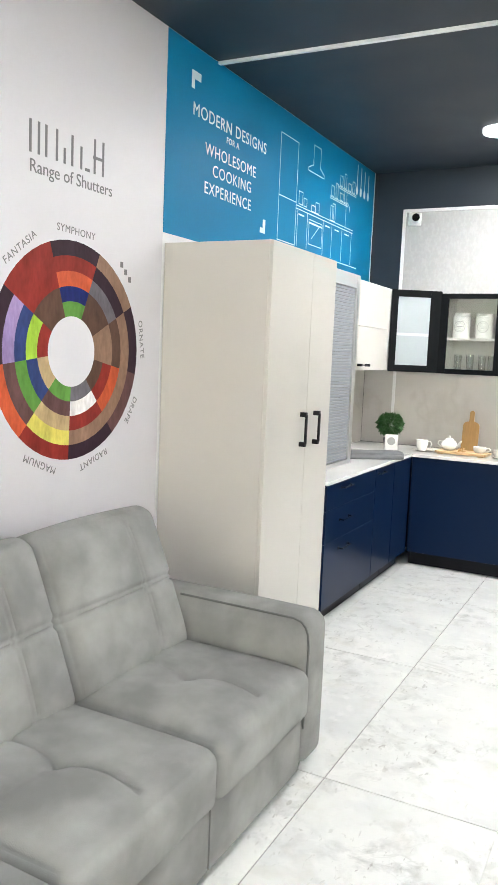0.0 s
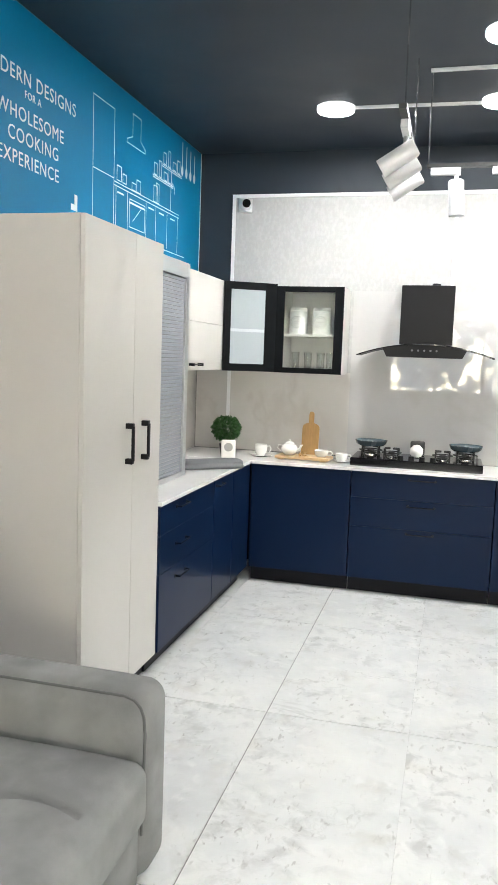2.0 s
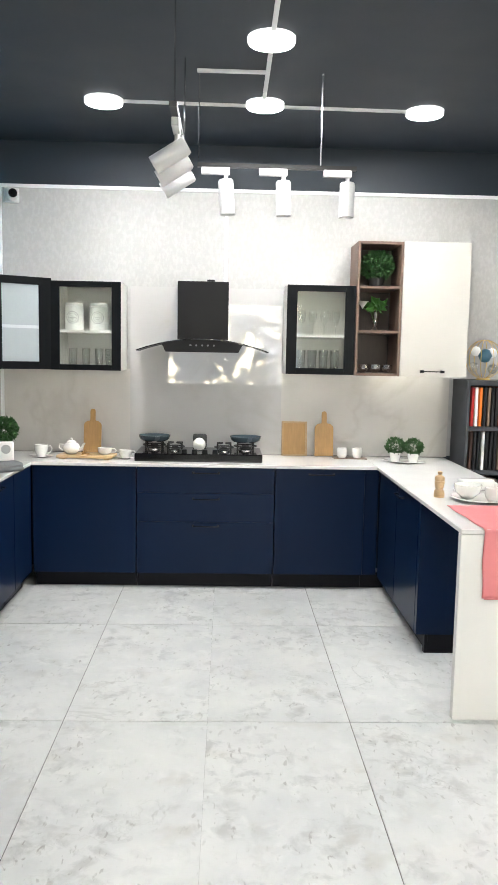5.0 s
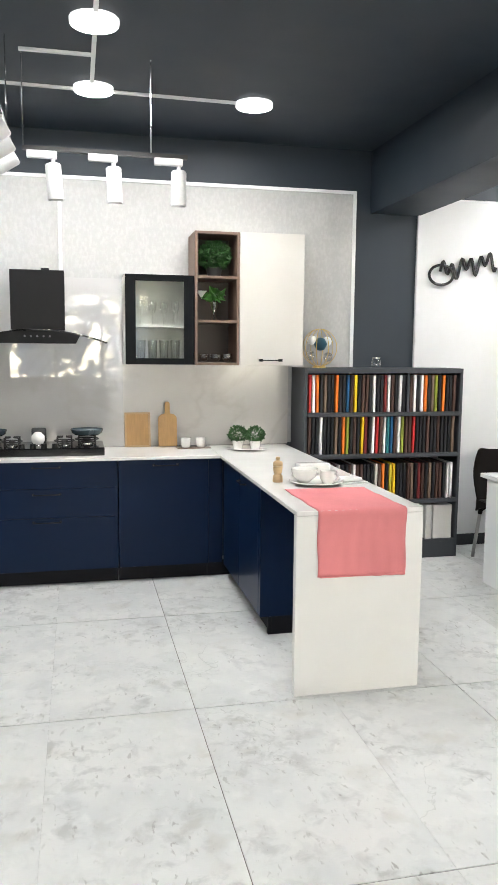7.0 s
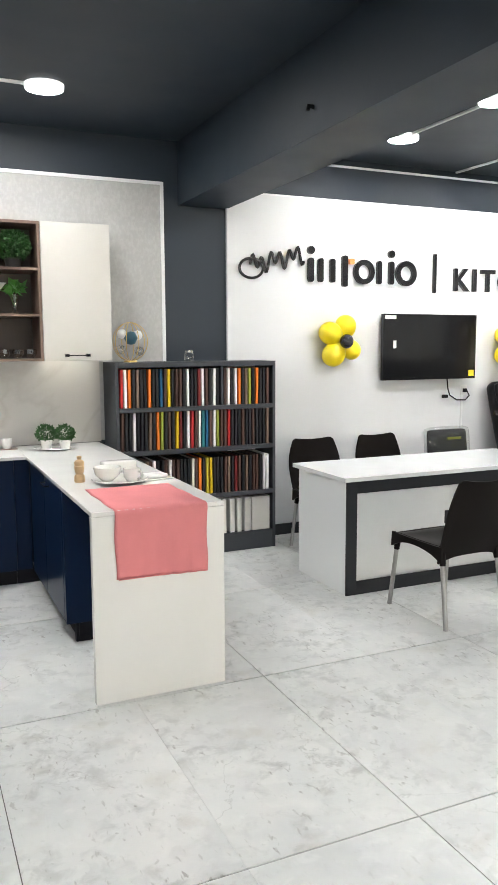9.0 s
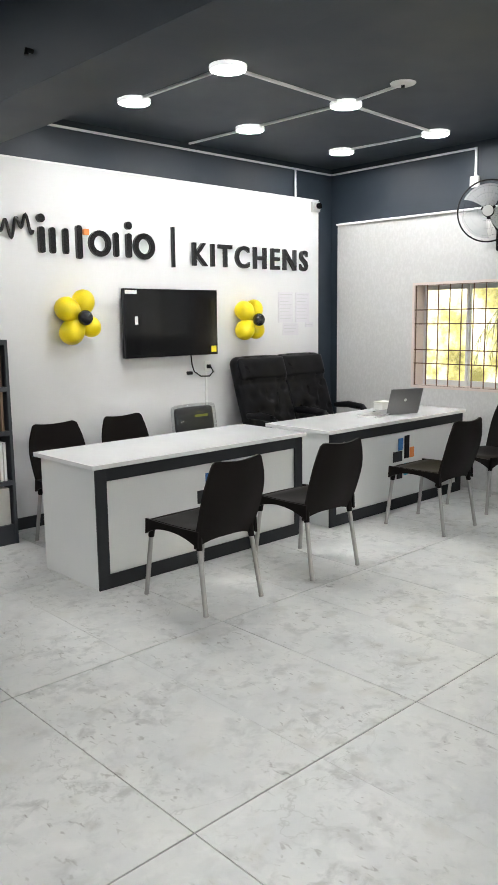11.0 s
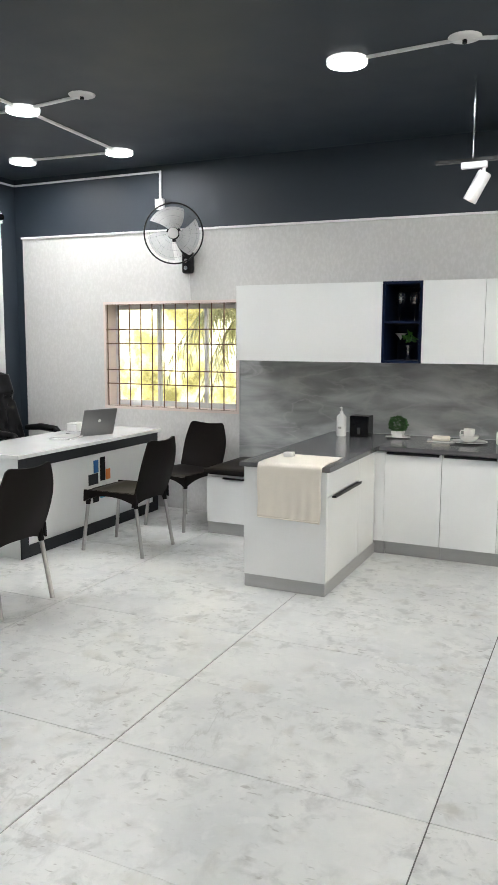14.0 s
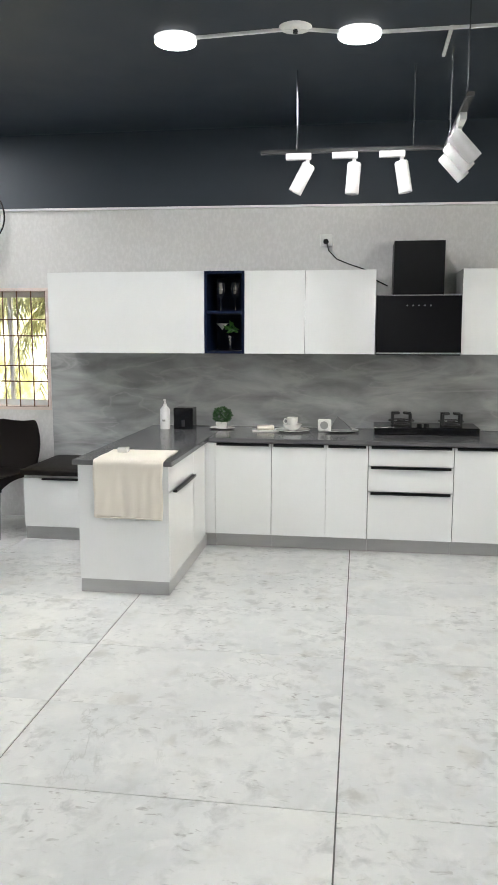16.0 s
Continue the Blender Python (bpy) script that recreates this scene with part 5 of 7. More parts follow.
def sheet_mesh(fn, nu, nv, thick):
    """A curved shell from fn(u, v) -> (x, y, z), thickened along its normal."""
    bm = bmesh.new()
    P = [[Vector(fn(i / nu, j / nv)) for i in range(nu + 1)] for j in range(nv + 1)]
    N = [[None] * (nu + 1) for _ in range(nv + 1)]
    for j in range(nv + 1):
        for i in range(nu + 1):
            du = P[j][min(i + 1, nu)] - P[j][max(i - 1, 0)]
            dv = P[min(j + 1, nv)][i] - P[max(j - 1, 0)][i]
            N[j][i] = du.cross(dv).normalized()
    a = [[bm.verts.new(P[j][i]) for i in range(nu + 1)] for j in range(nv + 1)]
    b = [[bm.verts.new(P[j][i] - thick * N[j][i]) for i in range(nu + 1)] for j in range(nv + 1)]
    for j in range(nv):
        for i in range(nu):
            bm.faces.new((a[j][i], a[j][i + 1], a[j + 1][i + 1], a[j + 1][i]))
            bm.faces.new((b[j][i], b[j + 1][i], b[j + 1][i + 1], b[j][i + 1]))
    for i in range(nu):
        bm.faces.new((a[0][i + 1], a[0][i], b[0][i], b[0][i + 1]))
        bm.faces.new((a[nv][i], a[nv][i + 1], b[nv][i + 1], b[nv][i]))
    for j in range(nv):
        bm.faces.new((a[j][0], a[j + 1][0], b[j + 1][0], b[j][0]))
        bm.faces.new((a[j + 1][nu], a[j][nu], b[j][nu], b[j + 1][nu]))
    return bm


def plastic_chair(loc, turn, label):
    """Moulded seat and back on four round legs; faces local +y."""
    t = thing("chair", loc, label, "chair", "moulded plastic chairs", turn)

    def seat(u, v):
        x = (u - 0.5) * (0.415 + 0.02 * math.sin(math.pi * v))
        y = -0.20 + 0.43 * v
        return x, y, 0.455 - 0.024 * math.sin(math.pi * v) * (1 - (2 * u - 1) ** 2) - 0.02 * max(0, v - 0.85) / 0.15

    part("seat", sheet_mesh(seat, 14, 14, 0.012), SEAT, t, "", 60)
    for sx in (-1, 1):
        part("side_apron", sheet_mesh(lambda u, v: (sx * (0.207 + 0.012 * math.sin(math.pi * u) + 0.004 * v), -0.215 + 0.44 * u, 0.452 - v * (0.032 + 0.055 * abs(2 * u - 1) ** 2.2)), 16, 4, 0.014 * sx), SEAT, t, "", 60)
    part("front_apron", sheet_mesh(lambda u, v: (0.205 * (2 * u - 1), 0.226 + 0.004 * v, 0.437 - v * (0.022 + 0.05 * abs(2 * u - 1) ** 2.4)), 14, 3, -0.014), SEAT, t, "", 60)

    def back(u, v):
        half = 0.211 + 0.014 * math.sin(math.pi * v) - 0.036 * max(0.0, (v - 0.5) / 0.5) ** 2
        q = 2 * u - 1
        foot = 0.045 * abs(q) ** 3 * (1 - v) ** 6
        return -q * half, -0.20 - 0.115 * v + 0.03 * (q * q) - 0.02 * math.sin(math.pi * v), 0.40 - foot + (0.418 + 0.018 * q * q - 0.022 * (max(0.0, abs(q) - 0.8) / 0.2) ** 2) * v

    part("backrest", sheet_mesh(back, 20, 20, 0.014), SEAT, t, "", 60)
    for sx, sy in ((-1, -1), (1, -1), (-1, 1), (1, 1)):
        top = (sx * 0.192, -0.185 if sy < 0 else 0.20, 0.43)
        leg = part("leg", tube([(sx * 0.21, -0.255 if sy < 0 else 0.25, 0.005), top], 0.0135, 12), LEG_ALU, t, "", 50)
        part("socket", tube([(sx * 0.1955, -0.199 if sy < 0 else 0.21, 0.345), (sx * 0.191, -0.183 if sy < 0 else 0.199, 0.44)], 0.02, 12, radii=[0.0165, 0.022]), SEAT, leg, "", 50)
        part("foot_cap", tube([(sx * 0.21, -0.255 if sy < 0 else 0.25, 0.0), (sx * 0.2098, -0.2542 if sy < 0 else 0.2495, 0.014)], 0.0145, 12), LEG_ALU, leg)
    return t


first = plastic_chair((3.17, 4.275, 0), 2, "dark brown plastic chair with aluminium legs")
for x, y, a in ((4.0, 4.25, -1), (5.35, 4.215, 0), (6.20, 4.22, 78), (3.25, 5.72, 180), (3.87, 5.74, 184)):
    copy_thing(first, pose(x, y, 0, 0, 0, a))

LEATHER = material("black_leather", (0.006, 0.006, 0.007), 0.3, vary=0.3, scale=12, fine=160, bump=0.12, spec=0.12)


def pillow(sx, sy, sz, r, bulge=0.0, n=12, tufts=(), bm=None, at=None, creases=()):
    """A soft block: rounded box with swollen faces; tufts are (u, v, depth) on its top."""
    bm = bm or bmesh.new()
    made = bmesh.ops.create_cube(bm, size=2.0)
    bmesh.ops.subdivide_edges(bm, edges=list({e for v in made["verts"] for e in v.link_edges}), cuts=n, use_grid_fill=True)
    fresh = [v for v in bm.verts if not v.tag]
    half = Vector((sx / 2, sy / 2, sz / 2))
    for v in fresh:
        v.tag = True
        u = v.co.copy()
        p = Vector((u.x * half.x, u.y * half.y, u.z * half.z))
        inner = Vector([max(-h + r, min(h - r, c)) for c, h in zip(p, half)])
        d = p - inner
        q = inner + d.normalized() * r if d.length > 1e-9 else p
        q += Vector((u.x * (1 - u.y ** 2) * (1 - u.z ** 2) * bulge * 0.4, u.y * (1 - u.x ** 2) * (1 - u.z ** 2) * bulge * 0.4, u.z * (1 - u.x ** 4) * (1 - u.y ** 4) * bulge))
        if u.z > 0.3:
            for a, b, depth, wide in tufts:
                q.z -= depth * math.exp(-(((u.x - a) * half.x) ** 2 + ((u.y - b) * half.y) ** 2) / wide ** 2)
            for axis, c, lo, hi, depth, wide in creases:
                along, across = (u.x, u.y) if axis == "y" else (u.y, u.x)
                s = half.y if axis == "y" else half.x
                if axis == "arc":  # bows sideways between its ends
                    across -= c * math.sin(math.pi * min(1.0, max(0.0, (along - lo) / (hi - lo))))
                    if lo <= along <= hi:
                        q.z -= depth * math.exp(-((across * s) / wide) ** 2)
                    continue
                if lo <= along <= hi:
                    q.z -= depth * math.exp(-(((across - c) * s) / wide) ** 2)
        v.co = q
    if at is not None:
        bmesh.ops.transform(bm, matrix=at, verts=fresh)
    return bm


rnd = random.Random(23)
CRUMPLES = [(rnd.uniform(-0.75, 0.75), rnd.uniform(-0.95, 0.15), rnd.uniform(0.012, 0.03), rnd.uniform(0.022, 0.05)) for _ in range(26)]


def executive_chair(loc, turn, label):
    t = thing("office_chair", loc, label, "chair", "leather office chairs", turn)
    part("seat", pillow(0.56, 0.54, 0.13, 0.05, 0.02, at=pose(0, 0, 0.48)), LEATHER, t, "", 80)
    part("backrest", pillow(0.59, 0.72, 0.13, 0.06, 0.025, 30, CRUMPLES,
                            at=pose(0, -0.36, 0.865, 71, 0, 180), creases=[("y", 0.26, -1, 1, 0.03, 0.015), ("x", -0.55, 0.26, 1, 0.012, 0.02), ("x", 0.5, 0.26, 1, 0.012, 0.02)]), LEATHER, t, "buttoned black leather back", 80)
    part("headrest", pillow(0.54, 0.21, 0.06, 0.026, 0.014, 20, [(-0.5, 0.0, 0.012, 0.04), (0.4, -0.2, 0.012, 0.05)], at=pose(0, -0.375, 1.10, 71, 0, 180)), LEATHER, t, "", 80)
    for s in (-1, 1):
        part("armrest", tube([(s * 0.30, -0.22, 0.70), (s * 0.31, -0.05, 0.715), (s * 0.31, 0.12, 0.70), (s * 0.30, 0.22, 0.62), (s * 0.29, 0.2, 0.50)], 0.03, 10, radii=[0.026, 0.034, 0.034, 0.03, 0.024]), LEATHER, t, "", 60)
    part("column", tube([(0, 0, 0.10), (0, 0, 0.44)], 0.028, 12), BLACK, t, "", 50)
    for k in range(5):
        a = math.tau * k / 5
        leg = part("base_leg", tube([(0, 0, 0.12), (0.29 * math.cos(a), 0.29 * math.sin(a), 0.075)], 0.02, 8, radii=[0.026, 0.016]), BLACK, t, "", 50)
        part("castor", tube([(0.29 * math.cos(a) - 0.02 * math.sin(a), 0.29 * math.sin(a) + 0.02 * math.cos(a), 0.028), (0.29 * math.cos(a) + 0.02 * math.sin(a), 0.29 * math.sin(a) - 0.02 * math.cos(a), 0.028)], 0.028, 12), BLACK, leg, "", 50)
    return t


e = executive_chair((5.42, 5.74, 0), 176, "high-backed black leather executive chair behind desk")
copy_thing(e, pose(6.05, 5.80, 0, 0, 0, 178))

# small chair still in its wrapping
WRAP = glass("plastic_film", (0.9, 0.91, 0.91), 0.06, 0.03, 0.4)
ch = thing("office_chair", (4.56, 5.80, 0), "small black mesh chair wrapped in plastic film", "chair", turn=180)
part("seat", pillow(0.44, 0.42, 0.08, 0.035, 0.01, 8, at=pose(0, 0, 0.46)), CAST, ch, "", 80)
part("backrest", pillow(0.40, 0.38, 0.05, 0.024, 0.01, 10, at=pose(0, -0.22, 0.64, 83, 0, 180)), CAST, ch, "", 80)
part("wrapping", pillow(0.44, 0.42, 0.09, 0.03, 0.02, 9, [(0.3, 0.4, 0.03, 0.05), (-0.4, -0.2, 0.03, 0.06), (0.1, -0.5, 0.03, 0.05)], at=pose(0, -0.22, 0.64, 83, 0, 180)), WRAP, ch, "crumpled clear plastic film", 30)
part("print_bar", box(-0.09, 0.05, -0.162, -0.157, 0.752, 0.772), material("dull_yellow_print", (0.22, 0.24, 0.03), 0.5), ch)
part("column", tube([(0, 0, 0.02), (0, 0, 0.43)], 0.025, 12), BLACK, ch, "", 50)
for k in range(5):
    a = math.tau * k / 5
    part("base_leg", tube([(0, 0, 0.08), (0.26 * math.cos(a), 0.26 * math.sin(a), 0.02)], 0.018, 8), BLACK, ch, "", 50)

# laptop, papers and box on the second desk
GREY_METAL = material("grey_laptop_metal", (0.22, 0.22, 0.23), 0.35, metal=0.6)
lap = thing("laptop", (5.95, 4.99, 0.735), "open silver grey laptop on desk", "laptop", turn=160)
part("keyboard_deck", box(-0.16, 0.16, -0.11, 0.11, 0, 0.014, 0.004), GREY_METAL, lap)
lid = part("screen", box(-0.16, 0.16, -0.004, 0.004, 0.0, 0.22, 0.003), GREY_METAL, lap)
lid.matrix_basis = pose(0, 0.112, 0.012, -18, 0, 0)
part("emblem", prism([(0.014 * math.cos(a * math.tau / 14), 0.014 * math.sin(a * math.tau / 14)) for a in range(14)], 0.001, matrix=pose(0, 0.0042, 0.12, -90, 0, 0)), WHITE_PLASTIC, lid)
pp = thing("paper_stack", (5.66, 5.0, 0.735), "thin stack of white papers on desk", "papers", turn=12)
part("sheets", box(-0.13, 0.13, -0.09, 0.09, 0, 0.012, 0.002), WHITE_PLASTIC, pp)
part("top_sheet", box(-0.12, 0.12, -0.1, 0.08, 0.0125, 0.016), PRINT_GREY, pp)
bx = thing("small_box", (6.11, 5.24, 0.735), "small white carton at the desk back", "box")
part("carton", box(-0.07, 0.07, -0.05, 0.05, 0, 0.055, 0.003), WHITE_PLASTIC, bx)
part("lid", box(-0.072, 0.072, -0.052, 0.052, 0.0555, 0.07, 0.003), WHITE_PLASTIC, bx)

# ---- window with bars ----
REVEAL = material("pinkish_reveal_paint", (0.66, 0.56, 0.52), 0.6, vary=0.05)
RUST = material("rusty_brown_bar", (0.12, 0.065, 0.04), 0.6, vary=0.3, scale=20)
win = tagged(thing("window_1", (0, 0, 0), "sliding window in white frame behind rusty grille", "window"), kind="structure")
part("reveal", boxes((XE - 0.012, XE + 0.20, WY0 - 0.012, WY0 + 0.012, WZ0 - 0.012, WZ1 + 0.012), (XE - 0.012, XE + 0.20, WY1 - 0.012, WY1 + 0.012, WZ0 - 0.012, WZ1 + 0.012),
                     (XE - 0.012, XE + 0.20, WY0 + 0.012, WY1 - 0.012, WZ0 - 0.012, WZ0 + 0.012), (XE - 0.012, XE + 0.20, WY0 + 0.012, WY1 - 0.012, WZ1 - 0.012, WZ1 + 0.012)), REVEAL, win, "pinkish painted reveal")
x0 = XE + 0.15
frames = [(WY0 + 0.012, 4.37, x0), (4.34, 4.86, x0 + 0.02), (4.83, WY1 - 0.012, x0)]
for a, b, x in frames:
    sash = part("window_frame", boxes((x, x + 0.02, a, a + 0.032, WZ0 + 0.012, WZ1 - 0.012), (x, x + 0.02, b - 0.032, b, WZ0 + 0.012, WZ1 - 0.012), (x, x + 0.02, a + 0.032, b - 0.032, WZ0 + 0.012, WZ0 + 0.06), (x, x + 0.02, a + 0.032, b - 0.032, WZ1 - 0.055, WZ1 - 0.012), bevel=0.002), WHITE_METAL, win, "white sash frame")
    g = part("pane", box(x + 0.008, x + 0.012, a + 0.032, b - 0.032, WZ0 + 0.06, WZ1 - 0.055), PANE, sash)
    g.visible_shadow = False
for k in range(12):
    y = WY0 + 0.02 + (WY1 - WY0 - 0.04) * k / 11
    part("grille_bar", box(XE + 0.003, XE + 0.011, y - 0.004, y + 0.004, WZ0 + 0.012, WZ1 - 0.012), RUST, win)
for f in (0.01, 0.23, 0.363, 0.615, 0.75, 0.99):
    z = WZ0 + (WZ1 - WZ0) * f
    part("grille_bar", box(XE - 0.004, XE + 0.003, WY0 + 0.012, WY1 - 0.012, z - 0.005, z + 0.005), RUST, win)

# wall fan
fan = thing("wall_fan", (XE - 0.006, 4.43, 2.125), "black and white wall fan in round wire guard", "fan")
part("mount", box(-0.06, 0, -0.05, 0.05, -0.03, 0.16, 0.02, seg=3), BLACK, fan, "", 50)
for kz in (0.015, 0.075):
    bm = lathe([(0, 0), (0.02, 0), (0.017, 0.016), (0, 0.018)], 18)
    bmesh.ops.transform(bm, matrix=pose(-0.058, 0, kz, 0, -90, 0), verts=bm.verts)
    part("knob", bm, STEEL, fan, "grey round switch knob", 40)
part("arm", tube([(-0.03, 0, 0.13), (-0.10, 0.02, 0.20), (-0.13, 0.045, 0.28)], 0.03, 10, radii=[0.04, 0.035, 0.045]), BLACK, fan, "", 50)
head = pose(-0.17, 0.055, 0.29, 0, 0, 26) @ Matrix.Scale(1.1, 4) @ pose(0, 0, 0, 0, -94, 0)
bm = lathe([(0, -0.06), (0.045, -0.06), (0.06, -0.03), (0.06, 0.03), (0, 0.03)], 20)
bmesh.ops.transform(bm, matrix=head, verts=bm.verts)
part("motor", bm, BLACK, fan, "", 50)
GREY_BLADE = material("translucent_grey_blade", (0.62, 0.63, 0.64), 0.25, vary=0.05)
GREY_BLADE.node_tree.nodes["Principled BSDF"].inputs["Alpha"].default_value = 0.65
for k in range(3):
    def blade(u, v, k=k):
        r = 0.045 + 0.155 * v
        a = math.tau * k / 3 + (u - 0.5) * (1.75 - 0.25 * v) + 0.35 * v
        return r * math.cos(a), r * math.sin(a), 0.05 + 0.05 * (u - 0.5)
    bm = sheet_mesh(blade, 8, 8, 0.002)
    bmesh.ops.transform(bm, matrix=head, verts=bm.verts)
    part("blade", bm, GREY_BLADE, fan, "pale grey blade", 60)
bm = bmesh.new()
tube([(0.225 * math.cos(a * math.tau / 48), 0.225 * math.sin(a * math.tau / 48), 0.05) for a in range(48)], 0.006, 8, bm=bm, closed=True)
bmesh.ops.transform(bm, matrix=head, verts=bm.verts)
part("guard_ring", bm, BLACK, fan, "", 60)
bm = bmesh.new()
for ring in (0.075, 0.13, 0.18):
    tube([(ring * math.cos(a * math.tau / 40), ring * math.sin(a * math.tau / 40), 0.05 + 0.06 * (1 - ((ring - 0.03) / 0.195) ** 2)) for a in range(40)], 0.0007, 4, bm=bm, closed=True)
for k in range(32):
    a = math.tau * k / 32
    tube([((0.03 + 0.195 * s) * math.cos(a), (0.03 + 0.195 * s) * math.sin(a), 0.05 + 0.06 * (1 - s ** 2)) for s in (0, 0.35, 0.7, 1)], 0.0004, 4, bm=bm)
bmesh.ops.transform(bm, matrix=head, verts=bm.verts)
part("guard_wires", bm, BLACK, fan)
bm = lathe([(0, 0.105), (0.04, 0.105), (0.038, 0.118), (0, 0.12)], 24)
bmesh.ops.transform(bm, matrix=head, verts=bm.verts)
part("guard_badge", bm, WHITE_METAL, fan, "pale grey centre badge", 40)
structure("fan_cord", tube([(XE - 0.012, 4.43, 2.095), (XE - 0.012, 4.42, 1.87)], 0.003, 6), WHITE_PLASTIC, "thin white cord hanging under the fan", "cord")
jb = thing("junction_box", (XE, 4.72, 2.70), "small white junction box above the fan", "junction box")
part("case", box(-0.035, 0, -0.04, 0.04, -0.045, 0.045, 0.003), WHITE_PLASTIC, jb)
part("switch", box(-0.042, -0.035, -0.012, 0.012, -0.02, 0.02, 0.002), WHITE_PLASTIC, jb)

# ---- white kitchen along the east wall ----
structure("splashback_east", boxes((XE - 0.014, XE - 0.007, -0.2, 3.10, 0.79, 1.372), (XE - 0.014, XE - 0.007, 3.10, 3.94, 0.0, 1.372), (XE - 0.014, XE - 0.007, 3.79, 3.94, 1.372, 1.93)), SPLASH_GREY, "grey veined marble splashback slab", "splashback")
PLINTH_ALU = material("aluminium_plinth", (0.42, 0.42, 0.42), 0.35, metal=0.5, vary=0.06, stretch=(1, 1, 8))
EX = 5.968


def gola(x0, x1, z=0.752):
    return (x0, x1, 0.105, z, "edge", (x0 + x1) / 2, z - 0.001, x1 - x0 - 0.03)


EB = "glossy white base cabinet with black edge pull"
dE = XE - 0.02 - EX
cabinet("base_cabinet", (EX, 2.46), -90, 0.395, dE, 0.105, 0.756, [gola(0, 0.395)], GLOSS_WHITE, GLOSS_WHITE, EB, "cabinet", PLINTH_ALU, "white base units")
cabinet("base_cabinet", (EX, 2.063), -90, 0.66, dE, 0.105, 0.756, [gola(0, 0.376), gola(0.376, 0.66)], GLOSS_WHITE, GLOSS_WHITE, "glossy white two-door base cabinet", "cabinet", PLINTH_ALU, "white base units")
cabinet("drawer_unit", (EX, 1.40), -90, 0.566, dE, 0.105, 0.756,
        [(0, 0.566, 0.617, 0.752, "edge", 0.283, 0.751, 0.53), (0, 0.566, 0.44, 0.613, "edge", 0.283, 0.612, 0.53), (0, 0.566, 0.105, 0.436, "edge", 0.283, 0.435, 0.53)], GLOSS_WHITE, GLOSS_WHITE,
        "glossy white unit with three drawers", "cabinet", PLINTH_ALU, "white base units", "drawer_front")
cabinet("base_cabinet", (EX, 0.832), -90, 0.60, dE, 0.105, 0.756, [gola(0, 0.60)], GLOSS_WHITE, GLOSS_WHITE, EB, "cabinet", PLINTH_ALU, "white base units")
cabinet("base_cabinet", (EX, 0.23), -90, 0.43, dE, 0.105, 0.756, [gola(0, 0.43)], GLOSS_WHITE, GLOSS_WHITE, EB, "cabinet", PLINTH_ALU, "white base units")
f = thing("filler_panel", (EX - 0.012, 2.462, 0), "glossy white filler panel in cabinet corner", "panel")
part("board", box(0, 0.016, 0, 0.085, 0.105, 0.752, 0.001), GLOSS_WHITE, f)
part("plinth", box(0.05, 0.066, 0, 0.085, 0, 0.104), PLINTH_ALU, f)
# peninsula of the white kitchen
pen = thing("island_unit", (4.905, 2.53, 0), "glossy white peninsula unit with drawer and door", "cabinet")
part("body", box(0.019, XE - 0.02 - 4.905, 0.019, 0.53, 0.085, 0.756), GLOSS_WHITE, pen)
part("end_panel", box(0, 0.018, 0.0, 0.535, 0.08, 0.756, 0.0015), GLOSS_WHITE, pen)
dr = part("drawer_front", box(0.0195, 0.655, 0.0, 0.018, 0.605, 0.75, 0.0018), GLOSS_WHITE, pen)
part("handle", boxes((0.10, 0.63, -0.022, 0.0, 0.588, 0.6), (0.10, 0.63, -0.026, -0.02, 0.588, 0.604), bevel=0.001), BLACK, dr)
part("door", box(0.0195, 0.655, 0.0, 0.018, 0.085, 0.6, 0.0018), GLOSS_WHITE, pen)
part("side_panel", box(0.658, 1.044, 0.0, 0.018, 0.085, 0.752, 0.0018), GLOSS_WHITE, pen)
part("plinth", boxes((0.004, 0.012, 0.004, 0.53, 0.0, 0.079), (0.012, 1.10, 0.004, 0.012, 0.0, 0.079)), PLINTH_ALU, pen, "brushed aluminium plinth")
part("back_panel", box(0.019, XE - 0.02 - 4.905, 0.5305, 0.54, 0.0, 0.756), GLOSS_WHITE, pen)
slab("worktop", [(4.885, XE - 0.015, 2.505, 3.09), (5.935, XE - 0.015, -0.2, 2.5035)], QUARTZ_GREY, "polished dark grey quartz worktop with peninsula", 0.757, 0.787)
# low bench
bench = thing("bench_unit", (5.97, 3.10, 0), "low white bench unit with dark padded top", "bench")
part("body", box(0.02, XE - 0.02 - 5.97, 0.0, 0.79, 0.10, 0.48), GLOSS_WHITE, bench)
bf = part("drawer_front", box(0.0, 0.019, 0.003, 0.787, 0.10, 0.462, 0.0018), GLOSS_WHITE, bench)
part("handle", box(-0.02, 0.0, 0.15, 0.64, 0.45, 0.463), BLACK, bf)
part("plinth", box(0.03, 0.045, 0.0, 0.79, 0.0, 0.099), PLINTH_ALU, bench)
part("padded_top", pillow(XE - 0.025 - 5.93, 0.80, 0.05, 0.018, 0.006, 10, at=pose((XE - 0.025 - 5.93) / 2 - 0.04, 0.40, 0.506)), SEAT, bench, "dark brown padded seat top", 60)
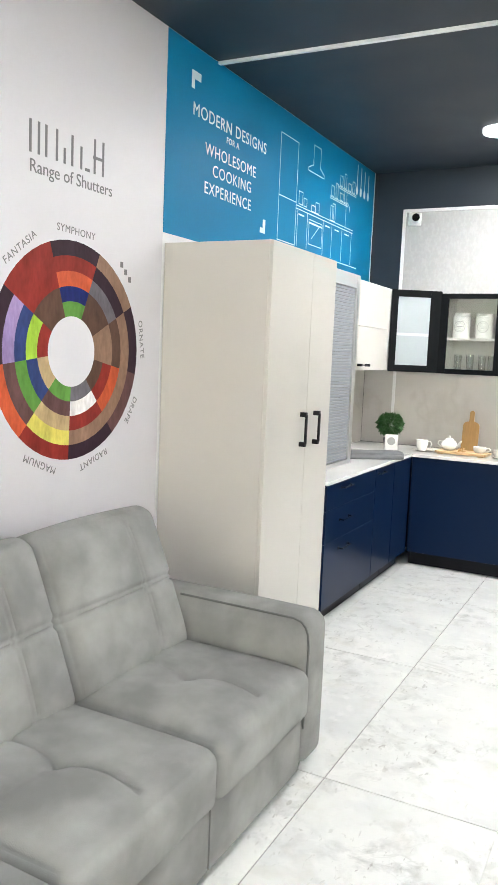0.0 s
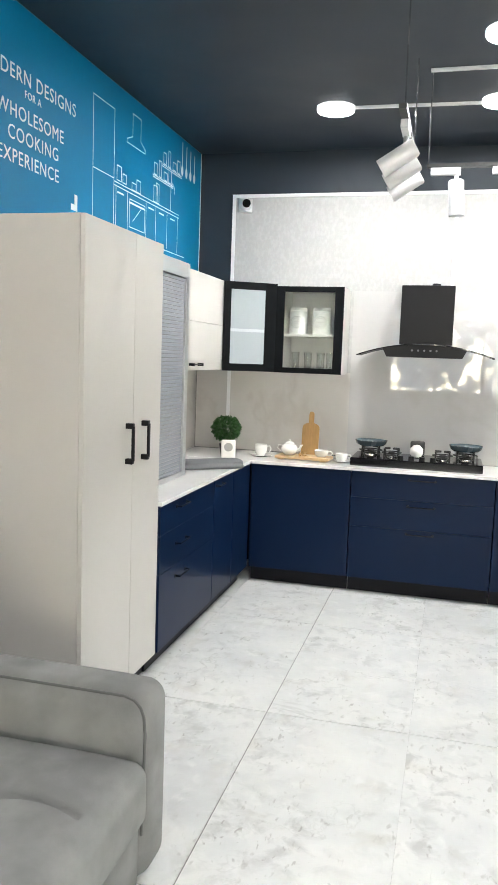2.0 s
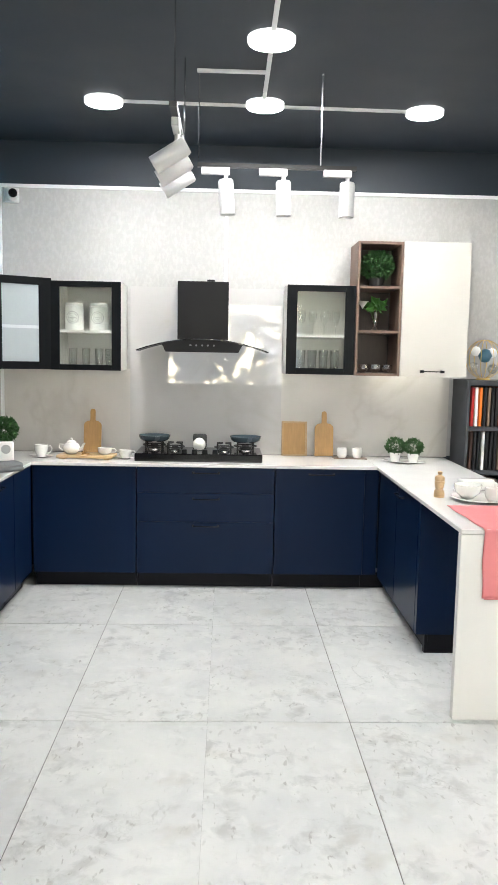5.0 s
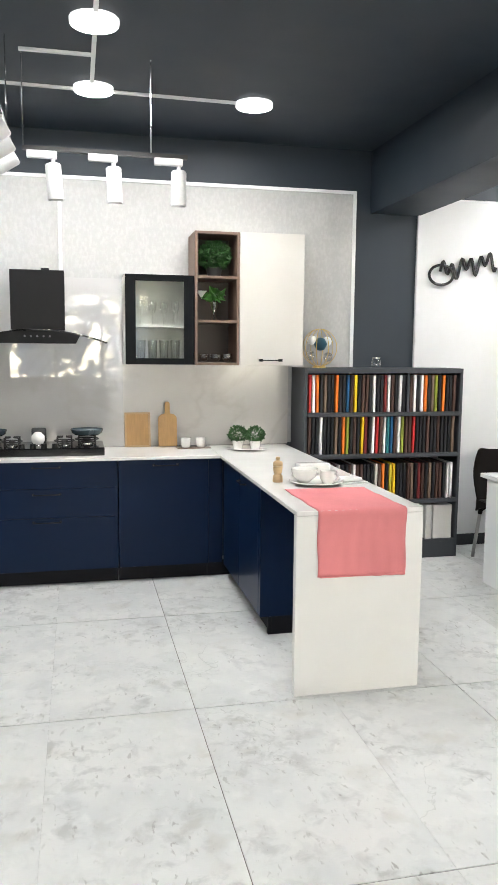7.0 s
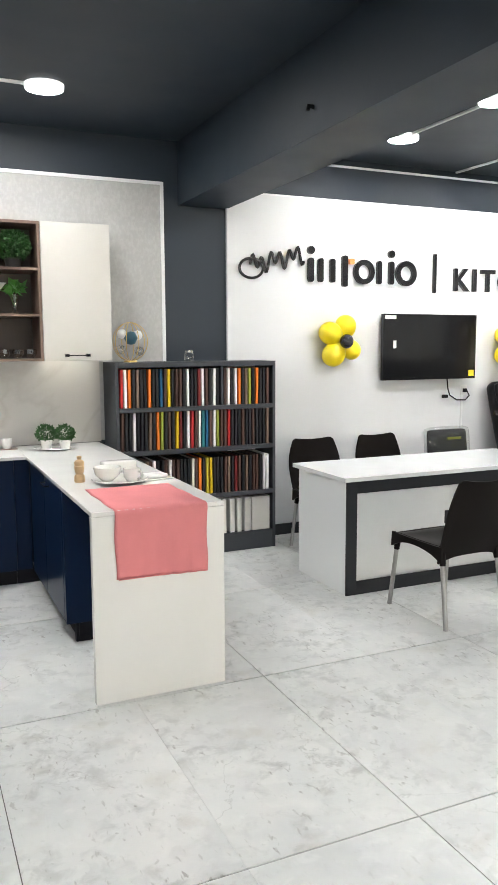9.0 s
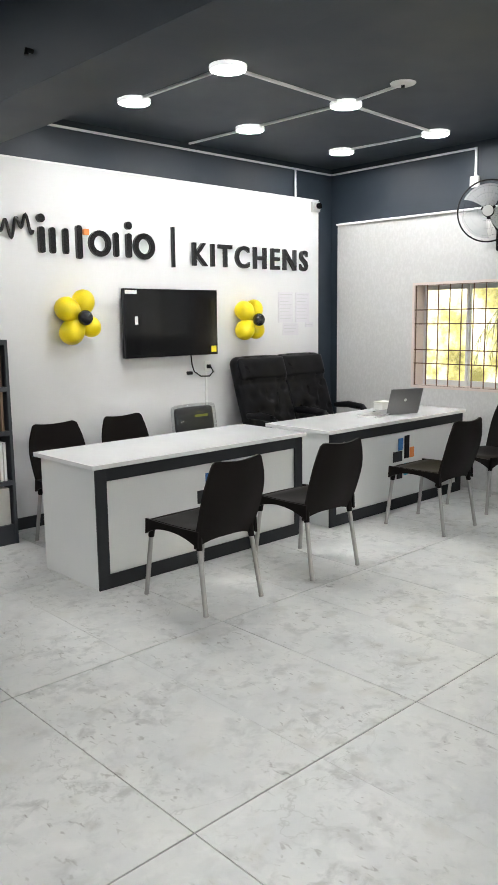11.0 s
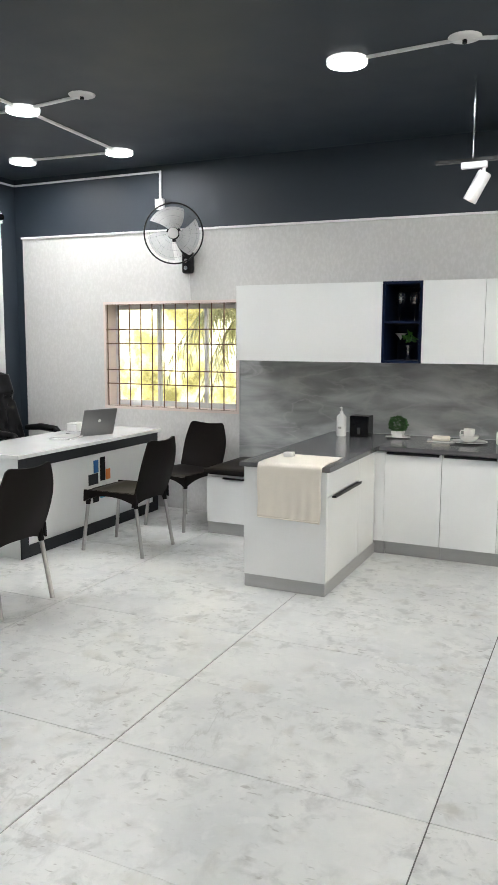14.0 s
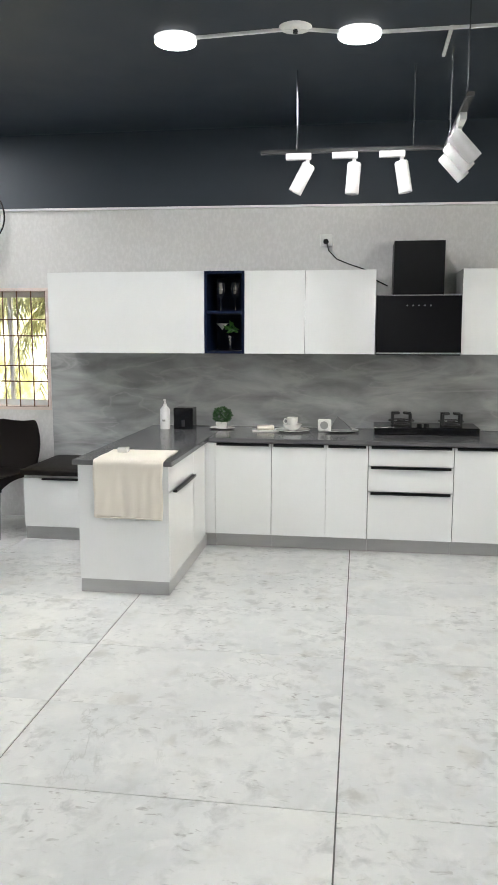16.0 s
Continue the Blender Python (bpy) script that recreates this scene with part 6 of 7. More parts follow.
# wall units
WX = 6.278
dW = XE - 0.015 - WX
EW = "glossy white wall cabinet with plain front"
cabinet("wall_cabinet", (WX, 3.775), -90, 1.182, dW, 1.362, 1.95, [(0, 1.182, 1.362, 1.95, *D0)], GLOSS_WHITE, GLOSS_WHITE, "wide glossy white lift-up wall cabinet", "cabinet", None, "white wall units", "flap")
NAVY_IN = material("navy_laminate", (0.003, 0.008, 0.028), 0.4, spec=0.15)
nb = thing("open_shelf", (WX, 2.592, 1.362), "navy blue open shelf between white cabinets", "shelf", turn=-90)
part("side_panel", box(0, 0.018, -0.018, dW, 0, 0.588, 0.001), NAVY_IN, nb)
part("side_panel", box(0.272, 0.29, -0.018, dW, 0, 0.588, 0.001), NAVY_IN, nb)
for z in (0.0, 0.287, 0.57):
    part("shelf", box(0.0185, 0.2715, -0.017, dW, z, z + 0.018), NAVY_IN, nb)
part("back_panel", box(0.0185, 0.2715, dW - 0.008, dW, 0.018, 0.57), NAVY_IN, nb)
cabinet("wall_cabinet", (WX, 2.30), -90, 0.434, dW, 1.362, 1.95, [(0, 0.434, 1.362, 1.95, *D0)], GLOSS_WHITE, GLOSS_WHITE, EW, "cabinet", None, "white wall units")
cabinet("wall_cabinet", (WX, 1.865), -90, 0.495, dW, 1.362, 1.95, [(0, 0.495, 1.362, 1.95, *D0)], GLOSS_WHITE, GLOSS_WHITE, EW, "cabinet", None, "white wall units")
cabinet("wall_cabinet", (WX, 0.783), -90, 0.60, dW, 1.362, 1.95, [(0, 0.60, 1.362, 1.95, *D0)], GLOSS_WHITE, GLOSS_WHITE, EW, "cabinet", None, "white wall units")
for y in (2.50, 2.39):
    t = thing("drinking_glass", (6.42, y, 1.362 + 0.305), "stemmed glass in navy shelf", "glass", "drinking glasses")
    part("glass", lathe([(0, 0), (0.03, 0), (0.028, 0.003), (0.004, 0.006), (0.004, 0.09), (0.03, 0.12), (0.038, 0.16), (0.03, 0.21)], 20), CUT, t, "", 60)
vs = thing("vase_plant", (6.42, 2.43, 1.362 + 0.018), "white lily with leaves in glass vase", "plant")
part("vase", lathe([(0, 0), (0.03, 0), (0.012, 0.03), (0.022, 0.08), (0.03, 0.11), (0.02, 0.08), (0, 0.03)], 20), CUT, vs, "clear glass vase", 50)
part("foliage", (lambda b: (bmesh.ops.translate(b, verts=b.verts, vec=(0, -0.01, 0.16)), b)[1])(rosette(22, 0.03, 0.05, 41, 0.8, 0.3)), LEAF_BRIGHT, vs, "bright green leaves")
part("flower", lathe([(0, 0), (0.014, 0.02), (0.04, 0.045), (0.05, 0.05), (0.03, 0.04), (0, 0.02)], 12, (0, 0.06, 0.15), sx=0.7), CERAMIC, vs, "white lily flower", 60)
# slanting black hood
h2 = thing("cooker_hood", (6.28, 1.075, 1.38), "black slanting glass cooker hood with chimney", "cooker hood", turn=-90)
dh = XE - 0.015 - 6.28
part("chimney", box(-0.175, 0.175, 0.06, dh - 0.03, 0.395, 0.77, 0.003), BLACK, h2)
bm = bmesh.new()
sec = [(-0.015, -0.025), (dh, -0.025), (dh, 0.395), (0.0, 0.395), (-0.02, 0.385), (-0.07, 0.0)]
L = [bm.verts.new((-0.29, y, z)) for y, z in sec]
R = [bm.verts.new((0.29, y, z)) for y, z in sec]
bm.faces.new(L)
bm.faces.new(R[::-1])
for i in range(6):
    bm.faces.new((L[i], R[i], R[(i + 1) % 6], L[(i + 1) % 6])[::-1])
hb = part("glass_body", bm, material("black_hood_glass", (0.004, 0.004, 0.005), 0.3, vary=0.1, spec=0.1), h2)
part("chrome_edge", box(-0.285, 0.285, -0.078, -0.062, -0.014, -0.004), STEEL, h2, "thin chrome lower edge")
part("chrome_edge", box(-0.285, 0.285, -0.03, -0.02, 0.388, 0.394), STEEL, h2, "thin chrome upper edge")
for k in range(5):
    part("button", prism([(0.006 * math.cos(a * math.tau / 10), 0.006 * math.sin(a * math.tau / 10)) for a in range(10)], 0.003, matrix=on(NORTH, -0.08 + 0.04 * k, -0.0335, 0.32) @ pose(0, 0, 0, -8)), BUTTON, hb)
sk = thing("wall_socket", (XE - 0.006, 1.742, 2.20), "white wall socket with black plug", "socket", turn=-90)
part("plate", box(-0.045, 0.045, -0.01, 0, -0.045, 0.045, 0.003), WHITE_PLASTIC, sk)
part("plug", tube([(0, -0.01, -0.01), (0, -0.045, -0.012)], 0.02, 12), BLACK, sk, "", 50)
cb = thing("cable", (0, 0, 0), "black hood cable running to wall socket", "cable")
part("wire", tube([(XE - 0.05, 1.742, 2.2), (XE - 0.045, 1.72, 2.12), (XE - 0.03, 1.66, 2.06), (XE - 0.02, 1.56, 2.02), (XE - 0.02, 1.44, 1.98), (XE - 0.02, 1.36, 1.90), (XE - 0.03, 1.28, 1.86)], 0.0042, 8), BLACK, cb, "", 60)

# things on the grey worktop
ZE = 0.787
hob((6.30, 0.99, ZE), -90, 0.74, 0.34, [(-0.17, 0.2, 0.07), (0.19, 0.2, 0.07)], "black gas hob on grey worktop", BLACK_GLOSS, CAST, 1.5)
bt = thing("soap_bottle", (6.40, 2.93, ZE), "white pump soap bottle on grey worktop", "bottle")
part("body", lathe([(0, 0), (0.036, 0), (0.038, 0.01), (0.038, 0.15), (0.014, 0.175), (0.014, 0.19), (0, 0.19)], 24), WHITE_PLASTIC, bt, "", 50)
part("pump", tube([(0, 0, 0.19), (0, 0, 0.222), (-0.035, 0, 0.222)], 0.006, 8), WHITE_PLASTIC, bt)
part("label", boxes((-0.0395, -0.0385, -0.012, 0.012, 0.06, 0.075)), PRINT_GREY, bt)
bb = thing("black_box", (6.47, 2.79, ZE), "small glossy black box on grey worktop", "box")
part("case", box(-0.07, 0.07, -0.075, 0.075, 0, 0.16, 0.006), BLACK_GLOSS, bb)
part("slot", box(-0.072, -0.07, -0.012, 0.012, 0.02, 0.07), CHARCOAL_POT, bb)
sc = thing("saucer", (6.47, 2.50, ZE), "white oval dish under small plant", "plate")
part("plate", lathe([(0, 0), (0.06, 0), (0.10, 0.01), (0.096, 0.014), (0.06, 0.006), (0, 0.006)], 30, sx=0.7), CERAMIC, sc, "", 50)
topiary((6.47, 2.50, ZE + 0.007), 0.066, 0.045, 0.05, "small round green plant in white square pot", 77, CERAMIC, 480, True, 0.0, 0.018)
np_ = thing("napkin_tray", (6.40, 2.16, ZE), "folded cloth on small white tray", "tray", turn=8)
part("base", box(-0.07, 0.07, -0.10, 0.10, 0, 0.01, 0.003), CERAMIC, np_)
part("cloth", box(-0.055, 0.055, -0.065, 0.065, 0.0105, 0.04, 0.012, seg=3), CREAM, np_, "", 60)
pl = thing("dinner_plate", (6.40, 1.96, ZE), "round white plate under cup and saucer", "plate")
part("plate", lathe([(0, 0), (0.08, 0), (0.135, 0.013), (0.13, 0.017), (0.08, 0.007), (0, 0.007)], 36), CERAMIC, pl, "", 50)
bw = thing("bowl", (6.40, 1.96, ZE + 0.008), "white bowl stacked on the plate", "bowl")
part("bowl", lathe([(0, 0), (0.03, 0), (0.06, 0.02), (0.075, 0.05), (0.07, 0.05), (0.05, 0.02), (0, 0.012)], 28), CERAMIC, bw, "", 50)
cup((6.40, 1.96, ZE + 0.03), 0.042, 0.075, "white cup stacked on the bowl", 100)
bk = thing("display_block", (6.40, 1.72, ZE), "small white standing block with grey round print", "ornament", turn=-100)
part("block", box(-0.05, 0.05, -0.018, 0.018, 0, 0.095, 0.012, seg=3), CERAMIC, bk, "", 50)
part("print", prism([(0.03 * math.cos(a * math.tau / 24), 0.03 * math.sin(a * math.tau / 24)) for a in range(24)], 0.0008, matrix=on(NORTH, 0, -0.018, 0.05)), PRINT_GREY, bk)
dk = thing("folded_cloth", (6.45, 1.60, ZE + 0.016), "dark grey napkin folded on white plate", "cloth", turn=-90)
part("cloth", prism([(-0.08, 0), (0.08, 0), (0.03, 0.045), (-0.03, 0.095)], 0.05, matrix=pose(0, 0.025, 0, 90, 0, 0)), TOWEL_GREY, dk)
p2 = thing("dinner_plate", (6.43, 1.60, ZE), "round white plate under dark napkin", "plate")
part("plate", lathe([(0, 0), (0.08, 0), (0.135, 0.013), (0.13, 0.017), (0.08, 0.007), (0, 0.007)], 36), CERAMIC, p2, "", 50)
runner("tea_towel", (4.885, 2.76, ZE), -90, 0.41, 0.40, 0.335, CREAM, "cream linen tea towel hanging over worktop end", 8, -0.01)
so = thing("soap_dish", (5.16, 2.87, ZE + 0.008), "small white soap block on the towel", "soap")
part("block", box(-0.03, 0.03, -0.03, 0.03, 0, 0.03, 0.006, seg=3), CERAMIC, so, "", 50)

# ---- sofa ----
sofa = thing("sofa", (-0.70, 0.52, 0), "grey velvet sofa with padded arms", "sofa", turn=90)
# local x runs along the sofa, +y towards its back
SL, SD = 2.30, 1.02


def soft(name, sx, sy, sz, r, bulge, m, label="", n=14, tufts=(), creases=()):
    return part(name, pillow(sx, sy, sz, r, bulge, n, tufts, at=m, creases=creases), FABRIC, sofa, label, 80)


for x in (0.09, SL - 0.09):
    soft("arm", 0.18, 0.98, 0.56, 0.055, 0.006, pose(x, 0.49, 0.325), n=40)
for k in range(3):
    w = (SL - 0.36) / 3
    cx = 0.18 + w * (k + 0.5)
    soft("base_board", w - 0.003, 0.86, 0.215, 0.012, 0.0, pose(cx, 0.445, 0.147), n=4)
    soft("seat_cushion", w - 0.009, 0.72, 0.185, 0.042, 0.03, pose(cx, 0.345, 0.343), "tufted seat cushion", 76,
         [(0.0, -0.12, 0.026, 0.03), (0.0, -0.12, 0.012, 0.10)], [("arc", 0.07, -0.85, -0.12, 0.015, 0.011), ("arc", 0.05, -0.12, 0.45, 0.012, 0.011), ("y", -0.12, -0.7, 0.0, 0.005, 0.015)])
    soft("back_cushion", w - 0.004, 0.58, 0.20, 0.06, 0.03, pose(cx, 0.672, 0.648, 68, 0, 0), "stitched back cushion", 76, (), [("y", -0.05, -1, 1, 0.013, 0.008), ("y", 0.02, -1, 1, 0.013, 0.008), ("x", 0.31, -1, 1, 0.012, 0.008), ("x", 0.38, -1, 1, 0.012, 0.008)])
soft("back_frame", SL - 0.36, 0.17, 0.62, 0.04, 0.0, pose(SL / 2, 0.955, 0.42), n=4)
for x in (0.0, SL):
    s = 0.177 if x == 0 else SL - 0.177
    part("piping", tube([(s, 0.012, 0.20), (s, 0.006, 0.50), (s, 0.011, 0.55), (s, 0.022, 0.576), (s, 0.04, 0.594), (s, 0.07, 0.603), (s, 0.55, 0.604)], 0.0042, 6), BASE_SHADE, sofa, "seam piping", 60)
for x in (0.08, SL - 0.08):
    for y in (0.08, 0.90):
        part("foot", lathe([(0, 0), (0.02, 0), (0.025, 0.05), (0, 0.05)], 12, (x, y, 0)), BLACK, sofa)

# ---- ceiling lights, trunking and tracks ----
def panel_light(x, y):
    t = thing("ceiling_light", (x, y, ZC), "round white surface panel light, switched on", "ceiling light", "ceiling panel lights")
    part("rim", lathe([(0.1035, -0.026), (0.109, -0.026), (0.1125, -0.021), (0.113, 0), (0, 0), (0, -0.008), (0.1035, -0.008)], 36), LIGHT_EDGE, t, "white translucent rim", 40)
    part("diffuser", lathe([(0, -0.0245), (0.103, -0.0245), (0.103, -0.0085), (0, -0.0085)], 36), LIGHT_PANEL, t, "glowing diffuser", 40)
    return t


light0 = panel_light(-0.71, 5.44)
# The last five, from (0.215, 2.3) on, are unseen fill lights for floor and sofa.
for x, y in ((0.23, 5.43), (0.215, 4.50), (1.185, 5.49), (3.74, 5.59), (3.755, 4.645), (4.87, 5.635), (4.905, 4.695), (6.125, 4.765), (6.065, 5.705), (4.92, 2.465), (4.965, 1.51), (0.215, 2.3), (0.215, 0.5), (1.4, -0.6), (3.4, 1.2), (3.4, -0.8)):
    copy_thing(light0, pose(x, y, ZC))
for k, (x, y) in enumerate(((4.83, 4.16), (4.86, 1.83))):
    t = thing("ceiling_cover_plate", (x, y, ZC), "flat white round cover plate on ceiling", "cover plate", "cover plates")
    part("plate", lathe([(0, -0.012), (0.064, -0.012), (0.08, -0.006), (0.084, 0), (0, 0)], 32), WHITE_PLASTIC, t, "", 40)
    part("hook", lathe([(0, -0.03), (0.012, -0.03), (0.012, -0.012), (0, -0.012)], 12), BLACK, t)


def trunk(*pts, w=0.011):
    bm = bmesh.new()
    for (xa, ya), (xb, yb) in zip(pts, pts[1:]):
        d = Vector((xb - xa, yb - ya, 0)).normalized()
        n = Vector((-d.y, d.x, 0)) * w
        a, b = Vector((xa, ya, 0)) - d * w, Vector((xb, yb, 0)) + d * w
        lo = [bm.verts.new((*(p.xy), ZC - 0.014)) for p in (a - n, b - n, b + n, a + n)]
        hi = [bm.verts.new((*(p.xy), ZC)) for p in (a - n, b - n, b + n, a + n)]
        bm.faces.new(lo[::-1])
        for i in range(4):
            bm.faces.new((lo[i], lo[(i + 1) % 4], hi[(i + 1) % 4], hi[i]))
    structure("ceiling_trunking", bm, TRIM_WHITE, "white wire trunking on the dark ceiling", "trunking")


trunk((-1.845, 3.80), (0.215, 3.84))
trunk((0.215, 0.5), (0.22, 5.43))
trunk((-0.71, 5.44), (1.185, 5.49))
trunk((-0.135, 4.92), (0.218, 4.92))
trunk((3.74, 5.59), (3.755, 4.645), (4.905, 4.695), (6.125, 4.765), (6.065, 5.705))
trunk((4.905, 4.695), (4.87, 5.635), (4.84, 6.34))
trunk((4.905, 4.695), (4.83, 4.16))
trunk((4.92, 2.465), (4.86, 1.83), (4.965, 1.51), (4.95, 0.6), w=0.009)
trunk((4.95, 1.05), (5.34, 1.05), w=0.009)
structure("wall_trunking", boxes((2.70, XE - 0.012, YN - 0.012, YN, 2.97, 2.987), (XE - 0.012, XE, 4.71, YN - 0.012, 2.97, 2.987), (XE - 0.012, XE, 4.71, 4.73, 2.745, 2.97), (6.14, 6.16, YN - 0.012, YN, 2.70, 2.97), bevel=0.002), TRIM_WHITE, "white wire trunking under the ceiling edge", "trunking")
structure("trim_logo", box(2.665, 6.46, YN - 0.034, YN, 2.70, 2.712), TRIM_WHITE, "thin white trim on the panel top", "trim")
hook = thing("beam_hook", (2.29, 4.30, 2.72), "small black hook on the beam side", "hook")
part("stud", tube([(0, 0, 0), (-0.03, 0, 0), (-0.03, 0, -0.02)], 0.012, 8), BLACK, hook, "", 50)

TRACK_BLACK = material("black_track", (0.015, 0.015, 0.016), 0.4)


def spot(loc, yaw, tilt, label="white cylinder track spotlight"):
    """Adapter on the track, yoke and tilted cylinder; local x along the track."""
    t = thing("track_spotlight", loc, label, "spotlight", "track spotlights", yaw)
    part("adapter", box(-0.075, 0.075, -0.017, 0.017, -0.04, -0.004, 0.004), WHITE_METAL, t)
    part("joint", tube([(0.055, 0, -0.04), (0.055, 0, -0.075)], 0.011, 10), WHITE_METAL, t, "", 50)
    m = pose(0.055, 0, -0.085, 0, tilt, 0)
    bm = lathe([(0, 0.02), (0.034, 0.02), (0.04, 0.012), (0.04, -0.16), (0.036, -0.16), (0.033, -0.13), (0, -0.125)], 28)
    bmesh.ops.transform(bm, matrix=m, verts=bm.verts)
    body = part("lamp_body", bm, WHITE_METAL, t, "", 40)
    bm = lathe([(0, -0.128), (0.032, -0.128), (0.032, -0.124), (0, -0.12)], 20)
    bmesh.ops.transform(bm, matrix=m, verts=bm.verts)
    part("lens", bm, STEEL, body)
    return t


def track(a, b, hang, label):
    t = thing("light_track", (0, 0, 0), label, "light track", "light tracks")
    d = (Vector(b) - Vector(a)).normalized()
    n = Vector((-d.y, d.x, 0)) * 0.016
    bm = bmesh.new()
    lo = [bm.verts.new(p) for p in (Vector(a) - n, Vector(b) - n, Vector(b) + n, Vector(a) + n)]
    hi = [bm.verts.new(v.co + Vector((0, 0, 0.02))) for v in lo]
    bm.faces.new(lo[::-1])
    bm.faces.new(hi)
    for i in range(4):
        bm.faces.new((lo[i], lo[(i + 1) % 4], hi[(i + 1) % 4], hi[i]))
    part("rail", bm, TRACK_BLACK, t, "black aluminium rail")
    for x, y in hang:
        part("hanger", tube([(x, y, a[2] + 0.02), (x, y, ZC)], 0.0035, 6), STEEL, t, "thin steel hanger rod")
    return t


ZR = 2.55
track((-0.14, 4.94, ZR), (0.70, 4.94, ZR), ((-0.135, 4.94), (0.51, 4.94)), "black light track on thin hanger rods")
for x in (-0.045, 0.26, 0.60):
    spot((x, 4.94, ZR + 0.004), 0, -4 + 8 * x)
track((-0.20, 3.95, ZR), (-0.20, 4.92, ZR), ((-0.205, 4.12), (-0.20, 4.77)), "black light track over the kitchen floor")
for y in (4.16, 4.42, 4.68):
    t = thing("track_spotlight", (-0.20, y, ZR + 0.004), "white cylinder track spotlight turned sideways", "spotlight", "track spotlights", 0)
    part("adapter", box(-0.017, 0.017, -0.075, 0.075, -0.04, -0.004, 0.004), WHITE_METAL, t)
    part("joint", tube([(0, 0.055, -0.04), (0, 0.055, -0.085)], 0.011, 10), WHITE_METAL, t, "", 50)
    bm = lathe([(0, 0.05), (0.034, 0.05), (0.04, 0.042), (0.04, -0.12), (0.036, -0.12), (0.033, -0.09), (0, -0.085)], 28)
    bmesh.ops.transform(bm, matrix=pose(0, 0.055, -0.11, 0, 58, 0), verts=bm.verts)
    part("lamp_body", bm, WHITE_METAL, t, "", 40)
ZQ = 2.565
track((5.50, 2.085, ZQ), (5.50, 1.00, ZQ), ((5.50, 1.87), (5.50, 1.19)), "black light track by the white kitchen")
for y, tl in ((1.86, -28), (1.585, -4), (1.31, 10)):
    spot((5.50, y, ZQ + 0.004), -90, -tl)
track((4.50, 1.00, ZQ), (5.484, 1.00, ZQ), ((4.62, 1.0), (5.34, 1.0)), "black light track across the ceiling")
for x in (4.82, 5.05, 5.28):
    t = thing("track_spotlight", (x, 1.0, ZQ + 0.004), "white cylinder track spotlight turned sideways", "spotlight", "track spotlights", 0)
    part("adapter", box(-0.075, 0.075, -0.017, 0.017, -0.04, -0.004, 0.004), WHITE_METAL, t)
    part("joint", tube([(0.055, 0, -0.04), (0.055, 0, -0.085)], 0.011, 10), WHITE_METAL, t, "", 50)
    bm = lathe([(0, 0.05), (0.034, 0.05), (0.04, 0.042), (0.04, -0.12), (0.036, -0.12), (0.033, -0.09), (0, -0.085)], 28)
    bmesh.ops.transform(bm, matrix=pose(0.055, 0, -0.11, 0, 0, -90) @ pose(0, 0, 0, 0, -42, 0), verts=bm.verts)
    part("lamp_body", bm, WHITE_METAL, t, "", 40)

# ---- shop front glazing and the outdoors ----
sf = tagged(thing("window_2", (0, 0, 0), "glazed shop front with white frame", "window"), kind="structure")
for x0, x1 in ((-1.2, 1.5), (2.9, 6.0)):
    for k in range(4):
        x = x0 + 0.03 + (x1 - x0 - 0.06) * k / 3
        part("window_frame", box(x - 0.03, x + 0.03, YS - 0.14, YS - 0.08, 0.95, 2.62, 0.002), WHITE_METAL, sf)
    for z in (0.98, 2.2, 2.59):
        part("window_frame", box(x0 + 0.06, x1 - 0.06, YS - 0.135, YS - 0.085, z - 0.025, z + 0.025, 0.002), WHITE_METAL, sf)


# Emissive backdrop: sun and shade on foliage are painted, the surface itself glows.
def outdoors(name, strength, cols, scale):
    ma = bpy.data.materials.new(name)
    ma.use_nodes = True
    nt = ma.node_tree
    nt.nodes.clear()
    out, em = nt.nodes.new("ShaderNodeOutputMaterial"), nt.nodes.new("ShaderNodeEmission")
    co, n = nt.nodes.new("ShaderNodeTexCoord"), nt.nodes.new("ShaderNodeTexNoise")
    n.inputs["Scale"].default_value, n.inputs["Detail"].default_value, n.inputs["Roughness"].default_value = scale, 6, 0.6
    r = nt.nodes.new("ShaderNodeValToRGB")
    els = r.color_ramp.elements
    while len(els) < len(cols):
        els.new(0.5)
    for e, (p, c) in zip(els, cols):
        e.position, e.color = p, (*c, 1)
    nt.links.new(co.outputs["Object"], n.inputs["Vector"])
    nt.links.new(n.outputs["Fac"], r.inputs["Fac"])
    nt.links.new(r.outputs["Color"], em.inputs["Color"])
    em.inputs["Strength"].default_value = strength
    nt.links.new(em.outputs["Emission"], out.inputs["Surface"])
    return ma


# Painted sun and shade tones, from shaded foliage up to hot sunlit spots.
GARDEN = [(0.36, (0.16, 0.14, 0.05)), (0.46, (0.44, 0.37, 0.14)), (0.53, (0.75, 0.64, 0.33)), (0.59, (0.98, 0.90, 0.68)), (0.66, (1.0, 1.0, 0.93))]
STREET = [(0.46, (0.060, 0.070, 0.082)), (0.54, (0.075, 0.078, 0.075)), (0.57, (0.52, 0.46, 0.32)), (0.61, (1.0, 0.90, 0.68)), (0.68, (1.0, 0.97, 0.90))]
structure("backdrop_east", box(XE + 3.2, XE + 3.25, -1.0, 10.0, -1.5, 4.5), outdoors("glowing_garden_backdrop", 2.5, GARDEN, 2.0), "glowing backdrop painted as sunlit garden foliage outside the window", "backdrop")
# Unseen glowing sheet: gives the south daylight and the bright splashback reflections.
structure("backdrop_south", box(-5.0, 10.0, YS - 3.6, YS - 3.55, -0.5, 4.0), outdoors("glowing_street_backdrop", 18.0, STREET, 2.4), "glowing backdrop painted as sunlit trees outside the shop front", "backdrop")
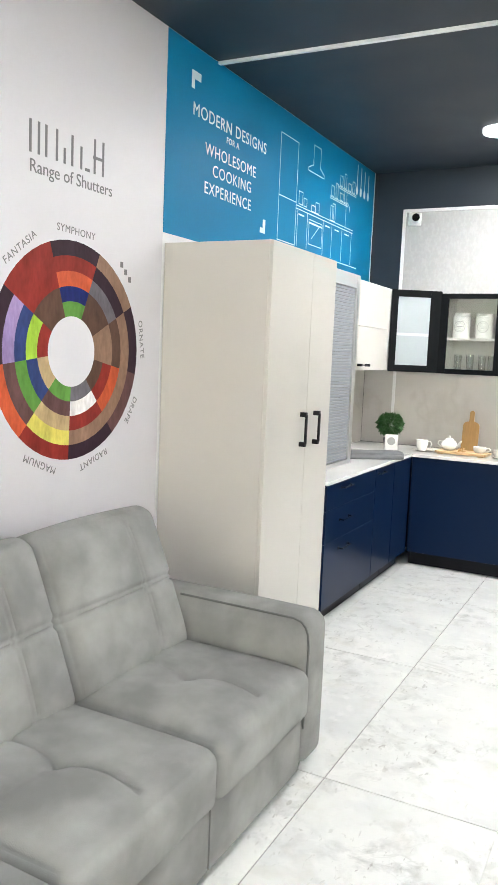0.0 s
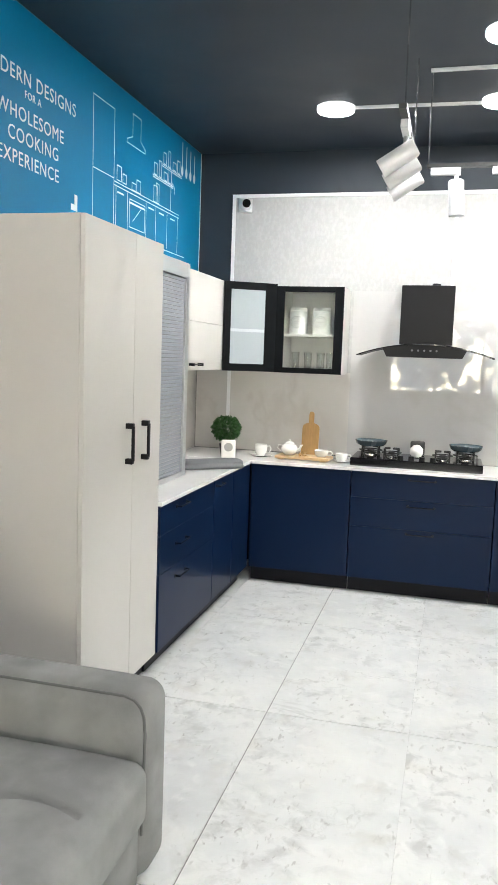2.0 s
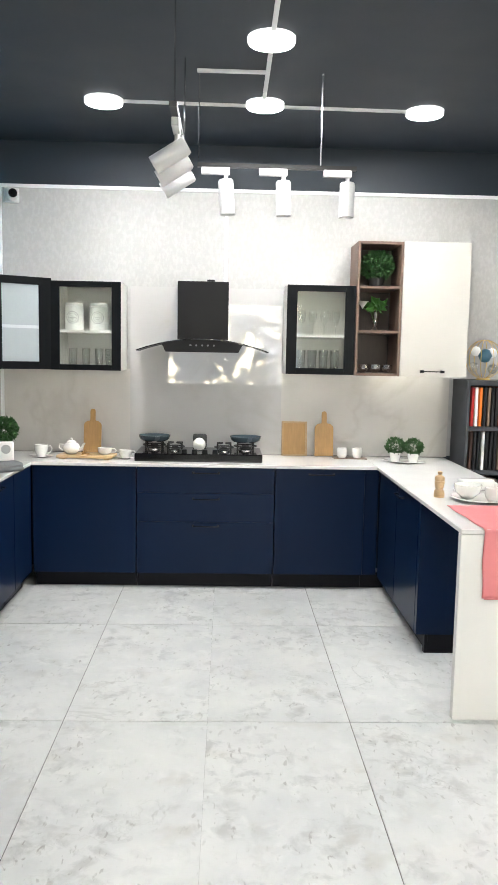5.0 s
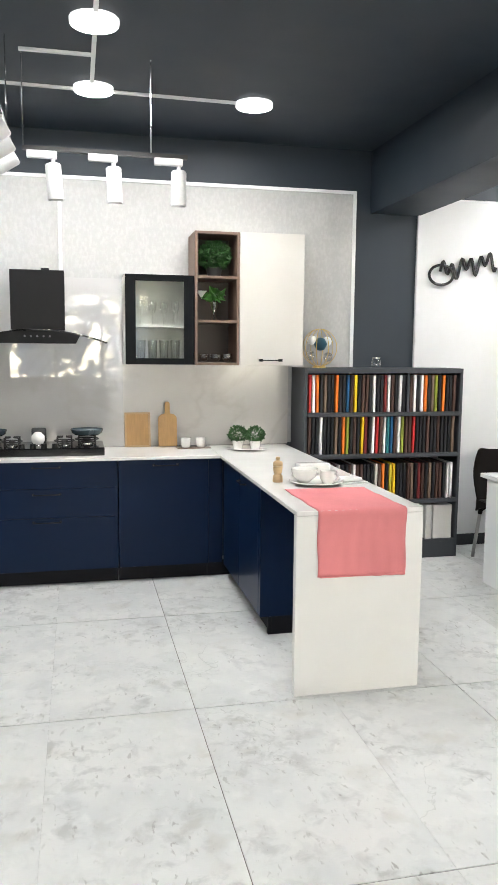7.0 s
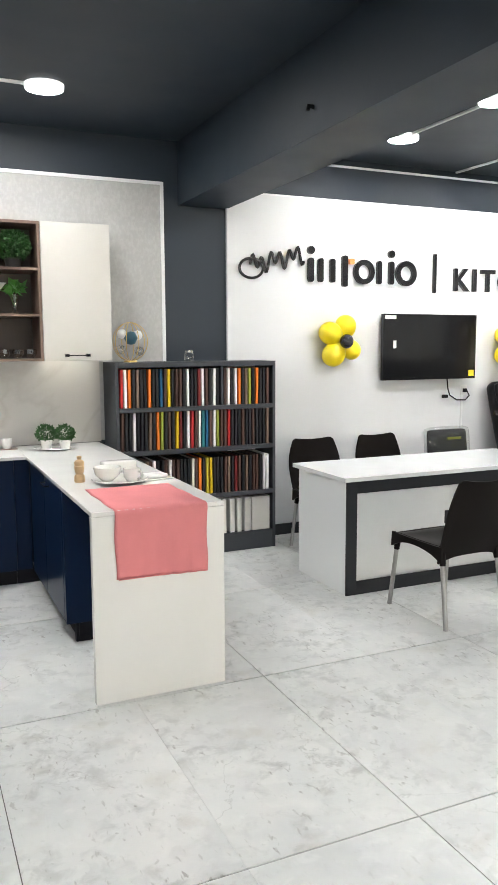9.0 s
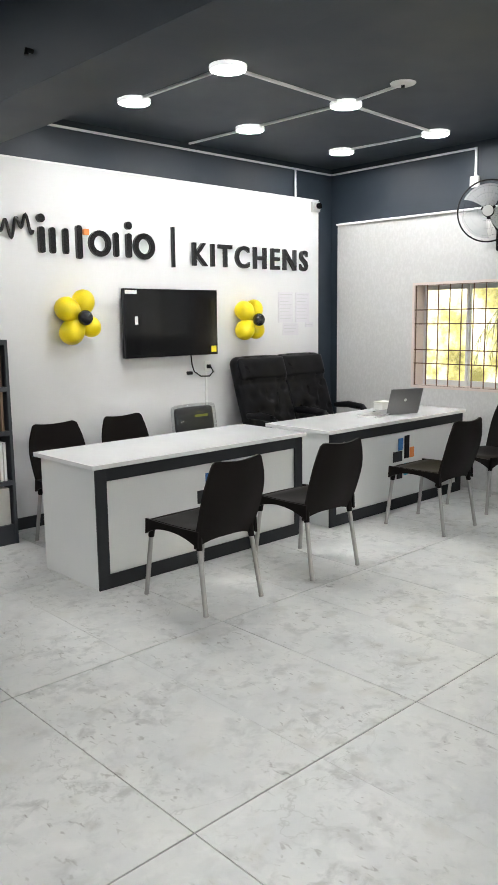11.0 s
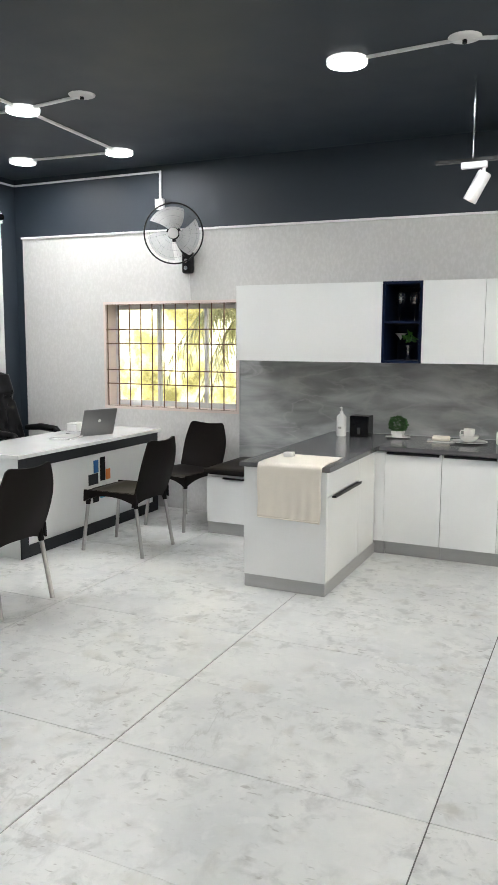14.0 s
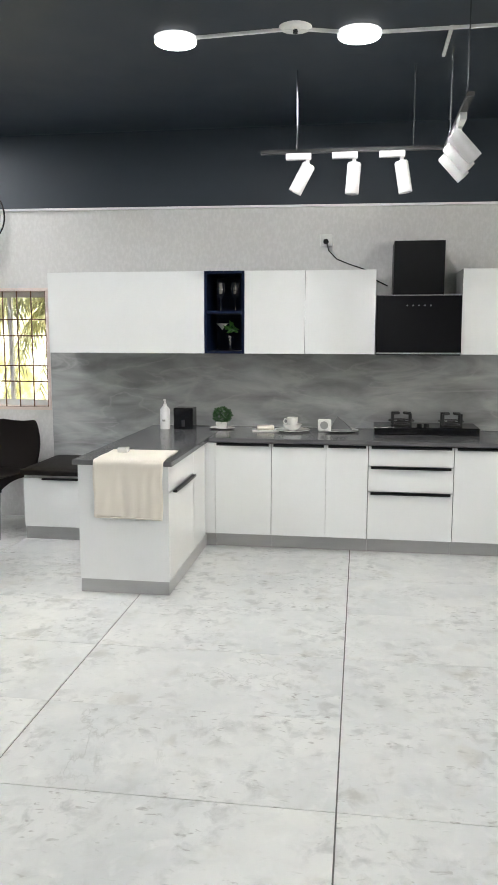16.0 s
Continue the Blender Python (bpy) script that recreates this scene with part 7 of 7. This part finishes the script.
# Pale yellow puts sunlight into the leaf colour, beyond what the sun gives.
FROND = material("palm_leaf_painted_sunlit", (0.85, 0.82, 0.42), 0.5, vary=0.5, scale=8)
palm = thing("palm", (XE + 1.2, 4.2, -0.8), "palm tree with drooping sunlit fronds outside window", "tree")
part("trunk", tube([(0.3, -0.2, 0), (0.25, -0.15, 1.2), (0.2, -0.1, 2.55)], 0.1, 10, radii=[0.13, 0.1, 0.09]), BAMBOO, palm, "", 60)
rnd = random.Random(5)
for k in range(18):
    az = radians(35 + 7 * k)
    tip = Vector((0.9 * math.cos(az) - 0.2, 1.25 * math.sin(az) * (0.7 if k % 2 else 1.0), 0.6 - 0.4 * (k % 4)))
    bm = bmesh.new()
    base = Vector((0.2, -0.1, 2.55))
    pts = []
    for s in range(15):
        u = s / 14
        pts.append(base + tip * u + Vector((0, 0, 0.55 * math.sin(u * math.pi * 0.75) - 0.8 * u * u)))
    tube(pts, 0.008, 5, bm=bm, radii=[0.014 - 0.011 * s / 14 for s in range(15)])
    for s in range(2, 15):
        d = (pts[s] - pts[s - 1]).normalized()
        side = d.cross(Vector((0, 0, 1))).normalized()
        for sg in (-1, 1):
            for h in (0.0, 0.5):
                p = pts[s] - d * h * 0.1
                ln = 0.42 * math.sin(math.pi * (s / 15) ** 0.7) + 0.12
                e = p + (side * sg * 0.75 + d * 0.5 + Vector((0, 0, -0.45 - rnd.uniform(0, 0.3)))).normalized() * ln
                n = d * 0.018
                bm.faces.new([bm.verts.new(q) for q in (p - n, e, p + n)])
    part("frond", bm, FROND, palm, "palm frond coloured pale yellow as if sunlit")

# ---- floor tiles ----
def tile_stone():
    ma = bpy.data.materials.new("pale_stone_tile")
    ma.use_nodes = True
    nt = ma.node_tree
    b = nt.nodes["Principled BSDF"]
    geo, info = nt.nodes.new("ShaderNodeNewGeometry"), nt.nodes.new("ShaderNodeObjectInfo")
    add = nt.nodes.new("ShaderNodeVectorMath")
    mul = nt.nodes.new("ShaderNodeMath")
    mul.operation, mul.inputs[1].default_value = "MULTIPLY", 37.0
    nt.links.new(info.outputs["Random"], mul.inputs[0])
    nt.links.new(geo.outputs["Position"], add.inputs[0])
    nt.links.new(mul.outputs[0], add.inputs[1])

    def noise_node(scale, detail, distort=0.0, rough=0.5):
        n = nt.nodes.new("ShaderNodeTexNoise")
        n.inputs["Scale"].default_value, n.inputs["Detail"].default_value = scale, detail
        n.inputs["Distortion"].default_value, n.inputs["Roughness"].default_value = distort, rough
        nt.links.new(add.outputs[0], n.inputs["Vector"])
        return n

    def ramp(src, stops):
        r = nt.nodes.new("ShaderNodeValToRGB")
        els = r.color_ramp.elements
        while len(els) < len(stops):
            els.new(0.5)
        for e, (p, c) in zip(els, stops):
            e.position, e.color = p, (*c, 1)
        nt.links.new(src, r.inputs["Fac"])
        return r.outputs["Color"]

    def mix(a, c, fac, mode="MIX"):
        m = nt.nodes.new("ShaderNodeMix")
        m.data_type, m.blend_type = "RGBA", mode
        nt.links.new(fac, m.inputs["Factor"]) if not isinstance(fac, float) else None
        if isinstance(fac, float):
            m.inputs["Factor"].default_value = fac
        nt.links.new(a, m.inputs["A"])
        if isinstance(c, tuple):
            m.inputs["B"].default_value = (*c, 1)
        else:
            nt.links.new(c, m.inputs["B"])
        return m.outputs["Result"]

    def scaled(src, k):
        m = nt.nodes.new("ShaderNodeMath")
        m.operation, m.inputs[1].default_value = "MULTIPLY", k
        nt.links.new(src, m.inputs[0])
        return m.outputs[0]

    def both(p, q):
        m = nt.nodes.new("ShaderNodeMath")
        m.operation = "MULTIPLY"
        nt.links.new(p, m.inputs[0])
        nt.links.new(q, m.inputs[1])
        return m.outputs[0]

    clouds = ramp(noise_node(2.4, 6, 0.3, 0.6).outputs["Fac"], [(0.3, (0.565, 0.575, 0.575)), (0.5, (0.645, 0.65, 0.64)), (0.7, (0.70, 0.70, 0.68))])
    where = ramp(noise_node(2.8, 4).outputs["Fac"], [(0.40, (0.12, 0.12, 0.12)), (0.62, (1, 1, 1))])
    flecks = ramp(noise_node(12.0, 5, 0.4, 0.6).outputs["Fac"], [(0.49, (0, 0, 0)), (0.66, (1, 1, 1))])
    pale = ramp(noise_node(11.0, 3, 0.5).outputs["Fac"], [(0.56, (0, 0, 0)), (0.70, (1, 1, 1))])
    tan = ramp(noise_node(6.0, 4, 0.3).outputs["Fac"], [(0.58, (0, 0, 0)), (0.72, (1, 1, 1))])
    streaks = nt.nodes.new("ShaderNodeVectorMath")
    streaks.operation = "MULTIPLY"
    streaks.inputs[1].default_value = (1.0, 0.45, 1.0)
    nt.links.new(add.outputs[0], streaks.inputs[0])
    small = noise_node(46.0, 2, 0.4)
    nt.links.new(streaks.outputs[0], small.inputs["Vector"])
    specks = ramp(small.outputs["Fac"], [(0.63, (0, 0, 0)), (0.72, (1, 1, 1))])
    veins = ramp(noise_node(1.3, 6, 0.5, 0.6).outputs["Fac"], [(0.494, (0, 0, 0)), (0.5, (1, 1, 1)), (0.506, (0, 0, 0))])
    veined = ramp(noise_node(1.7, 2).outputs["Fac"], [(0.48, (0, 0, 0)), (0.62, (1, 1, 1))])
    c = mix(clouds, (0.74, 0.74, 0.725), scaled(pale, 0.5))
    c = mix(c, (0.44, 0.445, 0.44), scaled(both(flecks, where), 0.9))
    c = mix(c, (0.50, 0.47, 0.41), scaled(tan, 0.3))
    c = mix(c, (0.24, 0.23, 0.21), scaled(both(specks, where), 0.65))
    c = mix(c, (0.38, 0.38, 0.365), scaled(both(veins, veined), 0.5))
    nt.links.new(c, b.inputs["Base Color"])
    b.inputs["Roughness"].default_value = 0.29
    b.inputs["Specular IOR Level"].default_value = 0.4
    return ma


TILE = tile_stone()
GROUT = material("dark_grout", (0.14, 0.135, 0.13), 0.9, vary=0.2)
floor = structure("floor", box(XW - 0.2, XE + 0.25, YS - 0.2, YN + 0.2, -0.12, -0.004), GROUT, "large pale grey stone-look floor tiles with thin dark joints", "floor")


def tile_mesh(w, d):
    bm = bmesh.new()
    box(0, w, 0, d, -0.012, 0.0, bm=bm)
    top = [e for e in bm.edges if all(v.co.z > -1e-5 for v in e.verts)]
    bmesh.ops.bevel(bm, geom=top, offset=0.0008, segments=1, affect="EDGES")
    me = bpy.data.meshes.new("floor_tile")
    bm.to_mesh(me)
    bm.free()
    me.materials.append(TILE)
    return me


# slabs about 0.6 x 1.2 m; every second long joint is the tighter one
JX = [-3.04, -1.84, -0.645, 0.588, 1.825, 2.99, 4.17, 5.375, 6.58, 7.19]
JY = [3.905 + 1.195 * k for k in range(-6, 3)]
for x0, x1 in zip(JX[1:], JX[2:]):
    w = (x1 - x0 - 0.0036) / 2 if x1 < 7 else x1 - x0 - 0.0036
    me = tile_mesh(w - 0.0004, JY[1] - JY[0] - 0.0056)
    for y in JY:
        for half in range(2 if x1 < 7 else 1):
            t = new("floor_tile", me)
            t.parent, t.location = floor, (x0 + 0.0018 + half * (w + 0.0002), y + 0.0028, 0)
